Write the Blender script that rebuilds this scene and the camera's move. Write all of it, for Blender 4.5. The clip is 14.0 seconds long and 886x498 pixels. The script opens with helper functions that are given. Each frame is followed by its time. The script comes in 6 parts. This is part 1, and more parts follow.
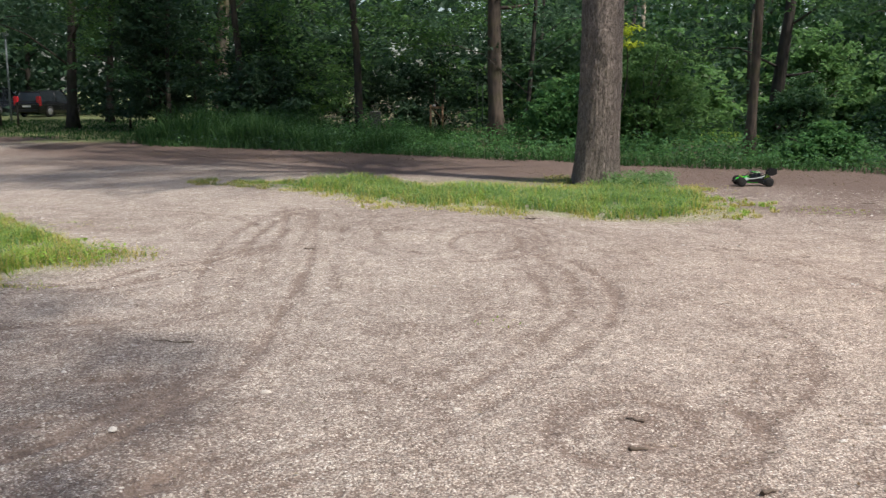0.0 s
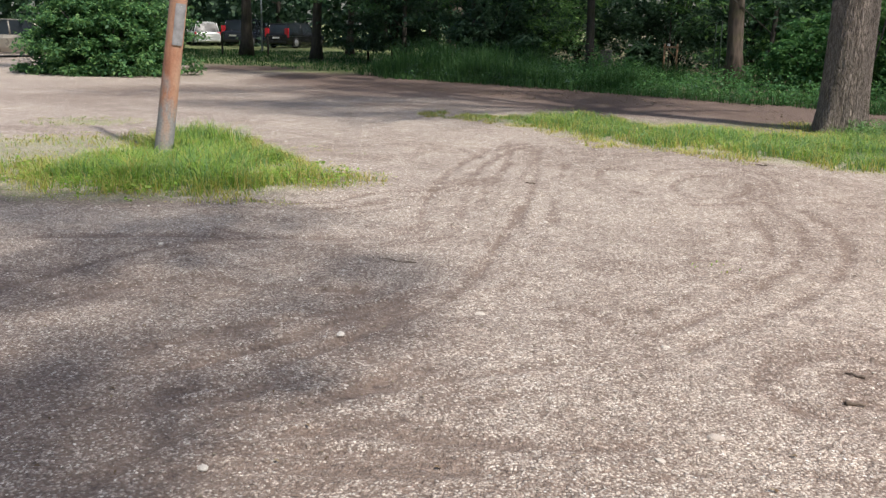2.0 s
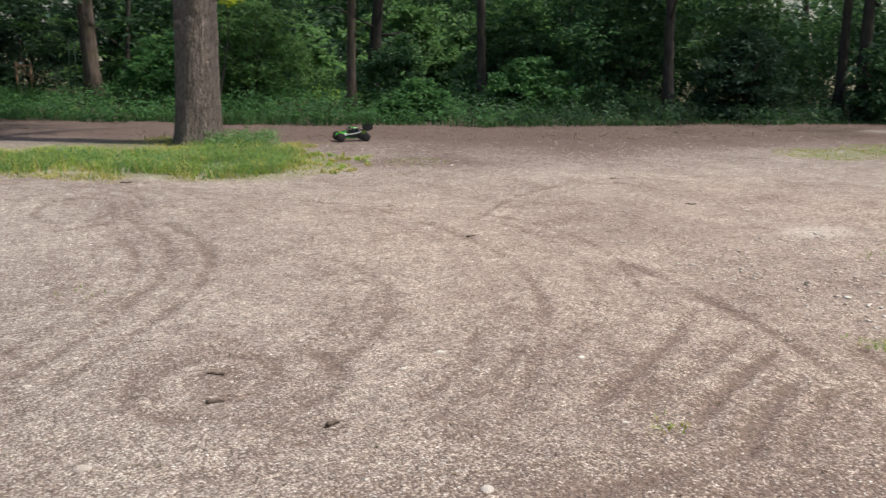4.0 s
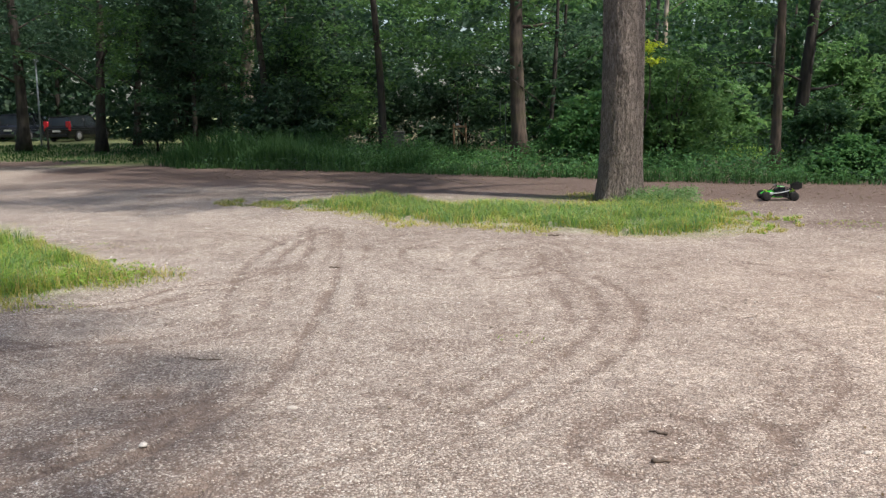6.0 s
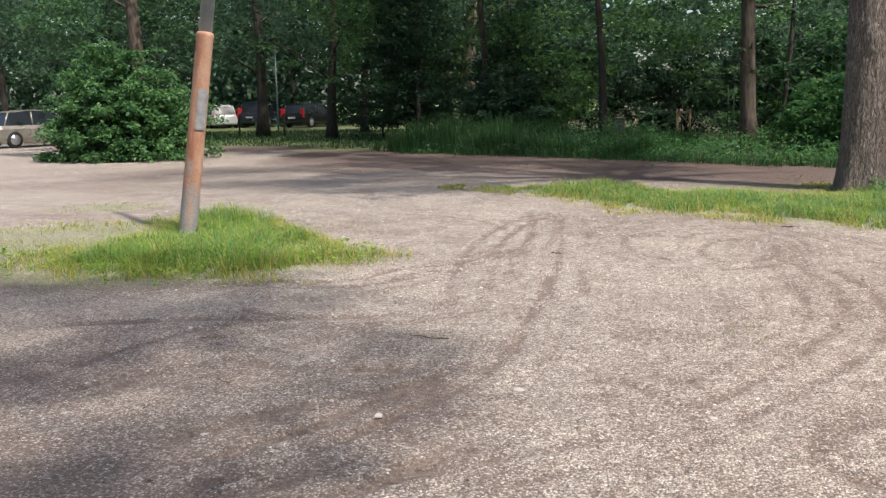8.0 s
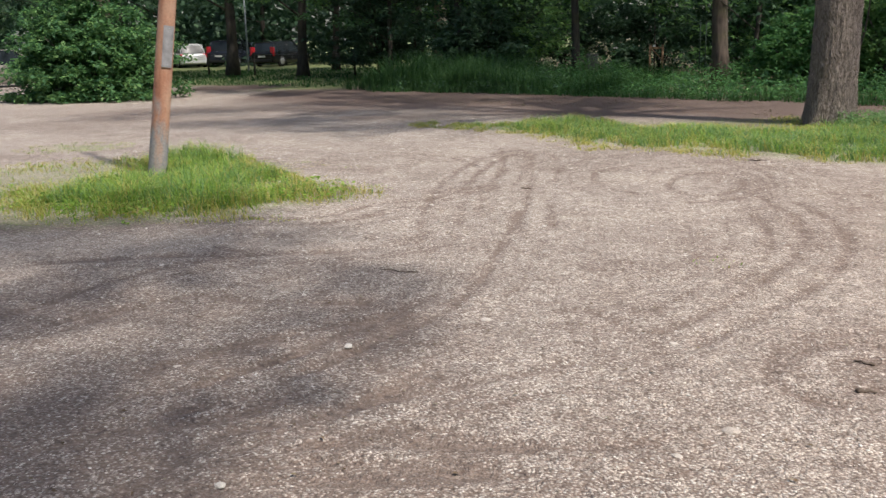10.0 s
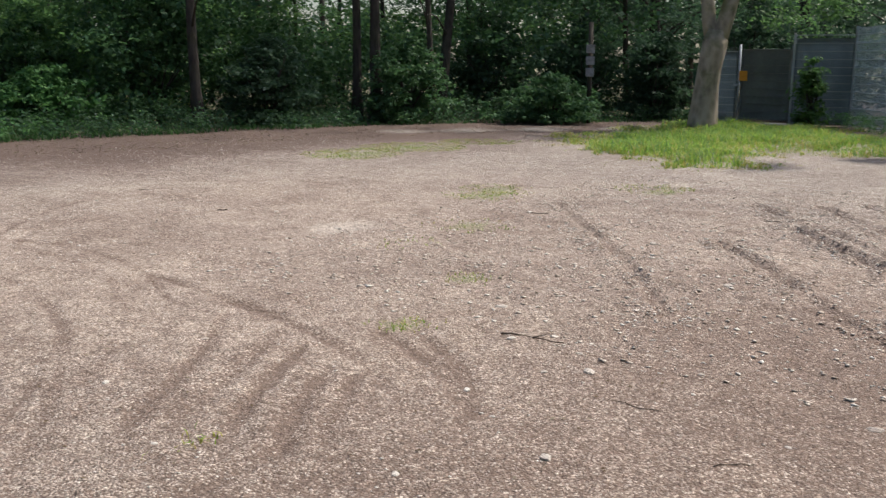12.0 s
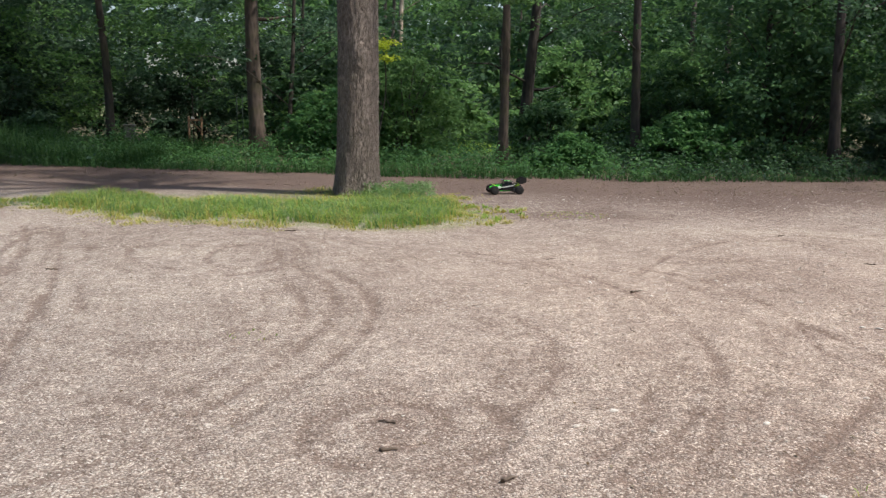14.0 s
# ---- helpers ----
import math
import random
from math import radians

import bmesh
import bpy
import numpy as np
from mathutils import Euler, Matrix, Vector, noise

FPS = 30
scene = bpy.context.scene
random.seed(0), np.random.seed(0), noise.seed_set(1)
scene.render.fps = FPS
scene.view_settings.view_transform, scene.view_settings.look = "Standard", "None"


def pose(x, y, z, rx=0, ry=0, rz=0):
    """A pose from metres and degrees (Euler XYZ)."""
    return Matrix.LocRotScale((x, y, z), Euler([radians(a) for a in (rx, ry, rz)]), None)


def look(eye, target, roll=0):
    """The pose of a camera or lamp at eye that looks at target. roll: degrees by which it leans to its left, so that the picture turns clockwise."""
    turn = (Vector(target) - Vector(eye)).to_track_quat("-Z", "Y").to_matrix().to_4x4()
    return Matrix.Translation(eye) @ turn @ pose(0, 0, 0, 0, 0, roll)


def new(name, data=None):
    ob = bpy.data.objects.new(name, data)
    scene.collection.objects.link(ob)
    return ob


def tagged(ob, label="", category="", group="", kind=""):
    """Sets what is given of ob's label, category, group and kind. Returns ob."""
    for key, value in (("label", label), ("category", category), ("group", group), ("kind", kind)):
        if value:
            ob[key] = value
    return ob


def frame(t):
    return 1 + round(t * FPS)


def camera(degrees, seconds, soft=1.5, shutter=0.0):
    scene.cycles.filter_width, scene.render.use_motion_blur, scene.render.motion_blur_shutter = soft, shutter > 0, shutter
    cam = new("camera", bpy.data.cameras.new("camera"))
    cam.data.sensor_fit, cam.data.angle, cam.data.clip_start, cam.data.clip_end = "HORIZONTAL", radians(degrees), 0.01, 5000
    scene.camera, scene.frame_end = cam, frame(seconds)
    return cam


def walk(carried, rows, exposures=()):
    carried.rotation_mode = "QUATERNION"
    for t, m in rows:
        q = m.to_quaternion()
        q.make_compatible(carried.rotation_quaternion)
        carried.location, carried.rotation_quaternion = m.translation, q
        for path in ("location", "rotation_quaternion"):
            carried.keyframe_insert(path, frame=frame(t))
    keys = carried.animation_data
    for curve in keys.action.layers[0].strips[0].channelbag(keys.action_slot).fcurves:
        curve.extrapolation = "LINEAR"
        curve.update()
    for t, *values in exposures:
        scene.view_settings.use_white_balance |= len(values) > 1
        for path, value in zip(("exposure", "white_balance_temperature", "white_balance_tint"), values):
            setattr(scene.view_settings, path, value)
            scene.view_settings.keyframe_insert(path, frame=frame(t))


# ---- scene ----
cam = camera(50.92, 14.0, soft=1.35, shutter=0.1)
PATH = [  # seconds, eye, yaw, pitch, roll
    (0.0, -0.060, 0.478, 1.562, -1.11, -9.63, 0.12),
    (0.5, -0.096, 0.456, 1.559, 6.62, -9.41, 0.04),
    (1.0, -0.101, 0.446, 1.548, 8.80, -9.75, 0.65),
    (1.5, -0.115, 0.450, 1.537, 10.27, -11.30, 0.88),
    (2.0, -0.038, 0.361, 1.538, 12.57, -13.47, 1.14),
    (2.2, 0.068, 0.337, 1.524, 0.87, -15.03, -0.48),
    (2.5, 0.220, 0.300, 1.530, -24.00, -16.60, -0.30),
    (2.9, 0.300, 0.270, 1.550, -40.00, -14.60, 0.50),
    (3.3, 0.300, 0.270, 1.560, -42.00, -13.20, 0.60),
    (3.8, 0.220, 0.290, 1.570, -30.50, -12.40, 0.40),
    (4.3, 0.124, 0.320, 1.573, -17.34, -11.16, 0.50),
    (4.5, 0.098, 0.334, 1.574, -15.03, -10.31, 0.18),
    (5.0, 0.053, 0.370, 1.567, -9.29, -9.06, -0.69),
    (5.5, 0.004, 0.399, 1.561, -4.49, -8.45, -0.77),
    (6.0, -0.046, 0.411, 1.558, 0.45, -8.46, -0.74),
    (6.5, -0.077, 0.417, 1.552, 4.11, -8.68, -0.49),
    (7.0, -0.117, 0.416, 1.551, 8.47, -8.85, -1.02),
    (7.5, -0.133, 0.406, 1.548, 11.95, -8.90, -0.70),
    (7.7, -0.140, 0.407, 1.548, 12.89, -8.93, -0.79),
    (8.7, -0.130, 0.390, 1.545, 14.20, -9.90, -1.45),
    (9.8, -0.123, 0.358, 1.539, 13.21, -12.25, -1.15),
    (10.1, -0.044, 0.339, 1.516, 9.83, -13.31, -2.04),
    (10.4, 0.151, 0.334, 1.520, -12.63, -16.08, -1.56),
    (10.5, 0.232, 0.341, 1.523, -19.56, -16.65, -1.03),
    (10.6, 0.242, 0.315, 1.519, -29.50, -16.78, -0.58),
    (10.7, 0.261, 0.260, 1.510, -36.20, -16.49, -0.28),
    (10.8, 0.284, 0.238, 1.516, -44.97, -15.46, 0.49),
    (11.0, 0.337, 0.198, 1.541, -56.19, -14.07, 1.52),
    (11.3, 0.390, 0.178, 1.549, -61.51, -12.60, 1.83),
    (11.5, 0.394, 0.198, 1.553, -61.96, -12.29, 1.15),
    (11.6, 0.389, 0.202, 1.554, -60.49, -12.31, 0.71),
    (12.0, 0.363, 0.284, 1.545, -51.90, -11.32, 0.32),
    (12.5, 0.318, 0.341, 1.547, -42.73, -9.64, 0.41),
    (13.0, 0.225, 0.409, 1.533, -32.36, -9.35, 0.47),
    (13.5, 0.137, 0.424, 1.526, -23.34, -9.08, 0.74),
    (14.0, 0.045, 0.422, 1.546, -15.35, -8.78, 0.38),
]


def aim(x, y, z, yaw, pitch, roll):
    turn = Euler((radians(90 + pitch), 0, radians(yaw))).to_matrix().to_4x4()
    return Matrix.Translation((x, y, z)) @ turn @ pose(0, 0, 0, 0, 0, roll)


EXPOSURES = [(0.0, 0.22), (1.5, 0.28), (2.2, 0.32), (4.3, 0.06), (5.0, 0.12), (6.5, 0.34), (7.7, 0.38), (9.8, 0.28), (10.5, 0.0), (11.5, 0.0), (12.5, 0.06), (13.0, 0.14), (14.0, 0.19)]
walk(cam, [(t, aim(*row)) for t, *row in PATH], EXPOSURES)

# ---- light ----
SUN_ELEVATION, SUN_BEARING = radians(57), radians(122)   # bearing clockwise from +y
world = bpy.data.worlds.new("world")
scene.world = world
world.use_nodes = True
wn = world.node_tree.nodes
sky = wn.new("ShaderNodeTexSky")
sky.sky_type, sky.sun_disc = "NISHITA", False
sky.sun_elevation, sky.sun_rotation = SUN_ELEVATION, SUN_BEARING
sky.air_density, sky.dust_density, sky.ozone_density = 1.0, 2.5, 1.0
wn["Background"].inputs["Strength"].default_value = 0.15
world.node_tree.links.new(sky.outputs[0], wn["Background"].inputs["Color"])
sun = new("sun", bpy.data.lights.new("sun", "SUN"))
sun.data.energy, sun.data.angle, sun.data.color = 4.2, radians(2.0), (1.0, 0.95, 0.88)
to_sun = Vector((math.sin(SUN_BEARING) * math.cos(SUN_ELEVATION), math.cos(SUN_BEARING) * math.cos(SUN_ELEVATION), math.sin(SUN_ELEVATION)))
sun.matrix_world = look(to_sun * 60, (0, 0, 0))

# ---- node helpers ----


class Shade:
    """A small builder for procedural materials."""

    def __init__(self, name, rough=0.8, metal=0.0, coords="Object"):
        self.m = bpy.data.materials.new(name)
        self.m.use_nodes = True
        self.t = self.m.node_tree
        self.b = self.t.nodes["Principled BSDF"]
        self.b.inputs["Roughness"].default_value = rough
        self.b.inputs["Metallic"].default_value = metal
        self.co = self.t.nodes.new("ShaderNodeTexCoord").outputs[coords]

    def add(self, kind, **ins):
        n = self.t.nodes.new(kind)
        for k, v in ins.items():
            self.put(n.inputs[k.replace("_", " ")], v)
        return n

    def put(self, socket, v):
        if isinstance(v, bpy.types.NodeSocket):
            self.t.links.new(v, socket)
        else:
            socket.default_value = v

    def scaled(self, sx, sy, sz):
        n = self.t.nodes.new("ShaderNodeMapping")
        self.t.links.new(self.co, n.inputs["Vector"])
        n.inputs["Scale"].default_value = (sx, sy, sz)
        return n.outputs[0]

    def noise(self, scale, detail=4.0, rough=0.55, vec=None):
        n = self.add("ShaderNodeTexNoise", Scale=scale, Detail=detail, Roughness=rough, Vector=vec or self.co)
        return n.outputs["Fac"]

    def cells(self, scale, vec=None, rand=1.0):
        n = self.add("ShaderNodeTexVoronoi", Scale=scale, Randomness=rand, Vector=vec or self.co)
        return n.outputs["Distance"], n.outputs["Color"]

    def ramp(self, fac, *stops):
        n = self.t.nodes.new("ShaderNodeValToRGB")
        e = n.color_ramp.elements
        while len(e) < len(stops):
            e.new(0.5)
        for el, (p, c) in zip(e, stops):
            el.position = p
            el.color = (c, c, c, 1) if isinstance(c, (int, float)) else (*c, 1)
        self.t.links.new(fac, n.inputs[0])
        return n.outputs[0]

    def mix(self, fac, a, b, mode="MIX"):
        n = self.t.nodes.new("ShaderNodeMix")
        n.data_type, n.blend_type = "RGBA", mode
        for s, v in ((n.inputs[0], fac), (n.inputs[6], a), (n.inputs[7], b)):
            if isinstance(v, tuple):
                v = (*v, 1)
            self.put(s, v)
        return n.outputs[2]

    def math(self, op, a, b=0.0):
        n = self.t.nodes.new("ShaderNodeMath")
        n.operation = op
        self.put(n.inputs[0], a)
        self.put(n.inputs[1], b)
        return n.outputs[0]

    def attr(self, name):
        n = self.t.nodes.new("ShaderNodeAttribute")
        n.attribute_name = name
        return n.outputs["Fac"]

    def island(self):
        return self.t.nodes.new("ShaderNodeNewGeometry").outputs["Random Per Island"]

    def rand(self):
        return self.t.nodes.new("ShaderNodeObjectInfo").outputs["Random"]

    def bump(self, height, strength=0.5, distance=0.02, after=None):
        n = self.add("ShaderNodeBump", Strength=strength, Distance=distance, Height=height)
        if after:
            self.t.links.new(after, n.inputs["Normal"])
        return n.outputs[0]

    def done(self, color=None, rough=None, normal=None):
        for k, v in (("Base Color", color), ("Roughness", rough), ("Normal", normal)):
            if v is not None:
                self.put(self.b.inputs[k], (*v, 1) if isinstance(v, tuple) else v)
        return self.m


def plain(name, color, rough=0.6, metal=0.0, wear=0.25, scale=6.0, grain=0.15):
    """Paint, plastic or metal with stains and fine relief."""
    s = Shade(name, rough, metal)
    big, small = s.noise(scale, 5), s.noise(scale * 14, 3)
    dark = tuple(c * (1 - wear) for c in color)
    col = s.mix(s.ramp(big, (0.35, 0.0), (0.7, 1.0)), dark, color)
    col = s.mix(0.18, col, s.ramp(small, (0.3, 0.25), (0.7, 0.75)), "OVERLAY")
    return s.done(col, s.ramp(big, (0.3, min(1, rough + 0.12)), (0.7, max(0.05, rough - 0.08))), s.bump(small, grain, 0.004))


def leaf_material(name, shades, light=0.38, rough=0.55, glow=(0.10, 0.22, 0.07)):
    """Leaves: each its own tone, glossy above, letting light through."""
    s = Shade(name, rough)
    n = len(shades)
    col = s.ramp(s.island(), *[((i + 0.5) / n, c) for i, c in enumerate(shades)])
    col = s.mix(0.35, col, s.ramp(s.noise(0.5, 3), (0.3, 0.25), (0.72, 0.72)), "OVERLAY")
    s.b.inputs["Specular IOR Level"].default_value = 0.22
    s.done(col)
    tr = s.add("ShaderNodeBsdfTranslucent", Color=s.mix(0.5, col, glow, "MIX"))
    mx = s.t.nodes.new("ShaderNodeMixShader")
    mx.inputs[0].default_value = light
    s.t.links.new(s.b.outputs[0], mx.inputs[1])
    s.t.links.new(tr.outputs[0], mx.inputs[2])
    s.t.links.new(mx.outputs[0], s.t.nodes["Material Output"].inputs[0])
    return s.m


def bark_material(name, light, dark, moss=0.0, stretch=0.16, scale=16.0, depth=0.02, steep=(0.35, 0.95)):
    s = Shade(name, 0.92)
    v = s.scaled(1, 1, stretch)
    ridge = s.noise(scale, 6, 0.6, v)
    d, _ = s.cells(scale * 0.9, v)
    h = s.math("ADD", s.math("MULTIPLY", d, 0.9), s.math("MULTIPLY", ridge, 0.8))
    col = s.mix(s.ramp(h, (steep[0], 0.0), (steep[1], 1.0)), dark, light)
    col = s.mix(s.ramp(s.noise(2.2, 4), (0.45, 0.0), (0.75, 0.45)), col, tuple(c * 0.6 for c in dark))
    if moss:
        col = s.mix(s.ramp(s.noise(1.7, 5), (0.5, 0.0), (0.66, moss)), col, (0.09, 0.10, 0.022))
    return s.done(col, None, s.bump(h, 0.9, depth))


def ridged_bark(name, light, dark):
    s = Shade(name, 0.92)
    a = s.noise(30.0, 2, 0.5, s.scaled(1, 1, 0.16))
    b = s.noise(52.0, 2, 0.5, s.scaled(1, 1, 0.2))
    f = s.math("MINIMUM", s.math("ABSOLUTE", s.math("SUBTRACT", a, 0.5)), s.math("MULTIPLY", s.math("ABSOLUTE", s.math("SUBTRACT", b, 0.5)), 1.5))
    h = s.ramp(f, (0.0, 0.0), (0.035, 0.55), (0.11, 1.0))
    plates = s.mix(s.ramp(s.noise(5.0, 5), (0.3, 0.0), (0.7, 1.0)), tuple(c * 0.72 for c in light), light)
    plates = s.mix(0.3, plates, s.ramp(s.noise(150.0, 3), (0.3, 0.3), (0.7, 0.7)), "OVERLAY")
    return s.done(s.mix(h, dark, plates), None, s.bump(h, 1.0, 0.02))


# ---- materials ----
BARK_OAK = ridged_bark("oak_bark", (0.33, 0.275, 0.235), (0.085, 0.066, 0.054))
BARK_WOOD = bark_material("woodland_bark", (0.11, 0.082, 0.064), (0.04, 0.031, 0.025), 0.35, 0.25, 14.0)
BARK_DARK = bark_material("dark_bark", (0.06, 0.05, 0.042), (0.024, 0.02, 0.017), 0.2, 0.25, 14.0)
BARK_PALE = bark_material("pale_mossy_bark", (0.40, 0.335, 0.265), (0.17, 0.138, 0.105), 0.85, 0.5, 7.0, 0.012)
# dark to light leaf copies: the wood's shade and sun are in their colour
LEAF_DARK = leaf_material("shade_toned_leaf", [(0.046, 0.09, 0.056), (0.058, 0.11, 0.062), (0.078, 0.134, 0.068), (0.054, 0.10, 0.074)], 0.38, 0.55, (0.08, 0.17, 0.08))
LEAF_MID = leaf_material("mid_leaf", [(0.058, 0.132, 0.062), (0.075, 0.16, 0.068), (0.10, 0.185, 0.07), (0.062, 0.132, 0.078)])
LEAF_LIGHT = leaf_material("sun_toned_leaf", [(0.10, 0.205, 0.068), (0.125, 0.24, 0.075), (0.155, 0.265, 0.078), (0.095, 0.19, 0.078)], 0.48, 0.55, (0.13, 0.27, 0.085))
LEAF_SPRUCE = leaf_material("spruce_needles", [(0.042, 0.078, 0.056), (0.052, 0.094, 0.064), (0.068, 0.11, 0.075)], 0.2, 0.6)
LEAF_YELLOW = leaf_material("yellow_leaf", [(0.42, 0.50, 0.04), (0.52, 0.58, 0.06), (0.34, 0.46, 0.04)], 0.5, 0.55, (0.5, 0.6, 0.05))
LEAF_NETTLE = leaf_material("nettle_leaf", [(0.062, 0.17, 0.058), (0.085, 0.21, 0.064), (0.115, 0.245, 0.07), (0.07, 0.18, 0.075)], 0.45)
GRASS_GREEN = leaf_material("green_grass", [(0.22, 0.38, 0.07), (0.30, 0.47, 0.085), (0.40, 0.56, 0.12), (0.50, 0.61, 0.17)], 0.6, 0.5, (0.25, 0.42, 0.06))
GRASS_DRY = leaf_material("dry_grass", [(0.46, 0.45, 0.10), (0.56, 0.48, 0.17), (0.62, 0.52, 0.24), (0.42, 0.44, 0.09)], 0.5, 0.6, (0.45, 0.42, 0.1))
# much darker grass copy: the trees' shade is put into its colour
GRASS_SHADE = leaf_material("shade_dark_grass", [(0.035, 0.095, 0.032), (0.05, 0.12, 0.036), (0.07, 0.145, 0.042)], 0.35, 0.6)
GRASS_COOL = leaf_material("lush_grass", [(0.16, 0.28, 0.12), (0.20, 0.33, 0.14), (0.26, 0.40, 0.17)], 0.5, 0.5, (0.16, 0.34, 0.08))
LEAF_BUSH = leaf_material("hornbeam_leaf", [(0.058, 0.142, 0.066), (0.08, 0.185, 0.074), (0.11, 0.235, 0.085), (0.17, 0.305, 0.10)], 0.45, 0.5)


def ground_material():
    """Crushed gravel over brown soil, with damp wheel marks, leaf mould under the trees and a thin green film."""
    s = Shade("gravel_ground", 0.93)
    d1, c1 = s.cells(150.0)
    d2, c2 = s.cells(86.0)
    tone1 = s.ramp(c1, (0.0, (0.085, 0.067, 0.056)), (0.22, (0.19, 0.155, 0.132)), (0.5, (0.36, 0.31, 0.27)), (0.75, (0.50, 0.452, 0.41)), (1.0, (0.68, 0.64, 0.59)))
    tone2 = s.ramp(c2, (0.0, (0.09, 0.071, 0.058)), (0.3, (0.23, 0.19, 0.162)), (0.6, (0.42, 0.37, 0.325)), (0.8, (0.53, 0.48, 0.436)), (1.0, (0.70, 0.665, 0.62)))
    col = s.mix(s.ramp(s.noise(30.0, 2), (0.47, 0.0), (0.55, 1.0)), tone1, tone2)
    fines = s.ramp(s.noise(330.0, 3), (0.32, (0.12, 0.092, 0.075)), (0.68, (0.55, 0.49, 0.43)))
    col = s.mix(0.2, col, fines)
    # handfuls of coarser, paler chips among finer, darker ones
    col = s.mix(0.55, col, s.ramp(s.noise(19.0, 4, 0.75), (0.38, 0.27), (0.62, 0.73)), "OVERLAY")
    # hand-sized mottling, and single larger chips, pale and dark
    col = s.mix(0.55, col, s.ramp(s.noise(4.6, 7, 0.72), (0.36, (0.36, 0.335, 0.315)), (0.5, (0.5, 0.49, 0.48)), (0.64, (0.66, 0.65, 0.63))), "OVERLAY")
    for scale, share, tone in ((29.0, 0.84, (0.80, 0.76, 0.70)), (44.0, 0.86, (0.84, 0.81, 0.77)), (33.0, 0.86, (0.10, 0.073, 0.058)), (15.0, 0.94, (0.12, 0.088, 0.07))):
        d, c = s.cells(scale)
        picked = s.ramp(s.math("FRACT", s.math("MULTIPLY", c, 5.7)), (share, 0.0), (share + 0.02, 1.0))
        col = s.mix(s.math("MULTIPLY", picked, s.ramp(d, (0.20, 0.6), (0.34, 0.0))), col, tone)
    col = s.mix(0.5, col, s.ramp(s.noise(1.5, 8, 0.75), (0.38, (0.37, 0.345, 0.33)), (0.5, (0.5, 0.495, 0.49)), (0.62, (0.62, 0.615, 0.60))), "OVERLAY")
    # broad tone of the yard: pinkish grey, buff and greyer swathes
    col = s.mix(0.6, col, s.ramp(s.noise(0.45, 5), (0.3, (0.40, 0.36, 0.33)), (0.5, (0.52, 0.48, 0.445)), (0.7, (0.58, 0.54, 0.49))), "OVERLAY")
    soil = s.ramp(s.noise(38.0, 4), (0.3, (0.076, 0.049, 0.037)), (0.55, (0.138, 0.091, 0.068)), (0.75, (0.235, 0.165, 0.128)))
    breakup = s.mix(0.35, s.noise(9.0, 5, 0.65), s.noise(52.0, 3, 0.6))
    chip = s.math("SUBTRACT", s.math("FRACT", s.math("MULTIPLY", c2, 7.3)), 0.5)
    gaps = s.ramp(s.math("ADD", d2, s.math("MULTIPLY", s.noise(21.0, 3), 0.25)), (0.62, 0.0), (0.80, 0.72))
    col = s.mix(gaps, col, soil)
    def masked(name, amount, grain=0.72):
        f = s.math("ADD", s.attr(name), s.math("ADD", s.math("SUBTRACT", breakup, 0.5), s.math("MULTIPLY", chip, grain)))
        return s.ramp(f, (0.36, 0.0), (0.66, amount))
    col = s.mix(masked("soil", 0.78), col, soil)
    mould = s.ramp(s.noise(55.0, 4), (0.3, (0.05, 0.033, 0.026)), (0.55, (0.115, 0.070, 0.053)), (0.78, (0.21, 0.14, 0.11)))
    col = s.mix(masked("mould", 0.92, 0.35), col, mould)
    moss = s.ramp(s.noise(60.0, 3), (0.3, (0.10, 0.13, 0.04)), (0.7, (0.21, 0.245, 0.08)))
    col = s.mix(masked("green", 0.75, 0.5), col, moss)
    col = s.mix(masked("pale", 0.34, 0.5), col, (0.62, 0.57, 0.50))
    col = s.mix(1.0, col, (1.205, 1.255, 1.295), "MULTIPLY")
    col = s.mix(s.attr("rose"), col, s.mix(1.0, col, (1.045, 0.968, 0.92), "MULTIPLY"))
    h = s.math("ADD", s.math("MULTIPLY", d1, -0.6), s.math("MULTIPLY", d2, -1.0))
    nb = s.bump(h, 0.95, 0.009)
    nb = s.bump(s.noise(7.0, 5), 0.5, 0.05, nb)
    return s.done(col, s.ramp(breakup, (0.3, 0.98), (0.7, 0.82)), nb)


GROUND = ground_material()


def stone_material():
    s = Shade("limestone", 0.85)
    col = s.ramp(s.island(), (0.0, (0.42, 0.34, 0.275)), (0.3, (0.58, 0.49, 0.41)), (0.6, (0.66, 0.585, 0.51)), (0.88, (0.74, 0.69, 0.62)), (1.0, (0.82, 0.785, 0.73)))
    col = s.mix(0.35, col, s.ramp(s.noise(90.0, 3), (0.3, 0.3), (0.7, 0.7)), "OVERLAY")
    return s.done(col, None, s.bump(s.noise(140.0, 3), 0.4, 0.004))


def loose_stone_material():
    s = Shade("loose_stone", 0.85)
    col = s.ramp(s.rand(), (0.0, (0.44, 0.375, 0.32)), (0.4, (0.54, 0.475, 0.415)), (0.8, (0.63, 0.575, 0.51)), (1.0, (0.73, 0.68, 0.615)))
    col = s.mix(0.4, col, s.ramp(s.noise(60.0, 4), (0.3, 0.3), (0.7, 0.7)), "OVERLAY")
    return s.done(col, None, s.bump(s.noise(90.0, 3), 0.5, 0.006))


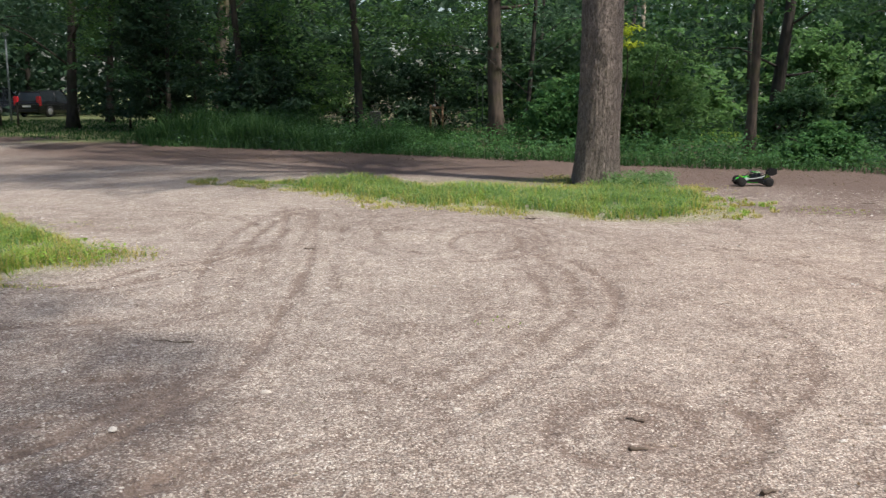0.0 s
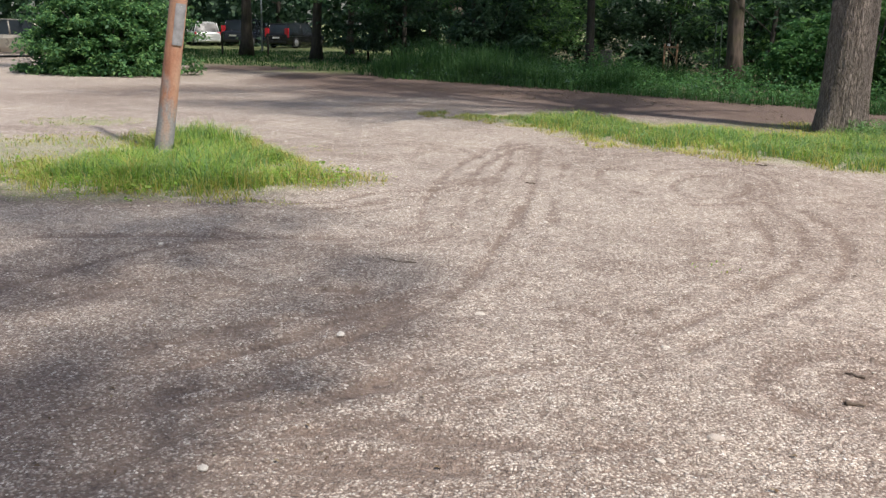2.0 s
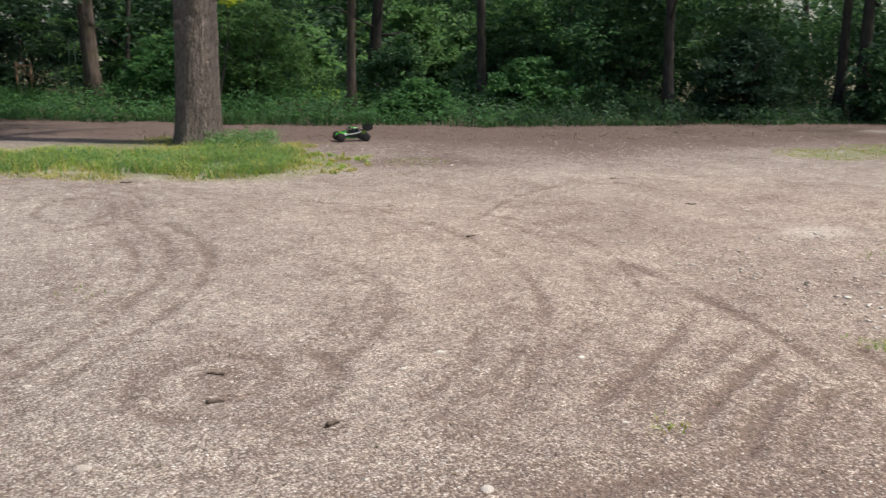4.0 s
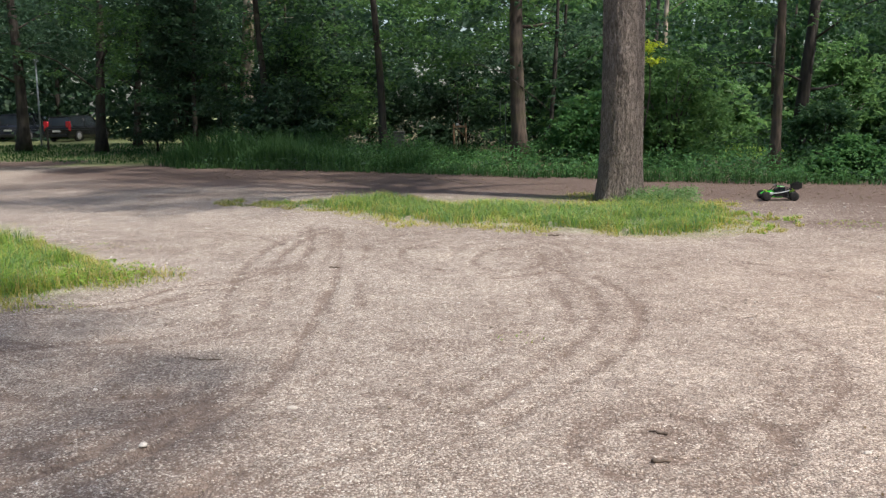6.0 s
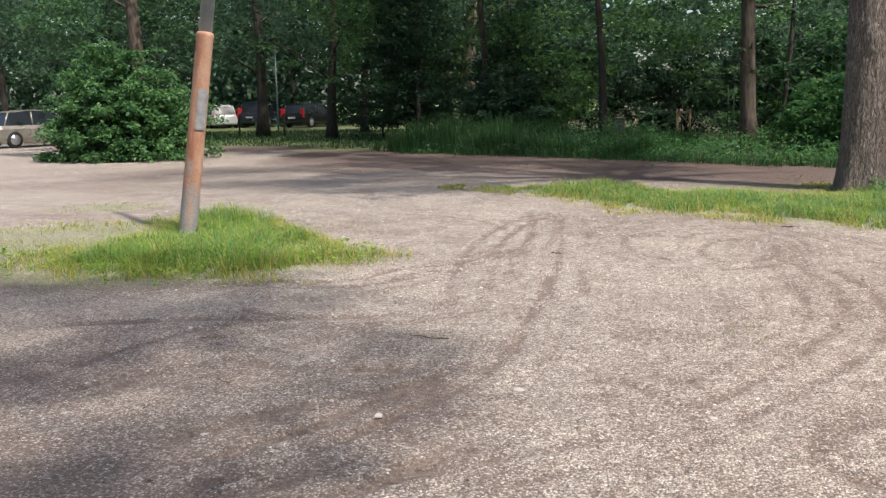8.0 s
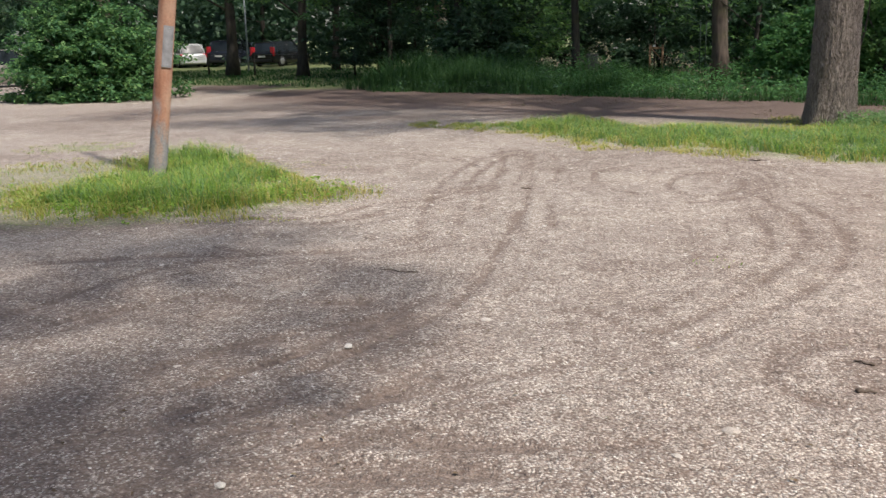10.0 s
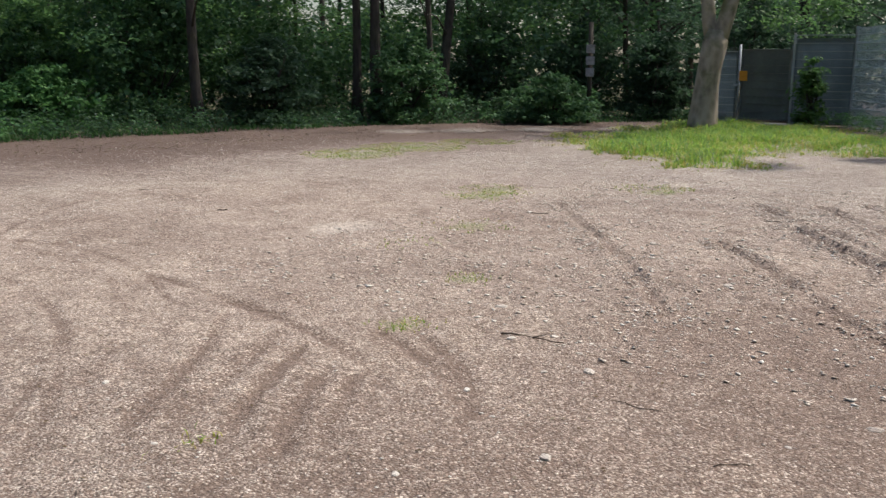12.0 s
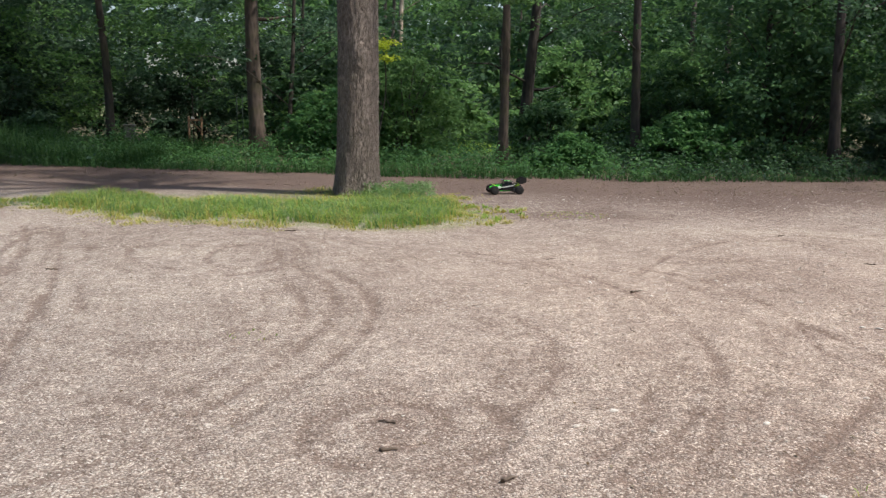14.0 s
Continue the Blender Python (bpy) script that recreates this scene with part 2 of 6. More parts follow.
PEBBLE, STONE = stone_material(), loose_stone_material()
CLOD = plain("dry_soil_clod", (0.46, 0.355, 0.28), 0.95, 0, 0.3, 25.0, 0.2)
TWIG = plain("dead_wood", (0.17, 0.13, 0.10), 0.9, 0, 0.4, 30.0, 0.5)
LITTER = leaf_material("dead_leaf", [(0.10, 0.06, 0.035), (0.16, 0.10, 0.06), (0.22, 0.16, 0.10), (0.30, 0.25, 0.18)], 0.15, 0.8)


def rust_material():
    s = Shade("rusty_steel", 0.75)
    v = s.scaled(1, 1, 0.25)
    n1, n2 = s.noise(5.0, 6, 0.6, v), s.noise(45.0, 4)
    rust = s.ramp(n1, (0.28, (0.22, 0.085, 0.05)), (0.42, (0.36, 0.17, 0.105)), (0.56, (0.42, 0.245, 0.165)), (0.72, (0.46, 0.33, 0.26)))
    rust = s.mix(0.35, rust, s.ramp(n2, (0.3, 0.3), (0.7, 0.72)), "OVERLAY")
    grey = s.ramp(n2, (0.3, (0.19, 0.185, 0.19)), (0.7, (0.30, 0.29, 0.29)))
    sep = s.add("ShaderNodeSeparateXYZ", Vector=s.co)
    low = s.ramp(s.math("ADD", s.math("MULTIPLY", sep.outputs[2], 0.33), s.math("MULTIPLY", s.noise(6.0, 6, 0.7, v), 0.9)), (0.55, 1.0), (0.70, 0.0))
    col = s.mix(low, rust, grey)
    col = s.mix(s.ramp(s.noise(3.0, 5, 0.6, v), (0.55, 0.0), (0.7, 0.5)), col, grey)
    return s.done(col, None, s.bump(n2, 0.4, 0.004))


RUST = rust_material()
GALV = plain("galvanised_steel", (0.40, 0.43, 0.47), 0.55, 0.15, 0.25, 5.0)
PLATE = plain("weathered_plate", (0.36, 0.35, 0.36), 0.6, 0.2, 0.4, 9.0)
FENCE_STEEL = plain("fence_steel", (0.54, 0.63, 0.70), 0.55, 0.0, 0.25, 4.0)
FENCE_DARK = plain("dark_fence_steel", (0.14, 0.15, 0.145), 0.6, 0.0, 0.25, 4.0)
FENCE_POST = plain("fence_post_steel", (0.42, 0.46, 0.48), 0.55, 0.1, 0.25, 4.0)
SCREEN = plain("dark_screen", (0.15, 0.168, 0.165), 0.75, 0, 0.4, 1.2, 0.3)
SCREEN_GREY = plain("grey_screen", (0.30, 0.37, 0.42), 0.75, 0, 0.35, 1.2, 0.3)
GREEN_STEEL = plain("dark_green_steel", (0.012, 0.03, 0.018), 0.85, 0.0, 0.3, 8.0)
ORANGE = plain("orange_sign", (0.75, 0.32, 0.02), 0.5)
WHITE = plain("white_paint", (0.70, 0.70, 0.68), 0.55, 0, 0.15)
RAW_WOOD = plain("raw_timber", (0.36, 0.22, 0.13), 0.8, 0, 0.3, 12.0, 0.4)
PALE_WOOD = plain("pale_board", (0.50, 0.49, 0.47), 0.75, 0, 0.3, 8.0, 0.3)
BRICK_RED = plain("brown_crate", (0.20, 0.10, 0.07), 0.8, 0, 0.3)
TYRE = plain("rubber", (0.022, 0.021, 0.02), 0.85, 0, 0.4, 30.0, 0.4)
BLACK = plain("black_plastic", (0.014, 0.014, 0.015), 0.45, 0, 0.3, 20.0)
RC_GREEN = plain("bright_green_shell", (0.045, 0.60, 0.03), 0.3, 0, 0.12, 20.0, 0.05)
RC_LIME = plain("lime_plastic", (0.42, 0.72, 0.05), 0.4, 0, 0.15, 20.0, 0.05)
RC_WHITE = plain("white_decal", (0.72, 0.75, 0.72), 0.35, 0, 0.1, 20.0, 0.05)
RC_METAL = plain("grey_metal", (0.42, 0.43, 0.44), 0.35, 0.8, 0.2, 20.0)
CAR_WHITE = plain("white_car_paint", (0.62, 0.63, 0.64), 0.25, 0, 0.08, 1.0, 0.0)
CAR_DARK = plain("dark_blue_car_paint", (0.030, 0.036, 0.055), 0.22, 0.2, 0.1, 1.0, 0.0)
CAR_BLACK = plain("black_car_paint", (0.012, 0.012, 0.014), 0.2, 0.1, 0.1, 1.0, 0.0)
CAR_SILVER = plain("champagne_car_paint", (0.34, 0.31, 0.27), 0.3, 0.5, 0.1, 1.0, 0.0)
CAR_GLASS = plain("tinted_glass", (0.02, 0.025, 0.03), 0.08, 0, 0.1, 1.0, 0.0)
TAIL_RED = plain("red_lamp", (0.55, 0.02, 0.03), 0.2, 0, 0.1, 2.0, 0.0)
RIM = plain("alloy_rim", (0.45, 0.45, 0.46), 0.35, 0.7, 0.15, 8.0)

# ---- mesh helpers ----


def part(name, bm, material, parent, label=""):
    me = bpy.data.meshes.new(name)
    bm.to_mesh(me)
    bm.free()
    me.materials.append(material)
    ob = new(name, me)
    ob.parent = parent
    if label:
        tagged(ob, label)
    return ob


def thing(name, label, category, at=(0, 0, 0), turn=0.0, group="", kind=""):
    ob = new(name)
    ob.empty_display_size = 0.2
    ob.matrix_basis = pose(*at, 0, 0, turn)
    return tagged(ob, label, category, group, kind)


def box(bm, lo, hi, bevel=0.0, m=None):
    """A box between two corners, with bevelled edges."""
    c = [(a + b) / 2 for a, b in zip(lo, hi)]
    s = [max(abs(b - a), 1e-4) for a, b in zip(lo, hi)]
    mat4 = Matrix.Translation(c) @ Matrix.Diagonal((*s, 1))
    got = bmesh.ops.create_cube(bm, size=1.0, matrix=mat4)
    vs = got["verts"]
    if bevel:
        es = list({e for v in vs for e in v.link_edges})
        out = bmesh.ops.bevel(bm, geom=es, offset=bevel, segments=2, affect="EDGES", profile=0.6)
        vs = list({v for f in out["faces"] for v in f.verts} | {v for v in vs if v.is_valid})
    if m is not None:
        bmesh.ops.transform(bm, matrix=m, verts=[v for v in vs if v.is_valid])
    return vs


def tube(bm, pts, radii, sides=8, cap=True, squash=1.0):
    """A tube along points."""
    pts = [Vector(p) for p in pts]
    rings = []
    side = Vector((1, 0, 0))
    for i, p in enumerate(pts):
        d = (pts[min(i + 1, len(pts) - 1)] - pts[max(i - 1, 0)]).normalized()
        side = (side - d * side.dot(d))
        if side.length < 1e-3:
            side = d.orthogonal()
        side.normalize()
        up = d.cross(side)
        r = radii[i] if isinstance(radii, (list, tuple)) else radii
        rings.append([bm.verts.new(p + (side * math.cos(a) + up * math.sin(a) * squash) * r) for a in (2 * math.pi * k / sides for k in range(sides))])
    for a, b in zip(rings, rings[1:]):
        for k in range(sides):
            bm.faces.new((a[k], a[(k + 1) % sides], b[(k + 1) % sides], b[k])).smooth = True
    if cap:
        bm.faces.new(list(reversed(rings[0])))
        bm.faces.new(rings[-1])
    return rings


def lathe(bm, profile, sides=24, axis="y", m=None):
    """A turned body: profile of (radius, along)."""
    rings = []
    for r, t in profile:
        ring = []
        for k in range(sides):
            a = 2 * math.pi * k / sides
            c, s = r * math.cos(a), r * math.sin(a)
            p = {"y": (c, t, s), "z": (c, s, t), "x": (t, c, s)}[axis]
            ring.append(bm.verts.new(m @ Vector(p) if m is not None else p))
        rings.append(ring)
    for a, b in zip(rings, rings[1:]):
        for k in range(sides):
            bm.faces.new((a[k], a[(k + 1) % sides], b[(k + 1) % sides], b[k])).smooth = True
    bm.faces.new(list(reversed(rings[0])))
    bm.faces.new(rings[-1])


def loft(bm, sections):
    """A closed skin through loops of equal length, capped at both ends."""
    rings = [[bm.verts.new(p) for p in s] for s in sections]
    n = len(rings[0])
    for a, b in zip(rings, rings[1:]):
        for k in range(n):
            bm.faces.new((a[k], a[(k + 1) % n], b[(k + 1) % n], b[k]))
    bm.faces.new(list(reversed(rings[0])))
    bm.faces.new(rings[-1])
    bmesh.ops.recalc_face_normals(bm, faces=bm.faces)


def quads(name, verts, mats, smooth=False, which=None):
    """A mesh of loose quads: verts is an array of n x 4 x 3."""
    n = len(verts)
    me = bpy.data.meshes.new(name)
    me.vertices.add(4 * n)
    me.vertices.foreach_set("co", np.ascontiguousarray(verts, dtype=np.float32).ravel())
    me.loops.add(4 * n)
    me.loops.foreach_set("vertex_index", np.arange(4 * n, dtype=np.int32))
    me.polygons.add(n)
    me.polygons.foreach_set("loop_start", np.arange(0, 4 * n, 4, dtype=np.int32))
    for m in mats:
        me.materials.append(m)
    if which is not None:
        me.polygons.foreach_set("material_index", np.asarray(which, dtype=np.int32))
    me.update(calc_edges=True)
    return me


def shared_faces(name, verts, faces, mats, smooth=True):
    """A mesh of quads over shared vertices, from arrays."""
    me = bpy.data.meshes.new(name)
    n, k = faces.shape
    me.vertices.add(len(verts))
    me.vertices.foreach_set("co", np.ascontiguousarray(verts, dtype=np.float32).ravel())
    me.loops.add(n * k)
    me.loops.foreach_set("vertex_index", np.ascontiguousarray(faces, dtype=np.int32).ravel())
    me.polygons.add(n)
    me.polygons.foreach_set("loop_start", np.arange(0, n * k, k, dtype=np.int32))
    for m in mats:
        me.materials.append(m)
    me.update(calc_edges=True)
    if smooth:
        me.polygons.foreach_set("use_smooth", np.ones(n, dtype=bool))
    return me


def hash3(ix, iy, iz, seed):
    h = (ix * 374761393 + iy * 668265263 + iz * 2147483647 + seed * 974634777) & 0xFFFFFFFF
    h = ((h ^ (h >> 13)) * 1274126177) & 0xFFFFFFFF
    return ((h ^ (h >> 16)) & 0xFFFF) / 65535.0


def vnoise(x, y, z=0.0, seed=0):
    """Smooth value noise from 0 to 1, for arrays."""
    x, y, z = np.broadcast_arrays(np.asarray(x, float), np.asarray(y, float), np.asarray(z, float))
    ix, iy, iz = (np.floor(v).astype(np.int64) for v in (x, y, z))
    fx, fy, fz = x - ix, y - iy, z - iz
    fx, fy, fz = (v * v * (3 - 2 * v) for v in (fx, fy, fz))
    out = 0
    for a in (0, 1):
        for b in (0, 1):
            for c in (0, 1):
                w = (fx if a else 1 - fx) * (fy if b else 1 - fy) * (fz if c else 1 - fz)
                out = out + w * hash3(ix + a, iy + b, iz + c, seed)
    return out


def fbm(x, y, z=0.0, octaves=4, seed=0):
    t, amp, norm = 0, 1.0, 0.0
    for o in range(octaves):
        t = t + amp * vnoise(np.asarray(x) * 2**o, np.asarray(y) * 2**o, np.asarray(z) * 2**o, seed + o)
        norm += amp
        amp *= 0.5
    return t / norm


RNG = np.random.default_rng(11)


def unit(v):
    return v / np.maximum(np.linalg.norm(v, axis=-1, keepdims=True), 1e-9)


def leaves(pos, size, flat=0.5, droop=0.3, wide=0.55):
    """Quads for leaves at pos: kite-shaped, folded along the rib, mostly facing up."""
    n = len(pos)
    size = np.broadcast_to(size, (n,))[:, None] * RNG.uniform(0.65, 1.3, (n, 1))
    nrm = unit(RNG.normal(0, 1, (n, 3)) * (1 - flat) + np.array([0, 0, 1.0]) * flat * 1.4)
    d = RNG.normal(0, 1, (n, 3))
    d[:, 2] -= droop
    d = unit(d - nrm * (d * nrm).sum(1, keepdims=True))
    side = np.cross(nrm, d)
    w = size * wide * RNG.uniform(0.8, 1.2, (n, 1)) * 0.5
    mid = pos + d * size * 0.45
    fold = nrm * size * 0.12
    return np.stack([pos, mid + side * w + fold, pos + d * size - fold, mid - side * w + fold], 1)


def blades(pos, height, lean=0.35, width=0.006):
    """Grass blades as two stacked quads each, bending over."""
    n = len(pos)
    h = np.broadcast_to(height, (n,))[:, None] * RNG.uniform(0.55, 1.25, (n, 1))
    a = RNG.uniform(0, 2 * math.pi, n)
    out = np.stack([np.cos(a), np.sin(a), 0 * a], 1)
    b = a + RNG.uniform(1.0, 2.1, n)
    side = np.stack([np.cos(b), np.sin(b), 0 * b], 1) * width * RNG.uniform(0.7, 1.5, (n, 1))
    l = lean * RNG.uniform(0.2, 1.8, (n, 1))
    up = np.array([0, 0, 1.0])
    p0, p1 = pos, pos + up * h * 0.55 + out * h * l * 0.25
    p2 = pos + up * h * (1 - 0.25 * l) + out * h * l
    low = np.stack([p0 - side, p0 + side, p1 + side * 0.8, p1 - side * 0.8], 1)
    top = np.stack([p1 - side * 0.8, p1 + side * 0.8, p2 + side * 0.12, p2 - side * 0.12], 1)
    return np.concatenate([low, top])


def puffs(centres, radii, per, squash=0.6):
    """Leaf places gathered round clump centres."""
    c = np.repeat(np.asarray(centres, float), per, 0)
    r = np.repeat(np.broadcast_to(radii, (len(centres),)), per)[:, None]
    d = unit(RNG.normal(0, 1, c.shape)) * RNG.uniform(0, 1, (len(c), 1)) ** 0.45 * r
    d[:, 2] *= squash
    return c + d


def stuff(name, me, label, category):
    return tagged(new(name, me), label, category, kind="stuff")


def inside(poly, x, y):
    """Whether points lie in a polygon."""
    r = np.zeros(np.shape(x), bool)
    n = len(poly)
    for i in range(n):
        (x1, y1), (x2, y2) = poly[i], poly[(i + 1) % n]
        hit = ((y1 > y) != (y2 > y)) & (x < (x2 - x1) * (y - y1) / (y2 - y1 + 1e-12) + x1)
        r ^= hit
    return r


def reach(line, x, y):
    """Distance from points to a bent line."""
    best = np.full(np.shape(x), 1e9)
    for (x1, y1), (x2, y2) in zip(line, line[1:]):
        dx, dy = x2 - x1, y2 - y1
        t = np.clip(((x - x1) * dx + (y - y1) * dy) / (dx * dx + dy * dy + 1e-12), 0, 1)
        best = np.minimum(best, np.hypot(x - x1 - t * dx, y - y1 - t * dy))
    return best


def edge_of(poly, x, y):
    """Signed distance into a polygon: positive inside."""
    d = reach([*poly, poly[0]], x, y)
    return np.where(inside(poly, x, y), d, -d)


def bend(pts, steps=8):
    """A smooth line through a few points."""
    p = [np.array(q, float) for q in pts]
    p = [2 * p[0] - p[1], *p, 2 * p[-1] - p[-2]]
    out = []
    for a, b, c, d in zip(p, p[1:], p[2:], p[3:]):
        for k in range(steps):
            t = k / steps
            out.append(tuple(0.5 * (2 * b + (c - a) * t + (2 * a - 5 * b + 4 * c - d) * t * t + (3 * b - a - 3 * c + d) * t**3)))
    out.append(tuple(p[-2]))
    return out


def ring(x, y, r, a0=0.0, a1=360.0):
    n = max(8, int(abs(a1 - a0) / 12))
    return [(x + r * math.cos(radians(a0 + (a1 - a0) * k / n)), y + r * math.sin(radians(a0 + (a1 - a0) * k / n))) for k in range(n + 1)]


# ---- plan ----
WOOD_EDGE = [(-46, 50), (-30, 41), (-16.7, 32.8), (-11.7, 30.1), (-7.6, 27.6), (-3.8, 26.0), (-1.4, 24.4), (1.0, 22.7), (3.0, 21.4), (6.0, 19.6),
             (8.1, 18.8), (10.3, 18.0), (13, 17.2), (15.5, 16.5), (17.6, 16.3), (20, 14.8), (22.3, 13.2), (24, 11.2), (27, 9.4)]
OAK_PATCH = bend([(-3.7, 16.3), (-1.9, 14.6), (-0.2, 13.1), (1.4, 12.05), (2.8, 11.5), (3.9, 11.9), (4.5, 12.8), (4.2, 15.2), (3.6, 17.0), (2.2, 17.6), (0.8, 17.3), (-0.7, 17.3), (-2.2, 16.9), (-3.7, 16.4)], 4)
POLE_PATCH = bend([(-9.0, 8.4), (-7.4, 7.35), (-5.6, 7.1), (-4.8, 7.2), (-4.1, 7.5), (-3.5, 8.0), (-2.95, 8.7), (-2.75, 9.4), (-3.8, 10.5), (-5.0, 11.8), (-6.8, 12.3), (-8.2, 11.4), (-9.2, 10.4), (-9.0, 8.6)], 4)
FENCE_PATCH = bend([(16.4, 10.2), (15.2, 8.4), (14.3, 7.2), (13.7, 6.2), (14.4, 5.5), (16.4, 5.6), (17.3, 4.9), (17.6, 4.0), (16.8, 3.0), (15.2, 1.9), (14.5, 0.6), (15.8, -0.4), (19.6, 3.2), (25.3, 7.9), (25.2, 9.6), (21.5, 10.6), (18, 10.8), (16.4, 10.2)], 4)
MARKS, RUTS = [], []


def mark(width, strength, points):
    """A wheel mark of the small car, circling over the gravel."""
    line = bend(points)
    MARKS.append((line, width * 0.88, strength))
    # the wheels of the other side run beside it, more faintly
    side = []
    for k, p in enumerate(line):
        a, b = line[max(k - 1, 0)], line[min(k + 1, len(line) - 1)]
        l = math.hypot(b[0] - a[0], b[1] - a[1]) + 1e-9
        side.append((p[0] + (b[1] - a[1]) / l * 0.27, p[1] - (b[0] - a[0]) / l * 0.27))
    MARKS.append((side, width * 0.8, strength * 0.12))


def rut(width, depth, points):
    """A shallow rut pressed by a car."""
    RUTS.append((bend(points), width, depth))


mark(0.138, 1.08, [(-1.67, 6.91), (-1.95, 8.14), (-2.13, 9.49), (-2.17, 11.01), (-2.02, 12.5), (-1.5, 13.17)])
mark(0.1, 0.7, [(-1.54, 7.77), (-1.73, 9.06), (-1.87, 10.44), (-1.84, 12.04), (-1.55, 12.93)])
mark(0.1, 0.6, [(-1.47, 8.11), (-1.59, 9.45), (-1.64, 10.83), (-1.83, 12.31)])
mark(0.13, 1.0, [(-1.03, 7.53), (-1.11, 8.59), (-1.17, 9.55), (-1.32, 11.03), (-1.48, 12.56)])
mark(0.08, 0.5, [(-0.76, 7.73), (-0.87, 8.63), (-1.05, 9.48)])
mark(0.11, 1.0, [(-3.13, 7.84), (-2.8, 8.33), (-2.38, 8.87), (-2.06, 9.38), (-1.9, 10.12), (-1.95, 11.05), (-2.31, 11.9), (-2.96, 12.51), (-3.74, 12.78)])
mark(0.1, 0.9, [(-2.75, 7.76), (-2.39, 8.17), (-2.03, 8.76), (-1.74, 9.49), (-1.66, 10.55), (-1.75, 11.71), (-1.99, 13.12)])
mark(0.09, 1.0, [(0.19, 10.06), (0.33, 10.61), (0.62, 10.83), (0.9, 10.63), (0.95, 10.09), (0.78, 9.6), (0.49, 9.39), (0.26, 9.61), (0.19, 10.06)])
mark(0.09, 0.95, [(1.26, 10.03), (1.22, 11.02), (0.77, 11.61), (0.04, 11.49), (-0.48, 10.97), (-0.59, 10.42), (-0.41, 9.79), (-0.04, 9.44)])
mark(0.10, 0.85, [(-0.98, 10.14), (-0.93, 11.43), (-0.31, 12.44), (0.79, 12.79), (1.59, 11.48), (1.93, 10.06), (2.01, 8.82)])
mark(0.08, 0.8, [(-0.03, 10.36), (0.1, 10.99), (0.55, 11.27), (1.07, 10.8), (1.13, 10.03), (0.85, 9.29), (0.37, 9.02)])
mark(0.13, 0.8, [(1.01, 9.35), (1.18, 8.39), (1.11, 7.51), (0.89, 6.71), (0.57, 5.98), (0.27, 5.45), (0.04, 5.09)])
mark(0.14, 1.0, [(1.32, 9.01), (1.45, 8.05), (1.38, 7.24), (1.14, 6.5), (0.81, 5.82), (0.46, 5.27), (0.2, 4.93)])
mark(0.1, 0.8, [(0.86, 8.5), (0.89, 7.59), (0.74, 6.69), (0.48, 6.1)])
mark(0.14, 1.1, [(1.5, 4.91), (1.53, 4.62), (1.45, 4.38), (1.27, 4.19), (1.03, 4.1), (0.78, 4.16), (0.59, 4.29), (0.51, 4.54), (0.6, 4.88), (0.84, 5.13), (1.16, 5.22)])
mark(0.1, 0.8, [(0.65, 4.5), (0.63, 4.71), (0.78, 4.93), (1.02, 5.01), (1.21, 4.86), (1.2, 4.59), (1.04, 4.41), (0.83, 4.39)])
mark(0.08, 0.6, [(0.79, 4.68), (0.97, 4.78), (1.05, 4.65), (0.94, 4.53), (0.78, 4.51)])
mark(0.13, 1.5, [(-2.02, 4.0), (-1.87, 4.26), (-1.72, 4.54), (-1.59, 4.87), (-1.48, 5.18), (-1.29, 5.65)])
mark(0.12, 1.3, [(-1.59, 4.26), (-1.46, 4.54), (-1.29, 4.93), (-1.14, 5.38), (-1.08, 6.04), (-1.08, 7.13), (-1.14, 8.53)])
mark(0.12, 1.3, [(-1.1, 3.97), (-0.91, 4.13), (-0.7, 4.29), (-0.57, 4.38), (-0.39, 4.55)])
mark(0.12, 1.2, [(-2.34, 4.13), (-2.15, 4.5), (-1.9, 4.78), (-1.56, 5.11), (-1.37, 5.34)])
mark(0.11, 1.3, [(-2.13, 3.92), (-1.95, 4.12), (-1.79, 4.39), (-1.58, 4.63), (-1.48, 4.98)])
mark(0.12, 1.3, [(-2.02, 3.68), (-1.78, 3.88), (-1.6, 4.22), (-1.42, 4.7), (-1.33, 5.24)])
mark(0.11, 1.2, [(-2.41, 4.15), (-2.22, 4.36), (-1.99, 4.51), (-1.86, 4.87), (-1.66, 5.44)])
mark(0.14, 1.0, [(-3.47, 4.61), (-3.37, 4.75), (-3.22, 5.01), (-3.05, 5.22)])
mark(0.13, 1.2, [(-1.42, 3.26), (-1.17, 3.35), (-0.87, 3.36), (-0.65, 3.33), (-0.45, 3.34)])
mark(0.15, 1.0, [(-1.81, 2.87), (-1.77, 3.19), (-1.66, 3.53), (-1.4, 3.72), (-1.19, 3.97), (-0.96, 4.25)])
mark(0.2, 1.0, [(-4.38, 6.09), (-3.67, 6.41), (-2.86, 6.61), (-2.23, 6.68), (-1.66, 7.16)])
mark(0.13, 1.0, [(-2.7, 5.5), (-2.39, 5.44), (-2.02, 5.42), (-1.67, 5.46)])
mark(0.161, 0.94, [(-3.23, 6.78), (-2.59, 6.69), (-2.06, 6.89), (-1.71, 7.47)])
mark(0.14, 0.9, [(-3.76, 7.89), (-2.88, 8.05), (-2.58, 8.63), (-2.06, 9.05), (-1.78, 9.87)])
mark(0.138, 0.81, [(-0.55, 5.4), (-0.3, 5.39), (-0.05, 4.96), (0.08, 4.59)])
mark(0.149, 1.08, [(-3.42, 4.5), (-3.21, 4.69), (-3.09, 5.07), (-2.92, 5.36), (-2.65, 5.65)])
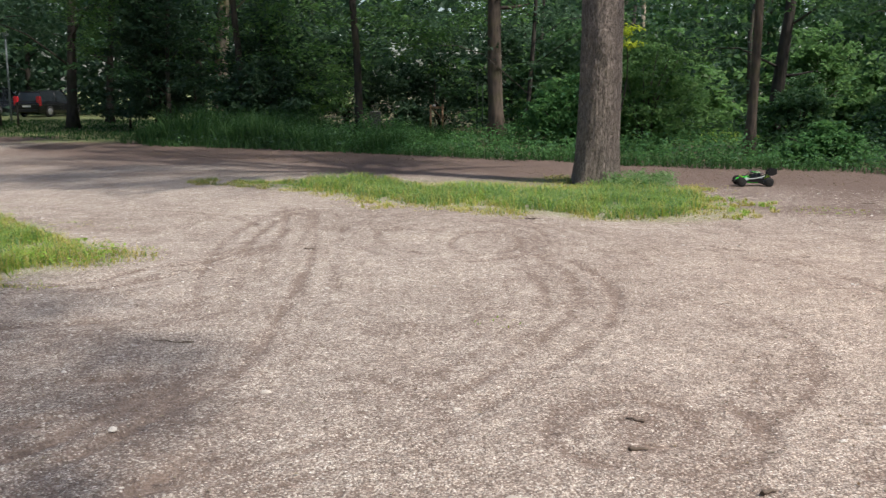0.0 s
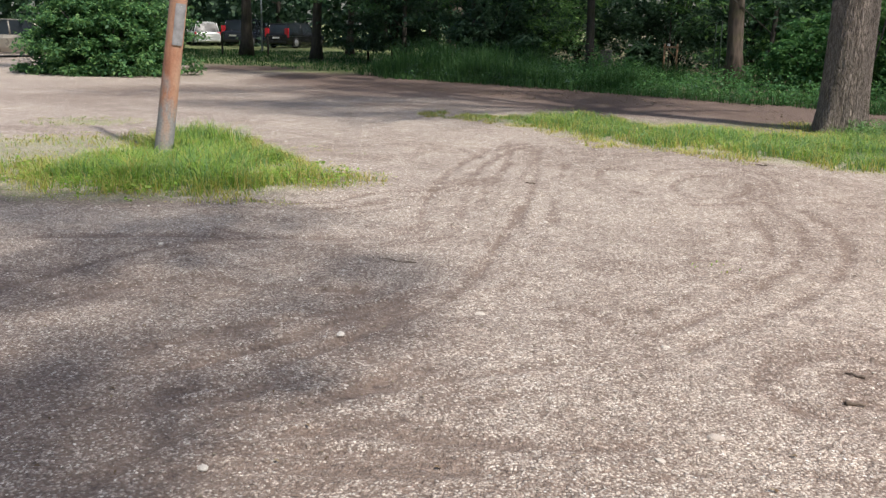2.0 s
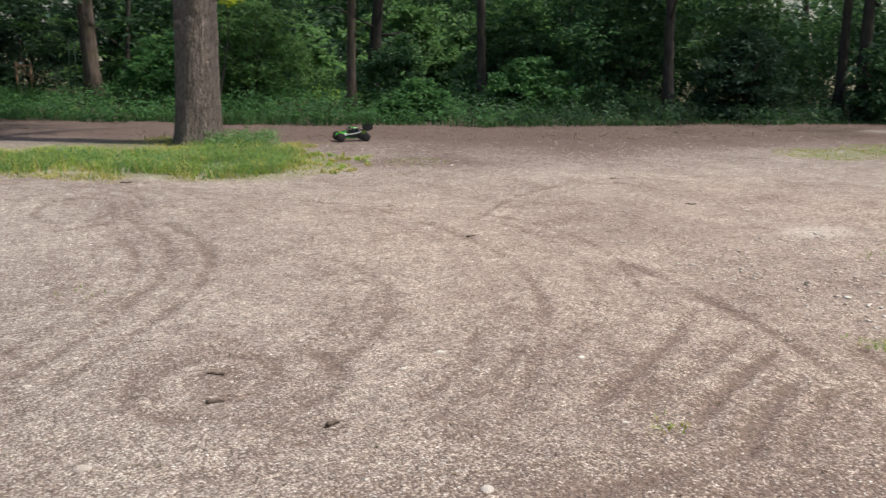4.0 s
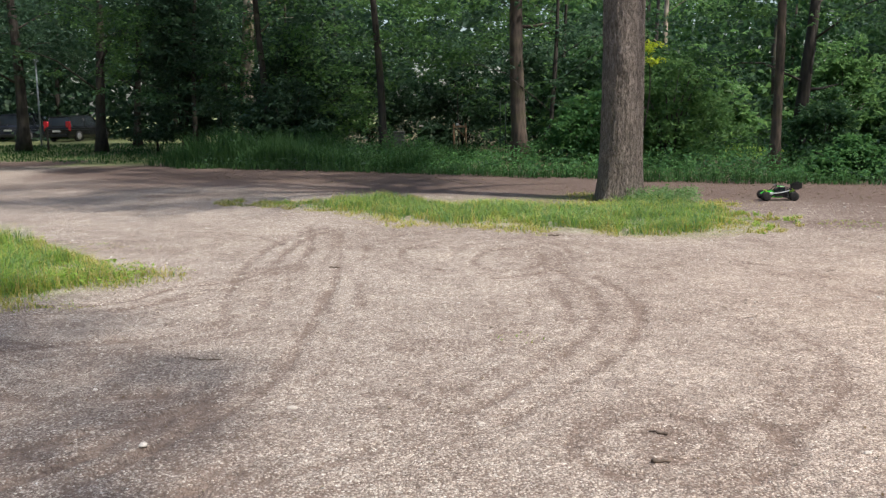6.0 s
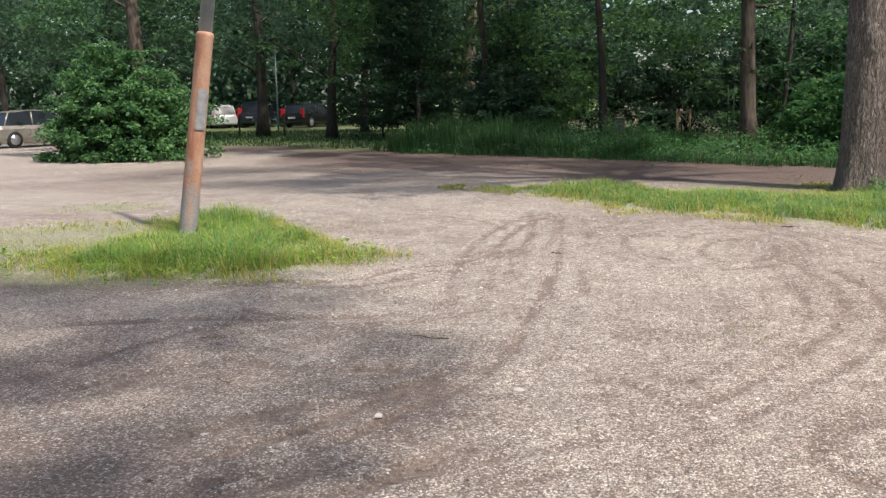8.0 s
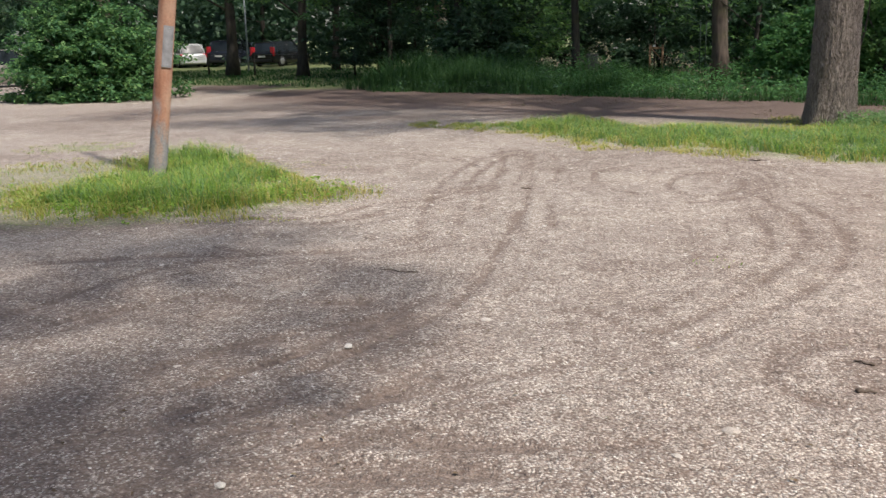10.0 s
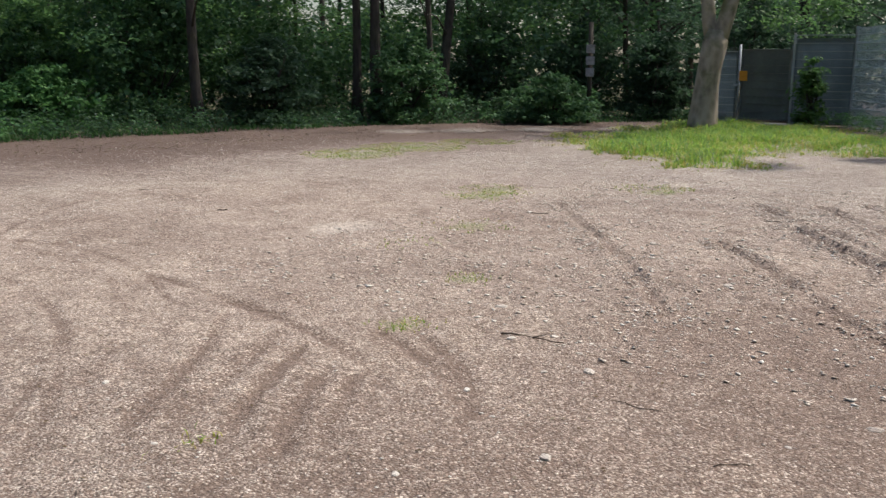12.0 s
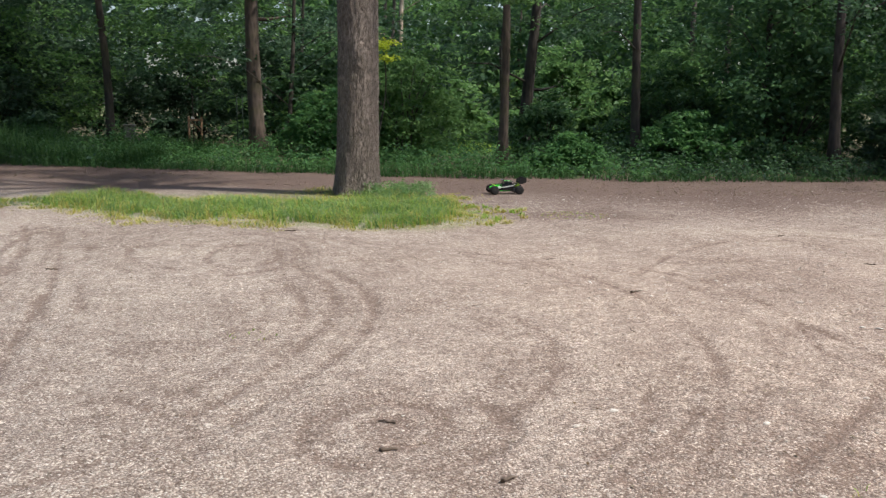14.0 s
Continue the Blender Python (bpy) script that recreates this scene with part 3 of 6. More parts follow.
mark(0.149, 0.81, [(-3.72, 4.9), (-3.6, 5.27), (-3.48, 5.84), (-3.24, 6.28), (-2.85, 6.58)])
mark(0.161, 0.94, [(-2.35, 3.27), (-2.18, 3.46), (-1.92, 3.58), (-1.71, 3.73), (-1.54, 3.94)])
mark(0.138, 0.81, [(-1.28, 4.08), (-1.02, 3.69), (-0.84, 3.51), (-0.6, 3.36)])
mark(0.13, 1.35, [(4.3, 6.07), (4.23, 5.41), (4.17, 4.97), (4.08, 4.42), (3.94, 3.94), (3.81, 3.58), (3.59, 3.19)])
mark(0.12, 1.22, [(3.9, 4.25), (3.43, 3.98), (2.99, 3.72), (2.71, 3.58)])
mark(0.12, 1.35, [(3.78, 3.94), (3.34, 3.69), (2.98, 3.48), (2.72, 3.26)])
mark(0.12, 1.35, [(3.61, 3.57), (3.17, 3.31), (2.84, 3.07), (2.66, 2.93)])
mark(0.13, 1.35, [(3.58, 3.36), (3.25, 3.14), (2.92, 2.92)])
mark(0.13, 1.35, [(4.27, 3.81), (4.09, 3.4), (3.88, 3.05), (3.61, 2.73), (3.36, 2.53)])
mark(0.12, 1.08, [(4.42, 3.67), (4.15, 3.22), (3.88, 2.88), (3.56, 2.6)])
mark(0.12, 0.94, [(3.92, 4.78), (3.37, 4.3), (2.92, 3.95), (2.52, 3.7)])
mark(0.12, 0.8, [(1.75, 4.02), (1.99, 4.21), (2.21, 4.42), (2.36, 4.58)])
mark(0.11, 0.7, [(2.09, 3.99), (2.35, 4.29), (2.56, 4.56)])
mark(0.1, 0.68, [(2.65, 4.3), (2.94, 4.55), (3.14, 4.72)])
mark(0.11, 0.6, [(1.76, 4.18), (2.03, 4.39), (2.25, 4.58), (2.53, 4.97)])
mark(0.11, 0.6, [(1.97, 3.96), (2.25, 4.21), (2.49, 4.44)])
mark(0.13, 0.85, [(2.78, 9.96), (3.22, 9.35), (3.48, 8.44), (3.56, 7.09), (3.43, 6.12), (3.12, 5.29), (2.66, 4.51), (2.24, 3.95), (1.93, 3.58)])
mark(0.11, 0.75, [(4.02, 8.13), (5.12, 9.24), (6.09, 9.86), (7.05, 10.08), (7.58, 9.63)])
mark(0.08, 0.54, [(4.22, 5.31), (4.08, 4.76), (4.0, 4.35), (4.01, 4.06)])
mark(0.1, 0.4, [(2.33, 6.77), (2.34, 6.07), (2.12, 5.42), (1.8, 4.93), (1.48, 4.63)])
mark(0.1, 0.65, [(4.13, 8.59), (4.48, 7.6), (4.31, 6.27), (3.8, 5.12)])
mark(0.14, 1.2, [(-1.27, 3.5), (-0.92, 3.56), (-0.59, 3.55), (-0.28, 3.59), (-0.01, 3.69)])
mark(0.13, 1.0, [(-1.04, 4.38), (-1.19, 3.97), (-1.36, 3.62), (-1.58, 3.37)])
mark(0.14, 1.0, [(-1.65, 2.95), (-1.39, 3.15), (-1.04, 3.23), (-0.71, 3.25)])
mark(0.13, 0.9, [(-1.35, 3.43), (-1.09, 3.62), (-0.88, 3.68), (-0.55, 3.6)])
mark(0.14, 1.0, [(1.0, 3.0), (1.38, 2.93), (1.81, 2.93), (2.29, 2.94), (2.81, 3.0)])
mark(0.13, 0.9, [(1.26, 2.67), (1.65, 2.66), (2.1, 2.68), (2.64, 2.75)])
rut(0.09, 0.031, [(9.35, 5.67), (8.03, 4.54), (7.11, 3.74), (6.33, 3.14), (5.64, 2.69)])
rut(0.126, 0.031, [(8.16, 3.32), (7.17, 2.48), (6.46, 1.95), (5.95, 1.51), (5.48, 1.14), (5.1, 0.89)])
rut(0.162, 0.043, [(9.26, 3.04), (8.09, 2.06), (7.02, 1.38), (6.66, 0.95), (6.32, 0.64), (5.92, 0.34)])
rut(0.162, 0.043, [(10.76, 3.2), (9.34, 2.11), (8.38, 1.42), (7.54, 0.88), (7.01, 0.41)])
rut(0.144, 0.027, [(10.54, 3.87), (9.4, 2.85), (8.74, 2.23), (7.76, 1.58)])
rut(0.162, 0.036, [(11.26, 2.87), (10.07, 1.88), (9.2, 1.08), (8.45, 0.52)])
rut(0.144, 0.036, [(6.4, 0.98), (6.01, 0.7), (5.88, 0.51), (5.7, 0.33)])


def relief(x, y):
    """Height of the yard and how much soil shows, from the wheel marks and ruts."""
    far = np.clip((np.hypot(x, y - 4) - 40) / 60, 0, 1)
    z = (fbm(x * 0.35, y * 0.35, 0, 3, 3) - 0.5) * 0.06 * (1 - far)
    z = z + (fbm(x * 2.6, y * 2.6, 0, 3, 9) - 0.5) * 0.022 * (1 - far)
    rough = np.clip(1 - np.hypot((x - 7.5) / 5.0, (y - 2.2) / 3.2), 0, 1)
    z = z + (fbm(x * 5.5, y * 5.5, 0, 3, 21) - 0.5) * 0.075 * rough
    soil = np.clip((fbm(x * 0.8, y * 0.8, 0, 4, 5) - 0.5) * 2.6, 0, 0.24) + np.clip((fbm(x * 2.8, y * 2.2, 0, 3, 6) - 0.53) * 2.2, 0, 0.22)
    swath = np.clip(1.3 - np.hypot((x - 4.9) / 3.4, (y - 1.4) / 3.2), 0, 1) * (0.15 + 0.6 * fbm(x * 0.9, y * 0.9, 0, 4, 15))
    soil = np.maximum(soil, np.clip(swath * 1.25, 0, 0.8))
    left = np.clip(1.3 - np.hypot((x + 3.2) / 4.2, (y - 3.9) / 3.8), 0, 1) * (0.24 + 0.66 * fbm(x * 1.3, y * 1.3, 0, 4, 25))
    soil = np.maximum(soil, np.clip(left, 0, 0.85))
    apron = np.clip(1.25 - np.hypot((x - 2.0) / 3.2, (y - 2.2) / 1.5), 0, 1) * (0.3 + 0.8 * fbm(x * 1.1, y * 1.6, 0, 4, 27))
    soil = np.maximum(soil, np.clip(apron, 0, 0.62))
    foot = np.clip(1.3 - np.hypot((x + 0.7) / 1.7, (y - 3.1) / 1.2), 0, 1) * (0.1 + 0.6 * fbm(x * 1.5, y * 1.9, 0, 4, 29))
    soil = np.maximum(soil, np.clip(foot, 0, 0.5))
    verge = np.clip(1.3 - np.hypot((x + 6) / 11, (y - 21) / 7), 0, 1) * np.clip(0.1 + 3.4 * (fbm(x * 0.45, y * 1.0, 0, 4, 35) - 0.42), 0, 1)
    soil = np.maximum(soil, np.clip(verge, 0, 0.8))
    lip = np.clip(1 - np.hypot((x + 5.0) / 3.4, (y - 7.5) / 0.75), 0, 1) * (0.3 + 0.9 * fbm(x * 2.0, y * 2.0, 0, 3, 37))
    soil = np.maximum(soil, np.clip(lip * 1.3, 0, 0.7))
    wob = (vnoise(x * 3.0, y * 3.0, 0, 31) - 0.5) * 0.07 + (vnoise(x * 9.0, y * 9.0, 0, 33) - 0.5) * 0.05
    near = (x > -7) & (x < 14) & (y > -2.5) & (y < 14)
    for lines, berm in ((MARKS, 0.4), (RUTS, 0.8)):
        for k, (line, w, d) in enumerate(lines):
            xs, ys = [p[0] for p in line], [p[1] for p in line]
            m = near & (x > min(xs) - 1) & (x < max(xs) + 1) & (y > min(ys) - 1) & (y < max(ys) + 1)
            if not m.any():
                continue
            peak, d = (0.42 + 0.30 * d, 0.012 * d) if berm < 0.6 else (0.60, d)
            q = (reach(line, x[m], y[m]) + wob[m] * 0.45) / max(w * 0.5, 0.05)
            fade = np.clip((fbm(x[m] * 1.9, y[m] * 1.9, 0, 3, 50 + k) - 0.2) * 2.8, 0.62, 1)
            z[m] += (-d * np.exp(-q * q * 1.6) + d * berm * np.exp(-((q - 1.35) ** 2) * 5)) * fade
            worn = peak * np.exp(-np.maximum(q, 0) ** 2 * 1.1) * fade
            soil[m] = np.maximum(soil[m], np.clip(worn + 0.5 * soil[m], 0, 1.0) * (worn > 0.06))
    return z, soil


def height(x, y):
    a, b = np.atleast_1d(np.asarray(x, float)), np.atleast_1d(np.asarray(y, float))
    return relief(a, b)[0]


# ---- ground ----
def spaced(lo, hi, step, far):
    mid = np.arange(lo, hi + step / 2, step)
    out = step * 1.22 ** np.arange(1, 90)
    grow = np.cumsum(out)
    grow = grow[grow < far]
    return np.concatenate([(lo - grow)[::-1], mid, hi + grow])


def build_ground():
    gx, gy = spaced(-6.5, 11.5, 0.05, 2500), spaced(-0.4, 13.0, 0.05, 2500)
    x, y = np.meshgrid(gx, gy)
    nx, ny = len(gx), len(gy)
    x, y = x.ravel(), y.ravel()
    z, soil = relief(x, y)
    i = np.arange(nx * ny).reshape(ny, nx)
    faces = np.stack([i[:-1, :-1], i[:-1, 1:], i[1:, 1:], i[1:, :-1]], -1).reshape(-1, 4)
    me = shared_faces("ground", np.stack([x, y, z], 1), faces, [GROUND])
    beyond = np.interp(x, [p[0] for p in WOOD_EDGE], [p[1] for p in WOOD_EDGE]) - y
    wav = (fbm(x * 0.5, y * 0.5, 0, 4, 77) - 0.5) * 3.2
    mould = np.clip(1.25 - (beyond + wav) / 8.0, 0, 1)
    mould = np.maximum(mould, np.clip(1.1 - np.hypot((x - 0.0) / 6.5, (y - 19.8) / 3.4), 0, 0.95))
    mould = np.maximum(mould, np.clip(1.15 - np.hypot((x - 6.4) / 4.4, (y - 14.0) / 3.4), 0, 0.62) * np.clip(0.4 + 1.2 * fbm(x * 0.9, y * 0.9, 0, 3, 79), 0, 1))
    mould[(y > 18) & (x < -11) & (beyond > 1.5)] *= 0.35
    green = np.zeros_like(x)
    near = (np.abs(x) < 45) & (y > -20) & (y < 60)
    for poly, soft in ((OAK_PATCH, 0.5), (POLE_PATCH, 0.5), (FENCE_PATCH, 0.7)):
        d = edge_of(poly, x[near], y[near])
        green[near] = np.maximum(green[near], np.clip(0.2 + d / soft * 0.4, 0, 0.5))
    for px, py, r in ((9.3, 6.7, 0.7), (9.9, 6.9, 0.6), (4.45, 3.8, 0.3), (5.7, 4.25, 0.35), (12, 11.3, 1.2), (13.6, 11.4, 1.2), (-8.6, 13.3, 1.2), (7.6, 5.6, 0.5), (11.0, 5.2, 0.6)):
        green = np.maximum(green, np.clip(0.8 - np.hypot(x - px, (y - py) * 1.3) / r, 0, 0.55))
    green[(beyond < -1.5)] = np.maximum(green[(beyond < -1.5)], 0.5)
    green[(beyond < -0.5) & (x < -9)] = 0.95
    pale = np.clip(1.2 - np.hypot((x - 6.75) / 0.55, (y - 6.5) / 0.35), 0, 1)
    # sunlit strip of the far track, painted as paler ground
    track = [(16.5, 14.5), (18.5, 12.9), (20.4, 11.5), (22.1, 10.2)]
    pale[near] = np.maximum(pale[near], np.clip(1.3 - reach(track, x[near], y[near]) / 0.5, 0, 0.7))
    rose = np.clip((x + 0.5) / 5.0, 0, 0.8) * np.clip((14 - y) / 6, 0, 1) * np.clip((13 - x) / 5, 0, 1)
    for name, values in (("rose", rose), ("soil", soil), ("mould", mould), ("green", green), ("pale", pale)):
        me.attributes.new(name, "FLOAT", "POINT").data.foreach_set("value", values.astype(np.float32))
    tagged(new("ground", me), "pinkish grey crushed gravel yard with curved wheel marks", "ground", kind="structure")


build_ground()

# ---- trees ----


def trunk_mesh(bm, path, radii, sides=14, rough=0.05, seed=0):
    """A tapered, slightly knotty trunk along a path."""
    rings = tube(bm, path, radii, sides)
    for i, r in enumerate(rings):
        c = sum((v.co for v in r), Vector()) / len(r)
        for k, v in enumerate(r):
            n = noise.noise(Vector((math.cos(k * 6.283 / sides) * 1.3, math.sin(k * 6.283 / sides) * 1.3, v.co.z * 0.9 + seed * 7.3)))
            v.co = c + (v.co - c) * (1 + rough * 2 * n)
    return rings


def tree(label, x, y, tall, r, bark, leaf, clumps, per, leaf_size, lean=(0.0, 0.0), crown_from=3.0, spread=3.0, limbs=9, seed=0, extra=None, stub=None, over=0, name="tree", category="tree", bow=0.15, flare=0.55):
    """A tree: trunk with limbs, and a crown of leaf clumps round the limbs' ends."""
    rnd = random.Random(seed)
    root = thing(name, label, category, (x, y, 0))
    bm = bmesh.new()
    n = 12
    path, radii = [], []
    for k in range(n + 1):
        t = k / n
        path.append((lean[0] * tall * t + bow * math.sin(t * 5 + seed), lean[1] * tall * t + bow * math.cos(t * 4 + seed) - bow * math.cos(seed), -0.1 + tall * t))
        radii.append(r * ((1 - t) ** 0.75 * 0.92 + 0.08) * (1 + flare * math.exp(-t * tall * 3.2)))
    off = path[0]
    path = [(p[0] - off[0], p[1] - off[1], p[2]) for p in path]
    trunk_mesh(bm, path, radii, 14, 0.05, seed)
    ends = []
    for k in range(limbs):
        t = (crown_from + (tall * 0.93 - crown_from) * (k / max(1, limbs - 1)) ** 0.9) / tall
        i = min(n - 1, int(t * n))
        p = Vector(path[i]).lerp(Vector(path[i + 1]), t * n - i)
        a = rnd.uniform(0, 6.283) if k > 3 else (k * 1.7 + rnd.uniform(-0.4, 0.4) - 2.4)
        l = spread * rnd.uniform(0.65, 1.1) * (1.15 - 0.65 * t)
        q = p + Vector((math.cos(a) * l, math.sin(a) * l, l * rnd.uniform(0.05, 0.5)))
        m = p.lerp(q, 0.5) + Vector((0, 0, 0.12 * l))
        rr = radii[i] * 0.26
        tube(bm, [p, p.lerp(m, 0.5), m, m.lerp(q, 0.5) + Vector((0, 0, 0.03 * l)), q], [rr, rr * 0.8, rr * 0.6, rr * 0.4, rr * 0.15], 6)
        ends += [tuple(q), tuple(m.lerp(q, 0.45)), tuple(m)]
    if stub:
        for a, z, l in stub:
            p = Vector(path[min(n, int(z / tall * n + 0.5))])
            p.z = z
            q = p + Vector((math.cos(radians(a)) * l, math.sin(radians(a)) * l, l * 0.12))
            tube(bm, [p, p.lerp(q, 0.5) + Vector((0, 0, -0.04)), q], [r * 0.3, r * 0.2, r * 0.1], 6)
    part("trunk", bm, bark, root)
    c = np.array(ends)
    pick = c[RNG.integers(0, len(c), clumps)] + RNG.normal(0, 1, (clumps, 3)) * np.array([0.55, 0.55, 0.45]) * spread * 0.35
    # unseen high clumps reaching outwards, added to shade the ground and wood
    if over:
        far = 8.5 if over > 80 else 5.0
        u, w = RNG.uniform(0.5, far, over), RNG.uniform(-0.64 * far, 0.64 * far, over)
        pick = np.concatenate([pick, np.stack([-0.5 * u + 0.87 * w, -0.87 * u - 0.5 * w, RNG.uniform(5.9, 9.0, over)], 1)])
    if extra is not None:
        pick = np.concatenate([pick, np.array(extra, float)])
    if len(pick) and per:
        pos = puffs(pick, RNG.uniform(0.35, 0.8, len(pick)) * (0.5 + 0.2 * spread), per, 0.3)
        ob = new("crown", quads("crown", leaves(pos, leaf_size, 0.62, 0.5), [leaf]))
        ob.parent = root
    return root


def shrub(label, x, y, wide, tall, leaf, clumps, per, leaf_size, seed=0, name="shrub", category="shrub", deep=None, low=0.05, tiers=0.2, dome=False):
    """A many-stemmed shrub with leaf clumps down to the ground."""
    rnd = random.Random(seed)
    root = thing(name, label, category, (x, y, 0))
    bm = bmesh.new()
    deep = deep or wide * 0.75
    ends = []
    for k in range(9):
        a, s = k * 0.7 + rnd.uniform(0, 0.5), rnd.uniform(0.3, 0.95)
        q = Vector((math.cos(a) * wide * 0.5 * s, math.sin(a) * deep * 0.5 * s, tall * rnd.uniform(0.55, 0.95) * (1.15 - 0.45 * s)))
        m = Vector((q.x * 0.35, q.y * 0.35, q.z * 0.55))
        tube(bm, [(rnd.uniform(-0.12, 0.12), rnd.uniform(-0.12, 0.12), -0.05), m, q], [0.035, 0.025, 0.008], 5)
    part("stem", bm, BARK_DARK, root)
    d = unit(RNG.normal(0, 1, (clumps, 3))) * RNG.uniform(0.2, 1.1, (clumps, 1)) ** 0.6
    c = d * np.array([wide / 2, deep / 2, tall * 0.52]) + np.array([0, 0, tall * 0.5])
    if dome:
        c = np.abs(d) * np.array([0, 0, tall]) + d * np.array([wide / 2, deep / 2, 0]) * (0.80 + 0.5 * np.abs(d[:, 2:3]))
    c[:, 2] = np.maximum(c[:, 2], low + 0.1) 
    c[:, :2] *= (1.12 - 0.5 * (c[:, 2:3] / tall) ** 1.5) * (1 + 1.1 * (fbm(d[:, 0:1] * 2.2 + seed, d[:, 1:2] * 2.2, d[:, 2:3] * 2.2, 2, seed) - 0.5))
    tier = tall / max(4, int(tall / 0.32))
    c[:, 2] = (np.round(c[:, 2] / tier) * tiers + c[:, 2] / tier * (1 - tiers)) * tier - 0.12 * np.hypot(c[:, 0], c[:, 1])
    c[:, 2] = np.maximum(c[:, 2], low + 0.1)
    pos = puffs(c, RNG.uniform(0.25, 0.6, clumps) * (0.25 + 0.16 * tall), per, 0.5 - 0.25 * tiers)
    pos[:, 2] = np.maximum(pos[:, 2], 0.03)
    ob = new("crown", quads("crown", leaves(pos, leaf_size, 0.55, 0.6), [leaf]))
    ob.parent = root
    return root


def build_oak():
    """The big oak: ridged trunk with a flared foot, and a wide crown far above."""
    root = thing("oak_tree", "large old oak with deeply ridged grey-brown bark standing in grass", "tree", (2.88, 16.42, 0))
    sides, rows = 176, 190
    a = np.linspace(0, 2 * math.pi, sides, endpoint=False)
    z = np.concatenate([np.linspace(-0.08, 5.0, rows - 40), np.linspace(5.05, 8.2, 40)])
    A, Z = np.meshgrid(a, z)
    r = 0.343 - 0.005 * Z + 0.055 * np.exp(-np.maximum(Z, 0) * 3.8) + 0.025 * np.exp(-np.maximum(Z, 0) * 0.9)
    r *= 1 + 0.10 * np.exp(-np.maximum(Z, 0) * 2.2) * np.sin(A * 5 + 0.8) + 0.03 * np.sin(A * 2 + Z * 0.3)
    cx, cy = np.cos(A) * 6.0, np.sin(A) * 6.0
    warp = (vnoise(cx * 0.7, cy * 0.7, Z * 1.3, 4) - 0.5) * 1.6
    f1 = np.abs(vnoise(cx * 1.25 + warp, cy * 1.25 - warp, Z * 2.1, 8) - 0.5) * 2
    f2 = np.abs(vnoise(cx * 2.1 + warp, cy * 2.1, Z * 3.4, 12) - 0.5) * 2
    r += 0.013 * np.minimum(f1 * 1.9, 0.8) + 0.008 * np.minimum(f2 * 1.6, 0.8)
    r += 0.045 * np.exp(-((Z - 2.35) / 0.22) ** 2 - ((np.mod(A - 4.6 + math.pi, 2 * math.pi) - math.pi) / 0.35) ** 2)
    X = np.cos(A) * r + 0.035 * np.sin(Z * 0.6)
    Y = np.sin(A) * r
    i = np.arange(rows * sides).reshape(rows, sides)
    j = np.roll(i, -1, 1)
    faces = np.stack([i[:-1], j[:-1], j[1:], i[1:]], -1).reshape(-1, 4)
    me = shared_faces("trunk", np.stack([X, Y, Z], -1).reshape(-1, 3), faces, [BARK_OAK])
    ob = new("trunk", me)
    ob.parent = root
    rnd = random.Random(5)
    bm = bmesh.new()
    ends = []
    for k in range(13):
        az, z0 = k * 2.4, 6.2 + k * 0.15
        l = rnd.uniform(4.0, 7.2)
        p, q = Vector((0, 0, z0)), Vector((math.cos(az) * l, math.sin(az) * l, z0 + rnd.uniform(1.5, 6.0)))
        m = p.lerp(q, 0.5) + Vector((0, 0, 0.5))
        tube(bm, [p, p.lerp(m, 0.5), m, q], [0.17, 0.13, 0.09, 0.03], 8)
        ends += [tuple(m), tuple(q), tuple(m.lerp(q, 0.5))]
    part("limb", bm, BARK_OAK, root)
    c = np.array(ends)
    pick = c[RNG.integers(0, len(c), 330)] + RNG.normal(0, 1.0, (330, 3))
    pick = pick[pick[:, 0] * 0.85 - pick[:, 1] * 0.53 < 1.2]
    ob = new("crown", quads("crown", leaves(puffs(pick, 0.9, 32, 0.6), 0.26, 0.4), [LEAF_MID]))
    ob.parent = root


build_oak()

# trees whose trunks stand out along the wood's edge
tree("tall woodland tree with mossy brown trunk and a broken side branch", 2.03, 27.6, 13, 0.23, BARK_WOOD, LEAF_MID, 70, 60, 0.13, (0.012, 0.0), 5.2, 3.2, 10, 3, over=60, stub=[(10, 3.9, 1.0), (25, 4.9, 1.4)])
tree("slender woodland tree with reddish brown trunk", 7.65, 22.6, 11, 0.122, BARK_WOOD, LEAF_LIGHT, 20, 50, 0.12, (0.01, 0.0), 5.2, 2.4, 8, 7, bow=0.06, extra=[(0.3 + (0.6 + 0.045 * k) * math.cos(k * 2.1), -0.6 + 1.3 * math.sin(k * 2.1), 3.55 + 0.2 * (k % 9)) for k in range(40)])
tree("slender dark-barked tree among the undergrowth", 10.8, 21.6, 12, 0.125, BARK_DARK, LEAF_DARK, 30, 56, 0.12, (0.012, 0.0), 3.0, 2.6, 9, 9, over=6, bow=0.08)
tree("woodland tree with pale grey-brown trunk in deep shade", -8.5, 39.5, 14, 0.32, BARK_PALE, LEAF_DARK, 70, 60, 0.15, (0.008, 0.0), 3.0, 3.6, 10, 11)
tree("dark-trunked tree beside the parked cars", -19.1, 42.2, 13, 0.27, BARK_DARK, LEAF_DARK, 60, 60, 0.16, (0.01, 0.0), 3.0, 3.6, 10, 13, over=120)
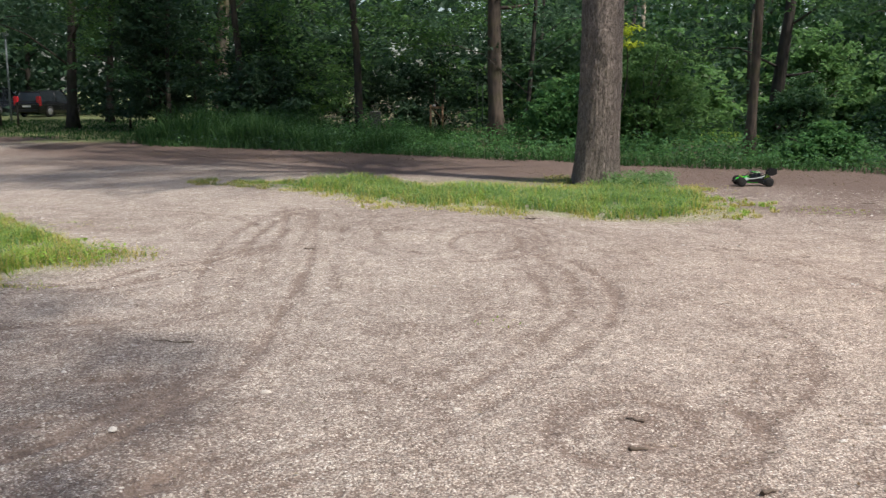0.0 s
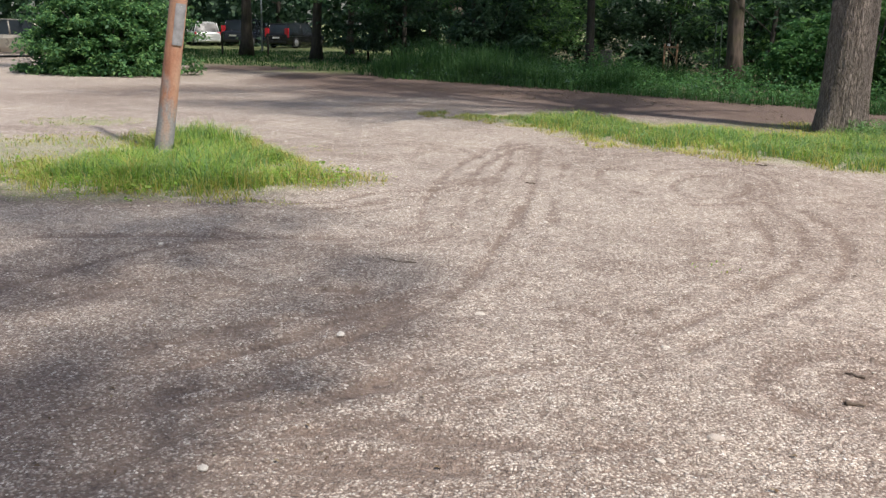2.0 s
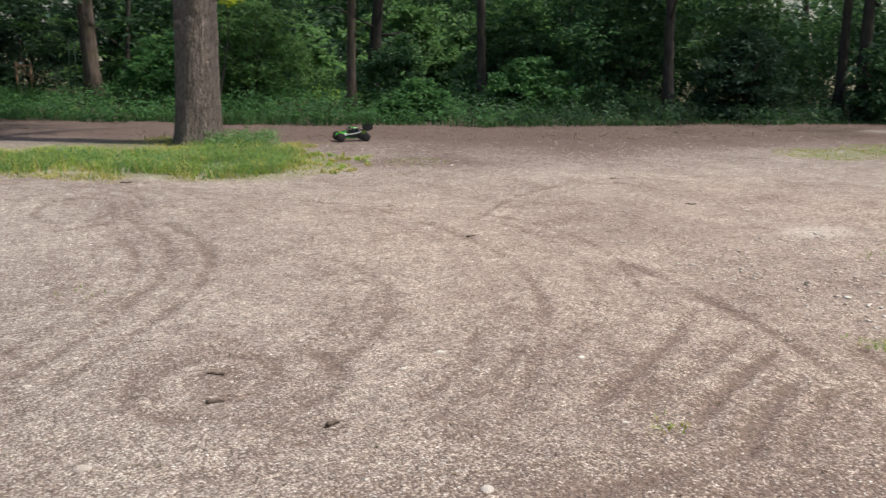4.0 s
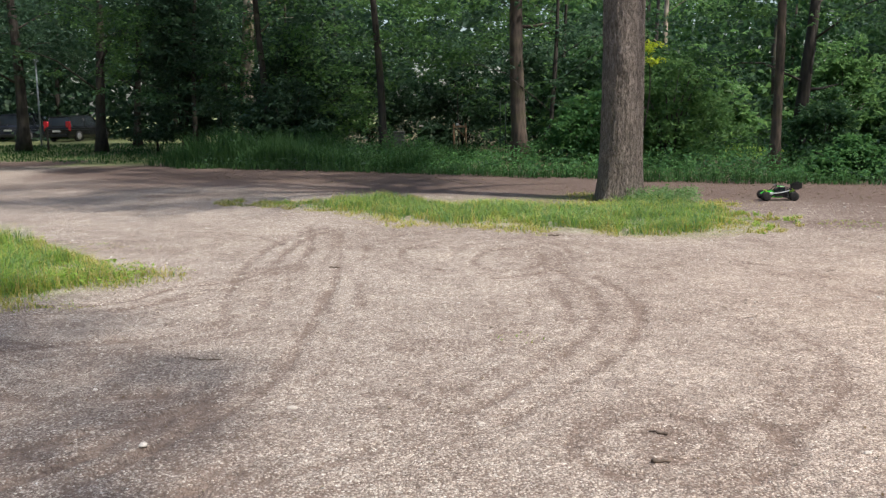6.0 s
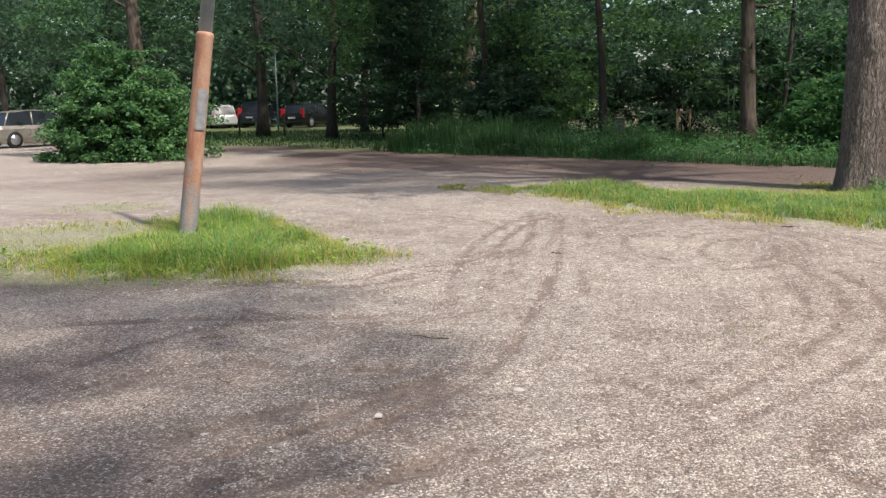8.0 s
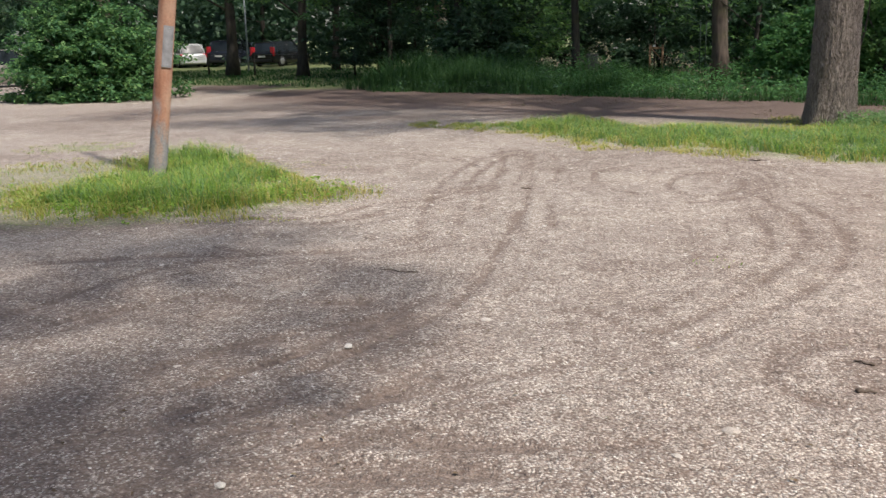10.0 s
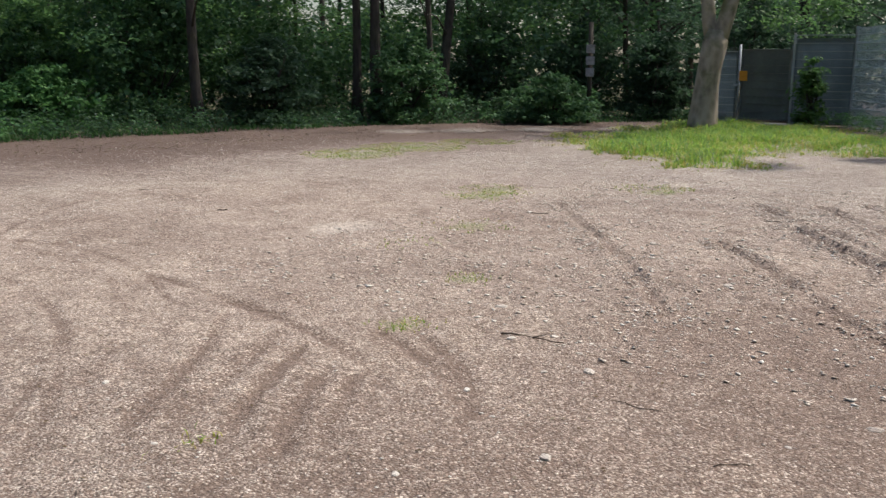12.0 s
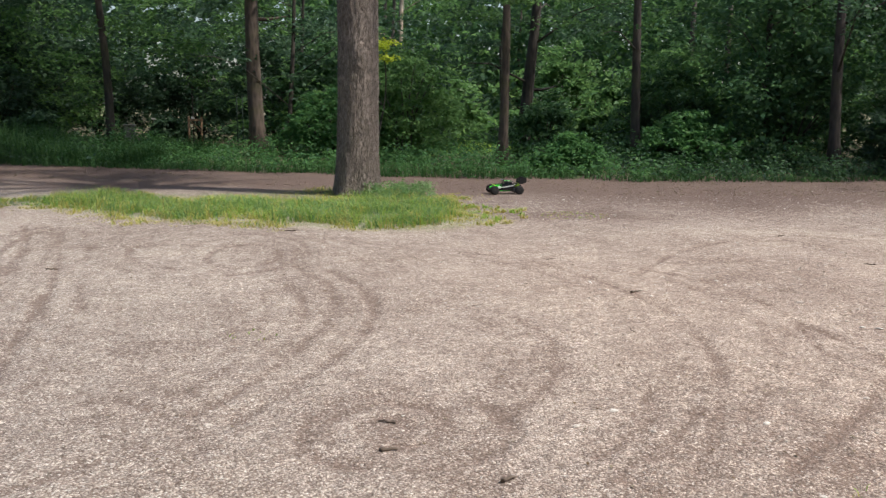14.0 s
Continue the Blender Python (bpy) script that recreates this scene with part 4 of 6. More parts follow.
tree("dark-trunked tree at the corner of the track with yellowish hanging leaves", -14.7, 39.8, 12, 0.22, BARK_DARK, LEAF_LIGHT, 40, 60, 0.14, (0.0, 0.0), 2.6, 3.4, 10, 17, over=110,
     extra=[tuple(np.array(p) + (0, 0.5 * k - 0.5, 0.25 * k)) for p in [(1.7, -3.6, 5.0), (2.2, -3.5, 4.8), (2.7, -3.3, 4.4), (2.0, -3.5, 4.0), (2.5, -3.4, 3.5), (2.0, -3.5, 3.1), (1.5, -3.7, 4.3), (2.9, -3.2, 5.0), (2.2, -3.4, 2.8), (1.1, -3.8, 4.8)] for k in range(3)])
tree("reddish-trunked tree rising behind the big bush", -16.6, 27.4, 12, 0.27, BARK_WOOD, LEAF_MID, 46, 56, 0.14, (-0.01, 0.0), 4.6, 3.0, 11, 19,
     extra=[(-1.2 - 0.5 * (k % 5), -0.6 - 0.25 * (k % 3), 2.6 + 0.32 * (k % 9)) for k in range(26)] + [(1.3 + 0.4 * (k % 4), -0.4, 3.6 + 0.35 * (k % 6)) for k in range(14)])
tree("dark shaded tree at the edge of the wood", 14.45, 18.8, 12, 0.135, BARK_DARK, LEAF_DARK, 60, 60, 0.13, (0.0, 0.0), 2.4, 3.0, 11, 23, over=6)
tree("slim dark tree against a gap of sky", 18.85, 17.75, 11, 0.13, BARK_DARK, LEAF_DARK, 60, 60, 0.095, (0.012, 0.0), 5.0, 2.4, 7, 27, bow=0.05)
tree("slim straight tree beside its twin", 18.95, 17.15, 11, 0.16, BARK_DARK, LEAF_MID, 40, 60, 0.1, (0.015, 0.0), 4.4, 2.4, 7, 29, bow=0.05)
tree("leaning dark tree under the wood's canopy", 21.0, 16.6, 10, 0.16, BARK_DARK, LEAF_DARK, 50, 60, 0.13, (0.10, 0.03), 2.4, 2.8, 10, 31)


def gate_tree():
    """A leaning trunk that narrows at knee height and forks into two stems."""
    root = thing("tree", "smooth grey-brown mossy tree forking in two beside the gate", "tree", (22.3, 9.45, 0))
    across = Vector((0.36, -0.93, 0))                 # along the fence, as the yard sees it
    bm = bmesh.new()
    trunk_mesh(bm, [across * o + Vector((0, 0, z)) for o, z in ((0.0, -0.1), (0.0, 0.12), (0.02, 0.5), (0.05, 1.0), (0.10, 1.5), (0.17, 2.0), (0.22, 2.35))],
               [0.40, 0.355, 0.31, 0.275, 0.275, 0.30, 0.26], 20, 0.06, 37)
    for stem, r in (((( 0.16, 1.95), (0.02, 2.5), (-0.06, 3.2), (-0.02, 4.4), (0.1, 6.2)), 0.17), (((0.2, 1.95), (0.40, 2.6), (0.56, 3.3), (0.72, 4.6), (0.8, 7.0)), 0.19)):
        trunk_mesh(bm, [across * o + Vector((0, 0, z)) for o, z in stem], [r * 1.2, r, r * 0.92, r * 0.75, r * 0.45], 14, 0.05, 38)
    part("trunk", bm, BARK_PALE, root)
    bm, ends = bmesh.new(), []
    for k in range(9):
        a, z = k * 2.4, 4.0 + 0.45 * k
        p, q = Vector((0.2, -0.4, z)), Vector((0.2 + 2.6 * math.cos(a), -0.4 + 2.6 * math.sin(a), z + 1.0))
        tube(bm, [p, p.lerp(q, 0.5) + Vector((0, 0, 0.3)), q], [0.07, 0.045, 0.015], 7)
        ends += [tuple(q), tuple(p.lerp(q, 0.6))]
    part("limb", bm, BARK_PALE, root)
    c = np.array(ends)[RNG.integers(0, len(ends), 60)] + RNG.normal(0, 0.6, (60, 3))
    c = np.concatenate([c, np.stack([RNG.uniform(0.3, 1.6, 8), RNG.uniform(-2.6, -1.0, 8), RNG.uniform(2.5, 3.6, 8)], 1)])
    ob = new("crown", quads("crown", leaves(puffs(c, 0.6, 60, 0.5), 0.13, 0.45, 0.5), [LEAF_LIGHT]))
    ob.parent = root


gate_tree()
tree("pale birch-like stem deep in the wood", 8.4, 36.8, 12, 0.13, BARK_PALE, LEAF_LIGHT, 30, 50, 0.15, (0.0, 0.0), 4.0, 2.6, 8, 41)
tree("forked dark tree behind the slender trunks", 9.6, 26.5, 11, 0.19, BARK_DARK, LEAF_DARK, 50, 60, 0.13, (0.03, 0.0), 2.3, 3.0, 10, 43, stub=[(20, 2.0, 1.2)])

for k, (x, y) in enumerate([(-2.2, 31.0), (-6.2, 33.0), (20.2, 16.2), (14.6, 21.6)]):
    tree("tall edge tree leaning its crown over the track", x, y, 12, 0.14 if x < 0 else 0.09, BARK_DARK, LEAF_DARK if x < 0 else LEAF_MID, 60, 52, 0.13 if x > 0 else 0.19, (-0.02, -0.01), 2.6 if x > 0 else 6.0, 3.6, 11, 70 + k, over=130 if x < 0 else 8)
for k, (x, y) in enumerate([(-15.4, 46.5), (-24.6, 46.0), (-30.0, 47.0), (-31.5, 40.0), (-10.5, 45.0), (-26.0, 63.0), (-18.0, 62.0), (-33.0, 56.0)]):
    tree("dark leafy tree beside the car park", x, y, 12, 0.18, BARK_DARK, LEAF_DARK, 110, 54, 0.155, (0.01, 0.0), 2.9, 4.6, 14, 80 + k, over=65)

# the rest of the wood, set back from its edge
rnd = random.Random(77)
ROWS = []
for k, (x, y) in enumerate(WOOD_EDGE[1:-1]):
    for back in (6.5, 12.5):
        ROWS.append((x + rnd.uniform(-1.6, 1.6) + back * 0.45, y + back + rnd.uniform(-1.2, 1.2)))
for k, (x, y) in enumerate(ROWS):
    if -36 < x < -11 and y < 62:
        continue
    if 15 < x < 22 and y > 24 or -0.1 < x / y < 0.035:
        continue
    if 0.14 < x / y < 0.66 and math.hypot(x, y) > 26.5:
        continue
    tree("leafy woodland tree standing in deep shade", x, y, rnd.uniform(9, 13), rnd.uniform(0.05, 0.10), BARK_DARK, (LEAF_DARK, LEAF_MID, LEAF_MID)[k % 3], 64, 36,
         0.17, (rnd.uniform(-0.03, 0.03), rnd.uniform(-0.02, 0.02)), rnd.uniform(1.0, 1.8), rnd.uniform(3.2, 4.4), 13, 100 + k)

# unseen trees on the near side, added so that their canopy shades the gravel
tree("unseen broad tree added to shade the yard", 0.6, -4.2, 13, 0.30, BARK_WOOD, LEAF_MID, 60, 60, 0.2, (0.0, 0.05), 6.5, 4.2, 12, 51,
     # loose crown clumps set forward where they throw the foreground shade
     extra=[(0.1 + 3.4 * math.cos(k * 2.4) * math.sqrt(k / 60), 5.0 + 3.8 * math.sin(k * 2.4) * math.sqrt(k / 60), 9.0 + 1.3 * math.sin(k * 1.7)) for k in range(52)] + [(-2.1 + 0.30 * k, 8.2 + 0.8 * math.sin(k * 2.1), 9.0 + 0.6 * math.sin(k * 1.3)) for k in range(13)] + [(2.2 + 0.5 * (k % 4), 3.5 + 0.42 * (k // 4), 9.0 + 0.5 * math.sin(k * 1.9)) for k in (0, 1, 4, 8)])
tree("unseen broad tree added to shade the yard", -7.5, -3.5, 13, 0.30, BARK_WOOD, LEAF_MID, 90, 50, 0.2, (0.02, 0.03), 6.0, 4.6, 12, 53)
tree("tree beyond the fence with sunlit leaves", 28.5, 5.6, 9, 0.16, BARK_DARK, LEAF_LIGHT, 40, 44, 0.13, (-0.02, 0.0), 3.3, 2.8, 9, 57, extra=[(-2.40, 2.85, 2.68), (-2.28, 2.47, 2.45), (-2.34, 2.68, 2.22), (-2.85, 0.76, 2.22), (-2.79, 0.53, 1.98), (-2.06, 1.69, 2.84), (-2.63, -0.23, 2.81), (-2.54, -0.66, 2.62), (-3.40, -1.61, 2.72), (-3.31, -2.25, 2.76), (-4.22, -3.10, 2.65), (-4.18, -3.56, 2.78), (-2.75, 0.36, 2.44)])
tree("tree beyond the fence in shade", 31.5, 10.0, 10, 0.2, BARK_DARK, LEAF_DARK, 80, 60, 0.14, (-0.02, 0.0), 1.6, 3.4, 11, 59)
tree("tree beyond the fence in shade", 27.5, 13.2, 10, 0.2, BARK_DARK, LEAF_DARK, 80, 60, 0.14, (-0.02, 0.0), 1.4, 3.4, 11, 61)
tree("tree beyond the fence in shade", 25.5, -1.5, 9, 0.2, BARK_DARK, LEAF_MID, 70, 50, 0.14, (-0.02, 0.0), 2.2, 3.0, 11, 63)

for k, (x, y) in enumerate([(34.0, 15.0), (35.5, 3.5), (31.0, -1.5), (38.0, 9.0)]):
    tree("leafy tree closing the ground beyond the fence", x, y, 10, 0.16, BARK_DARK, LEAF_DARK, 90, 46, 0.2, (0.0, 0.0), 1.4, 4.2, 12, 90 + k)

# ---- shrubs ----
shrub("wide leafy hornbeam bush reaching down to the gravel", -15.7, 25.0, 4.6, 3.4, LEAF_BUSH, 580, 50, 0.14, 3, "bush", "bush", 3.4, tiers=0.3, dome=True)


# dark leaves paint the shade of shrubs standing inside the wood
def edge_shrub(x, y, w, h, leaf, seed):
    shrub("leafy woodland shrub darkened for shade" if leaf is LEAF_DARK else "green leafy shrub at the wood's edge", x, y, w, h, leaf, int(62 * w), 32, 0.125 if y < 26 else 0.16, seed)


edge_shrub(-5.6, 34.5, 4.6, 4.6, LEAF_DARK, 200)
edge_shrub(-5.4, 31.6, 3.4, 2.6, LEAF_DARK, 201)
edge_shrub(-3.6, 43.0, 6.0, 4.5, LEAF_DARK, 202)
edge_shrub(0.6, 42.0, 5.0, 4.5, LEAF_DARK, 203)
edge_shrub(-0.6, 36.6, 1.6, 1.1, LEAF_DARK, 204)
edge_shrub(3.8, 25.2, 3.0, 2.0, LEAF_NETTLE, 205)
edge_shrub(5.6, 24.6, 3.2, 3.0, LEAF_LIGHT, 206)
edge_shrub(4.6, 30.0, 4.0, 3.8, LEAF_MID, 207)
edge_shrub(6.6, 28.0, 3.4, 3.4, LEAF_LIGHT, 208)
edge_shrub(9.3, 24.0, 2.6, 1.6, LEAF_MID, 209)
edge_shrub(12.4, 23.0, 3.0, 2.8, LEAF_MID, 210)
edge_shrub(14.6, 20.6, 3.2, 3.2, LEAF_MID, 211)
edge_shrub(11.6, 20.4, 2.6, 1.5, LEAF_NETTLE, 212)
edge_shrub(16.2, 18.2, 2.8, 2.2, LEAF_DARK, 213)
edge_shrub(19.4, 16.4, 2.8, 2.2, LEAF_MID, 214)
edge_shrub(21.6, 13.4, 3.2, 1.3, LEAF_MID, 215)
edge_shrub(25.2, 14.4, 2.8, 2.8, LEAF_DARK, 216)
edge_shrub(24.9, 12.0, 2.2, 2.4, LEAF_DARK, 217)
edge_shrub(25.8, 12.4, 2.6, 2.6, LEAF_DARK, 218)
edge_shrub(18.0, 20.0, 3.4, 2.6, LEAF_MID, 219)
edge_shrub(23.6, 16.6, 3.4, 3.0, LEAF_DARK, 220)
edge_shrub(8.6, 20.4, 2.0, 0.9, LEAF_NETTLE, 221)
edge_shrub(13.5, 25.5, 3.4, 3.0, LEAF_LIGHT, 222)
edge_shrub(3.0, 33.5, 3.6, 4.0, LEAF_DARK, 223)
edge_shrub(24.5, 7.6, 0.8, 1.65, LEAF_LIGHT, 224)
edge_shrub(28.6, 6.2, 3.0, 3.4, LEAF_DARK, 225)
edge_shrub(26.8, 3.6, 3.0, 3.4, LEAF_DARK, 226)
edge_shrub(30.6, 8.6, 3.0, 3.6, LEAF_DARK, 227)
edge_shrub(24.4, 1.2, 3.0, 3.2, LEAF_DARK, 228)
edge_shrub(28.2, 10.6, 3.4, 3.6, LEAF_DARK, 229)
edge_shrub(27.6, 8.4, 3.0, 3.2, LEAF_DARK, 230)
# clearing shrubs, mostly in the lighter leaf copy that stands for sunlight
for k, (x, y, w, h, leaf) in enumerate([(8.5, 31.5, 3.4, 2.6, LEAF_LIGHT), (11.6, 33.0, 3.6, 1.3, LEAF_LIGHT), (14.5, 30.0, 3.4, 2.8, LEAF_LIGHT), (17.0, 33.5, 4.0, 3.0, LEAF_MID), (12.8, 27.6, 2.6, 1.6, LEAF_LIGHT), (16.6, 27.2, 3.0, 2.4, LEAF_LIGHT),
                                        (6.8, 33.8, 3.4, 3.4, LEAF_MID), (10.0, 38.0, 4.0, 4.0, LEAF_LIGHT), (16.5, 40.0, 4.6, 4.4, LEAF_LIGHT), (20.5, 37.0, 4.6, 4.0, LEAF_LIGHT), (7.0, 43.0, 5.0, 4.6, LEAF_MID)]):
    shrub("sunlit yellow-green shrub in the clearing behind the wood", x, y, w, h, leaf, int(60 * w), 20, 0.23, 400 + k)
shrub("dark drooping spruce with layered branches", -10.9, 38.9, 4.4, 7.5, LEAF_SPRUCE, 300, 56, 0.16, 500, "spruce", "tree", 4.6, 0.5, 0.9)
shrub("dark drooping spruce with layered branches", -6.6, 42.5, 5.4, 8.0, LEAF_SPRUCE, 320, 56, 0.18, 501, "spruce", "tree", 4.6, 0.8, 0.9)
tree("young slim tree with bright yellow-green leaves", 4.62, 23.6, 3.4, 0.03, BARK_DARK, LEAF_YELLOW, 6, 50, 0.095, (0.0, 0.0), 2.6, 0.22, 5, 300)


# ---- undergrowth and far woods ----
def along_edge(n, back_lo, back_hi, x_lo=-14.0, x_hi=26.0):
    ex, ey = np.array([p[0] for p in WOOD_EDGE]), np.array([p[1] for p in WOOD_EDGE])
    x = RNG.uniform(x_lo, x_hi, n)
    y = np.interp(x, ex, ey)
    s = (fbm(x * 0.55, 0 * x, 0, 3, 72) - 0.5) * 1.6
    b = RNG.uniform(0, 1, n) ** 1.4 * (back_hi - back_lo) + back_lo
    return x + b * 0.4, y + b + s, b


def build_undergrowth():
    n = 4400
    x, y, b = along_edge(n, 0.0, 5.5, -7.5)
    h = (0.22 + 0.6 * np.clip(b / 1.6, 0, 1)) * (0.15 + 1.7 * fbm(x * 0.9, y * 0.9, 0, 3, 61) ** 1.3)
    h = h * RNG.uniform(0.6, 1.35, n)
    h = h * (1 - 0.62 * np.exp(-((np.degrees(np.arctan2(x, y)) - 0.6) / 1.6) ** 2))
    plants = np.stack([x, y, h * 0.55], 1)
    pos = puffs(plants, 0.17, 12, 1.5)
    pos[:, 2] = np.maximum(pos[:, 2] + RNG.uniform(-0.2, 0.25, len(pos)) * np.repeat(h, 12), 0.03)
    # darker leaf copies towards both ends put the wood's shade into the colour
    stuff("undergrowth", quads("undergrowth", leaves(pos, 0.085, 0.6, 0.4), [LEAF_NETTLE, LEAF_DARK, LEAF_MID], which=np.where(RNG.uniform(0, 1, len(pos)) < np.clip(np.maximum((pos[:, 0] - 7) / 5, (-1.5 - pos[:, 0]) / 2), 0.1, 0.92), 1 + (RNG.uniform(0, 1, len(pos)) < 0.4), 0)), "knee-high nettles and brambles along the wood's edge", "undergrowth")
    # grass under the trees, its shade carried by the dark blade colour
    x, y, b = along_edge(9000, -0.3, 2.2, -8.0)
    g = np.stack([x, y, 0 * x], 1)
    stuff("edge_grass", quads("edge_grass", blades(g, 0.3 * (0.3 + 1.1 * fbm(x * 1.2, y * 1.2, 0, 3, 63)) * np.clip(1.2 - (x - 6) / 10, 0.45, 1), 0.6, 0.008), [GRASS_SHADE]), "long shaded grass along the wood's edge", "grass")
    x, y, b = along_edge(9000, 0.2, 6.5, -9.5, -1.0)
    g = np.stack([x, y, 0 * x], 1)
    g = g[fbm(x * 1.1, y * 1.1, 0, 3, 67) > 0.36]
    stuff("tall_grass", quads("tall_grass", blades(g, 0.95 * np.clip((g[:, 0] + 10.5) / 3, 0.2, 1) * np.clip(1 - (g[:, 0] + 4.5) / 4, 0.55, 1) * (0.5 + fbm(g[:, 0] * 0.7, g[:, 1] * 0.7, 0, 3, 66)), 0.5, 0.011), [GRASS_SHADE]), "tall grass under the trees, darkened for their shade", "grass")
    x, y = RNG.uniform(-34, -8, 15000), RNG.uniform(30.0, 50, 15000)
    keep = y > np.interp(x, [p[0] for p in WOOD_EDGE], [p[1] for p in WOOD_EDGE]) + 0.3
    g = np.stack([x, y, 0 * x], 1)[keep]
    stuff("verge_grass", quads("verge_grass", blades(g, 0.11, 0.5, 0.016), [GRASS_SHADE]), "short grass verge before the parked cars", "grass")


build_undergrowth()
g = np.stack([RNG.uniform(4, 22, 9000), RNG.uniform(28, 46, 9000), np.zeros(9000)], 1)
stuff("clearing_grass", quads("clearing_grass", blades(g, 0.35, 0.6, 0.02), [GRASS_GREEN]), "sunlit meadow grass in the clearing", "grass")


def build_far_woods():
    """Foliage far behind the edge, thinning where the sky shows through."""
    n = 1500
    t = RNG.uniform(0, 1, n)
    bearing = np.radians(-42 + 125 * t)          # clockwise from +y
    d = RNG.uniform(36, 62, n)
    z = RNG.uniform(0.2, 1, n) ** 0.8 * 12.5
    x, y = np.sin(bearing) * d, np.cos(bearing) * d
    gap = (np.abs(np.degrees(bearing) - 47) < 7) & (z > 4.2)
    cars = (np.degrees(bearing) < -14) & (z < 3.6) & (d < 60)
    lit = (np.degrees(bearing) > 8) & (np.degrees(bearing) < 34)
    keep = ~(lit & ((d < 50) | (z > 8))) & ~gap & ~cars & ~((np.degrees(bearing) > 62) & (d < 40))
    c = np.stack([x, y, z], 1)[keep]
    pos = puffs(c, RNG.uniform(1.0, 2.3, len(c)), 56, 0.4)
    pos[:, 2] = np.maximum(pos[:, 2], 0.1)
    # lighter leaves round the clearing's bearing paint its sunlight, others by random patches
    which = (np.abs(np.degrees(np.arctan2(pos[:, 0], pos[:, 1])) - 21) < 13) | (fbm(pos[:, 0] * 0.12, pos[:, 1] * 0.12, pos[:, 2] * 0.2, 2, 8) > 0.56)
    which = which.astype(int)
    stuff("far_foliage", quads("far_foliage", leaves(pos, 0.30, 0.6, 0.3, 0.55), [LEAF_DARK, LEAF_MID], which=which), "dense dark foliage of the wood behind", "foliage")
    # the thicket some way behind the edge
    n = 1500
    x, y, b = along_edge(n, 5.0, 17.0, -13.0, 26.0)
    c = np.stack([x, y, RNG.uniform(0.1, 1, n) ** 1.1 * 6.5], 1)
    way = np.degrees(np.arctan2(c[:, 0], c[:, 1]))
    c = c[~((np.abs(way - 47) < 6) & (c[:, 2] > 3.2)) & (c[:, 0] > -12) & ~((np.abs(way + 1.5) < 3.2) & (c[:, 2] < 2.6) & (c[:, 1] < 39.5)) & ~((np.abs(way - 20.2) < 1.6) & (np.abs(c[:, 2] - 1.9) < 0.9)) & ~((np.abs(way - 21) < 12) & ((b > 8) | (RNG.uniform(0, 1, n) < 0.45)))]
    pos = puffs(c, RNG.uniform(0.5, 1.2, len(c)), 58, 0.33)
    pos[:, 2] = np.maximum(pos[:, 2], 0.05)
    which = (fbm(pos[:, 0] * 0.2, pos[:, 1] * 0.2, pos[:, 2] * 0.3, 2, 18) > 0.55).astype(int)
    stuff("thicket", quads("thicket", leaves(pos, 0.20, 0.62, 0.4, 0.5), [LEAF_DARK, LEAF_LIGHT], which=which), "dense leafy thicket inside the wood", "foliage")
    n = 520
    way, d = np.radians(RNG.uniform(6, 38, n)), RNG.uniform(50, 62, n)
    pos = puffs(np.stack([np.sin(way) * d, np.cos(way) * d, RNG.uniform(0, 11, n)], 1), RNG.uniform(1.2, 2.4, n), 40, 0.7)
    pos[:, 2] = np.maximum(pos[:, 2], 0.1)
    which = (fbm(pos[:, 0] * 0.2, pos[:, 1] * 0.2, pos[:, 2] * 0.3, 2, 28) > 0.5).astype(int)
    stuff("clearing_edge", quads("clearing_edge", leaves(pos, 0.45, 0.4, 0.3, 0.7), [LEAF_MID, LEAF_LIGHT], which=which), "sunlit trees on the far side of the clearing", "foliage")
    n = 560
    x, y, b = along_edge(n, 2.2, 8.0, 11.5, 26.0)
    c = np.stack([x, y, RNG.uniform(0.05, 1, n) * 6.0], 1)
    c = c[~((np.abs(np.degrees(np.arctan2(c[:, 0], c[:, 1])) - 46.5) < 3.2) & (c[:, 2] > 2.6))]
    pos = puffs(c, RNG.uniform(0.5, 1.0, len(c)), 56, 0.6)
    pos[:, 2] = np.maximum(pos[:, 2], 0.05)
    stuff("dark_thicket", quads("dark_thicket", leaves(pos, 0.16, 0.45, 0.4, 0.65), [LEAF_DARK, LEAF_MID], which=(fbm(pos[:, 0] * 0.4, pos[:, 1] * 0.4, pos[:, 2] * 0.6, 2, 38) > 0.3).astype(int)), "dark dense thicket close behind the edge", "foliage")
    bm = bmesh.new()
    for k in range(34):
        b, dd = radians(-40 + 120 * RNG.uniform()), RNG.uniform(40, 60)
        px, py = math.sin(b) * dd, math.cos(b) * dd
        if py < np.interp(px, [p[0] for p in WOOD_EDGE], [p[1] for p in WOOD_EDGE]) + 6 or (px < -10 and py < 62) or abs(px) < 3:
            continue
        r = RNG.uniform(0.08, 0.2)
        tube(bm, [(px, py, -0.1), (px + RNG.uniform(-0.2, 0.2), py, 4), (px + RNG.uniform(-0.5, 0.5), py, 10)], [r, r * 0.8, r * 0.4], 7)
    me = bpy.data.meshes.new("far_stems")
    bm.to_mesh(me)
    bm.free()
    me.materials.append(BARK_DARK)
    stuff("far_stems", me, "slim dark trunks deep in the wood", "tree trunks")
    n = 700
    b = np.radians(RNG.uniform(-48, -8, n))
    d = RNG.uniform(64, 76, n)
    pos = puffs(np.stack([np.sin(b) * d, np.cos(b) * d, RNG.uniform(0, 9, n)], 1), RNG.uniform(1.2, 2.4, n), 40, 0.7)
    pos[:, 2] = np.maximum(pos[:, 2], 0.1)
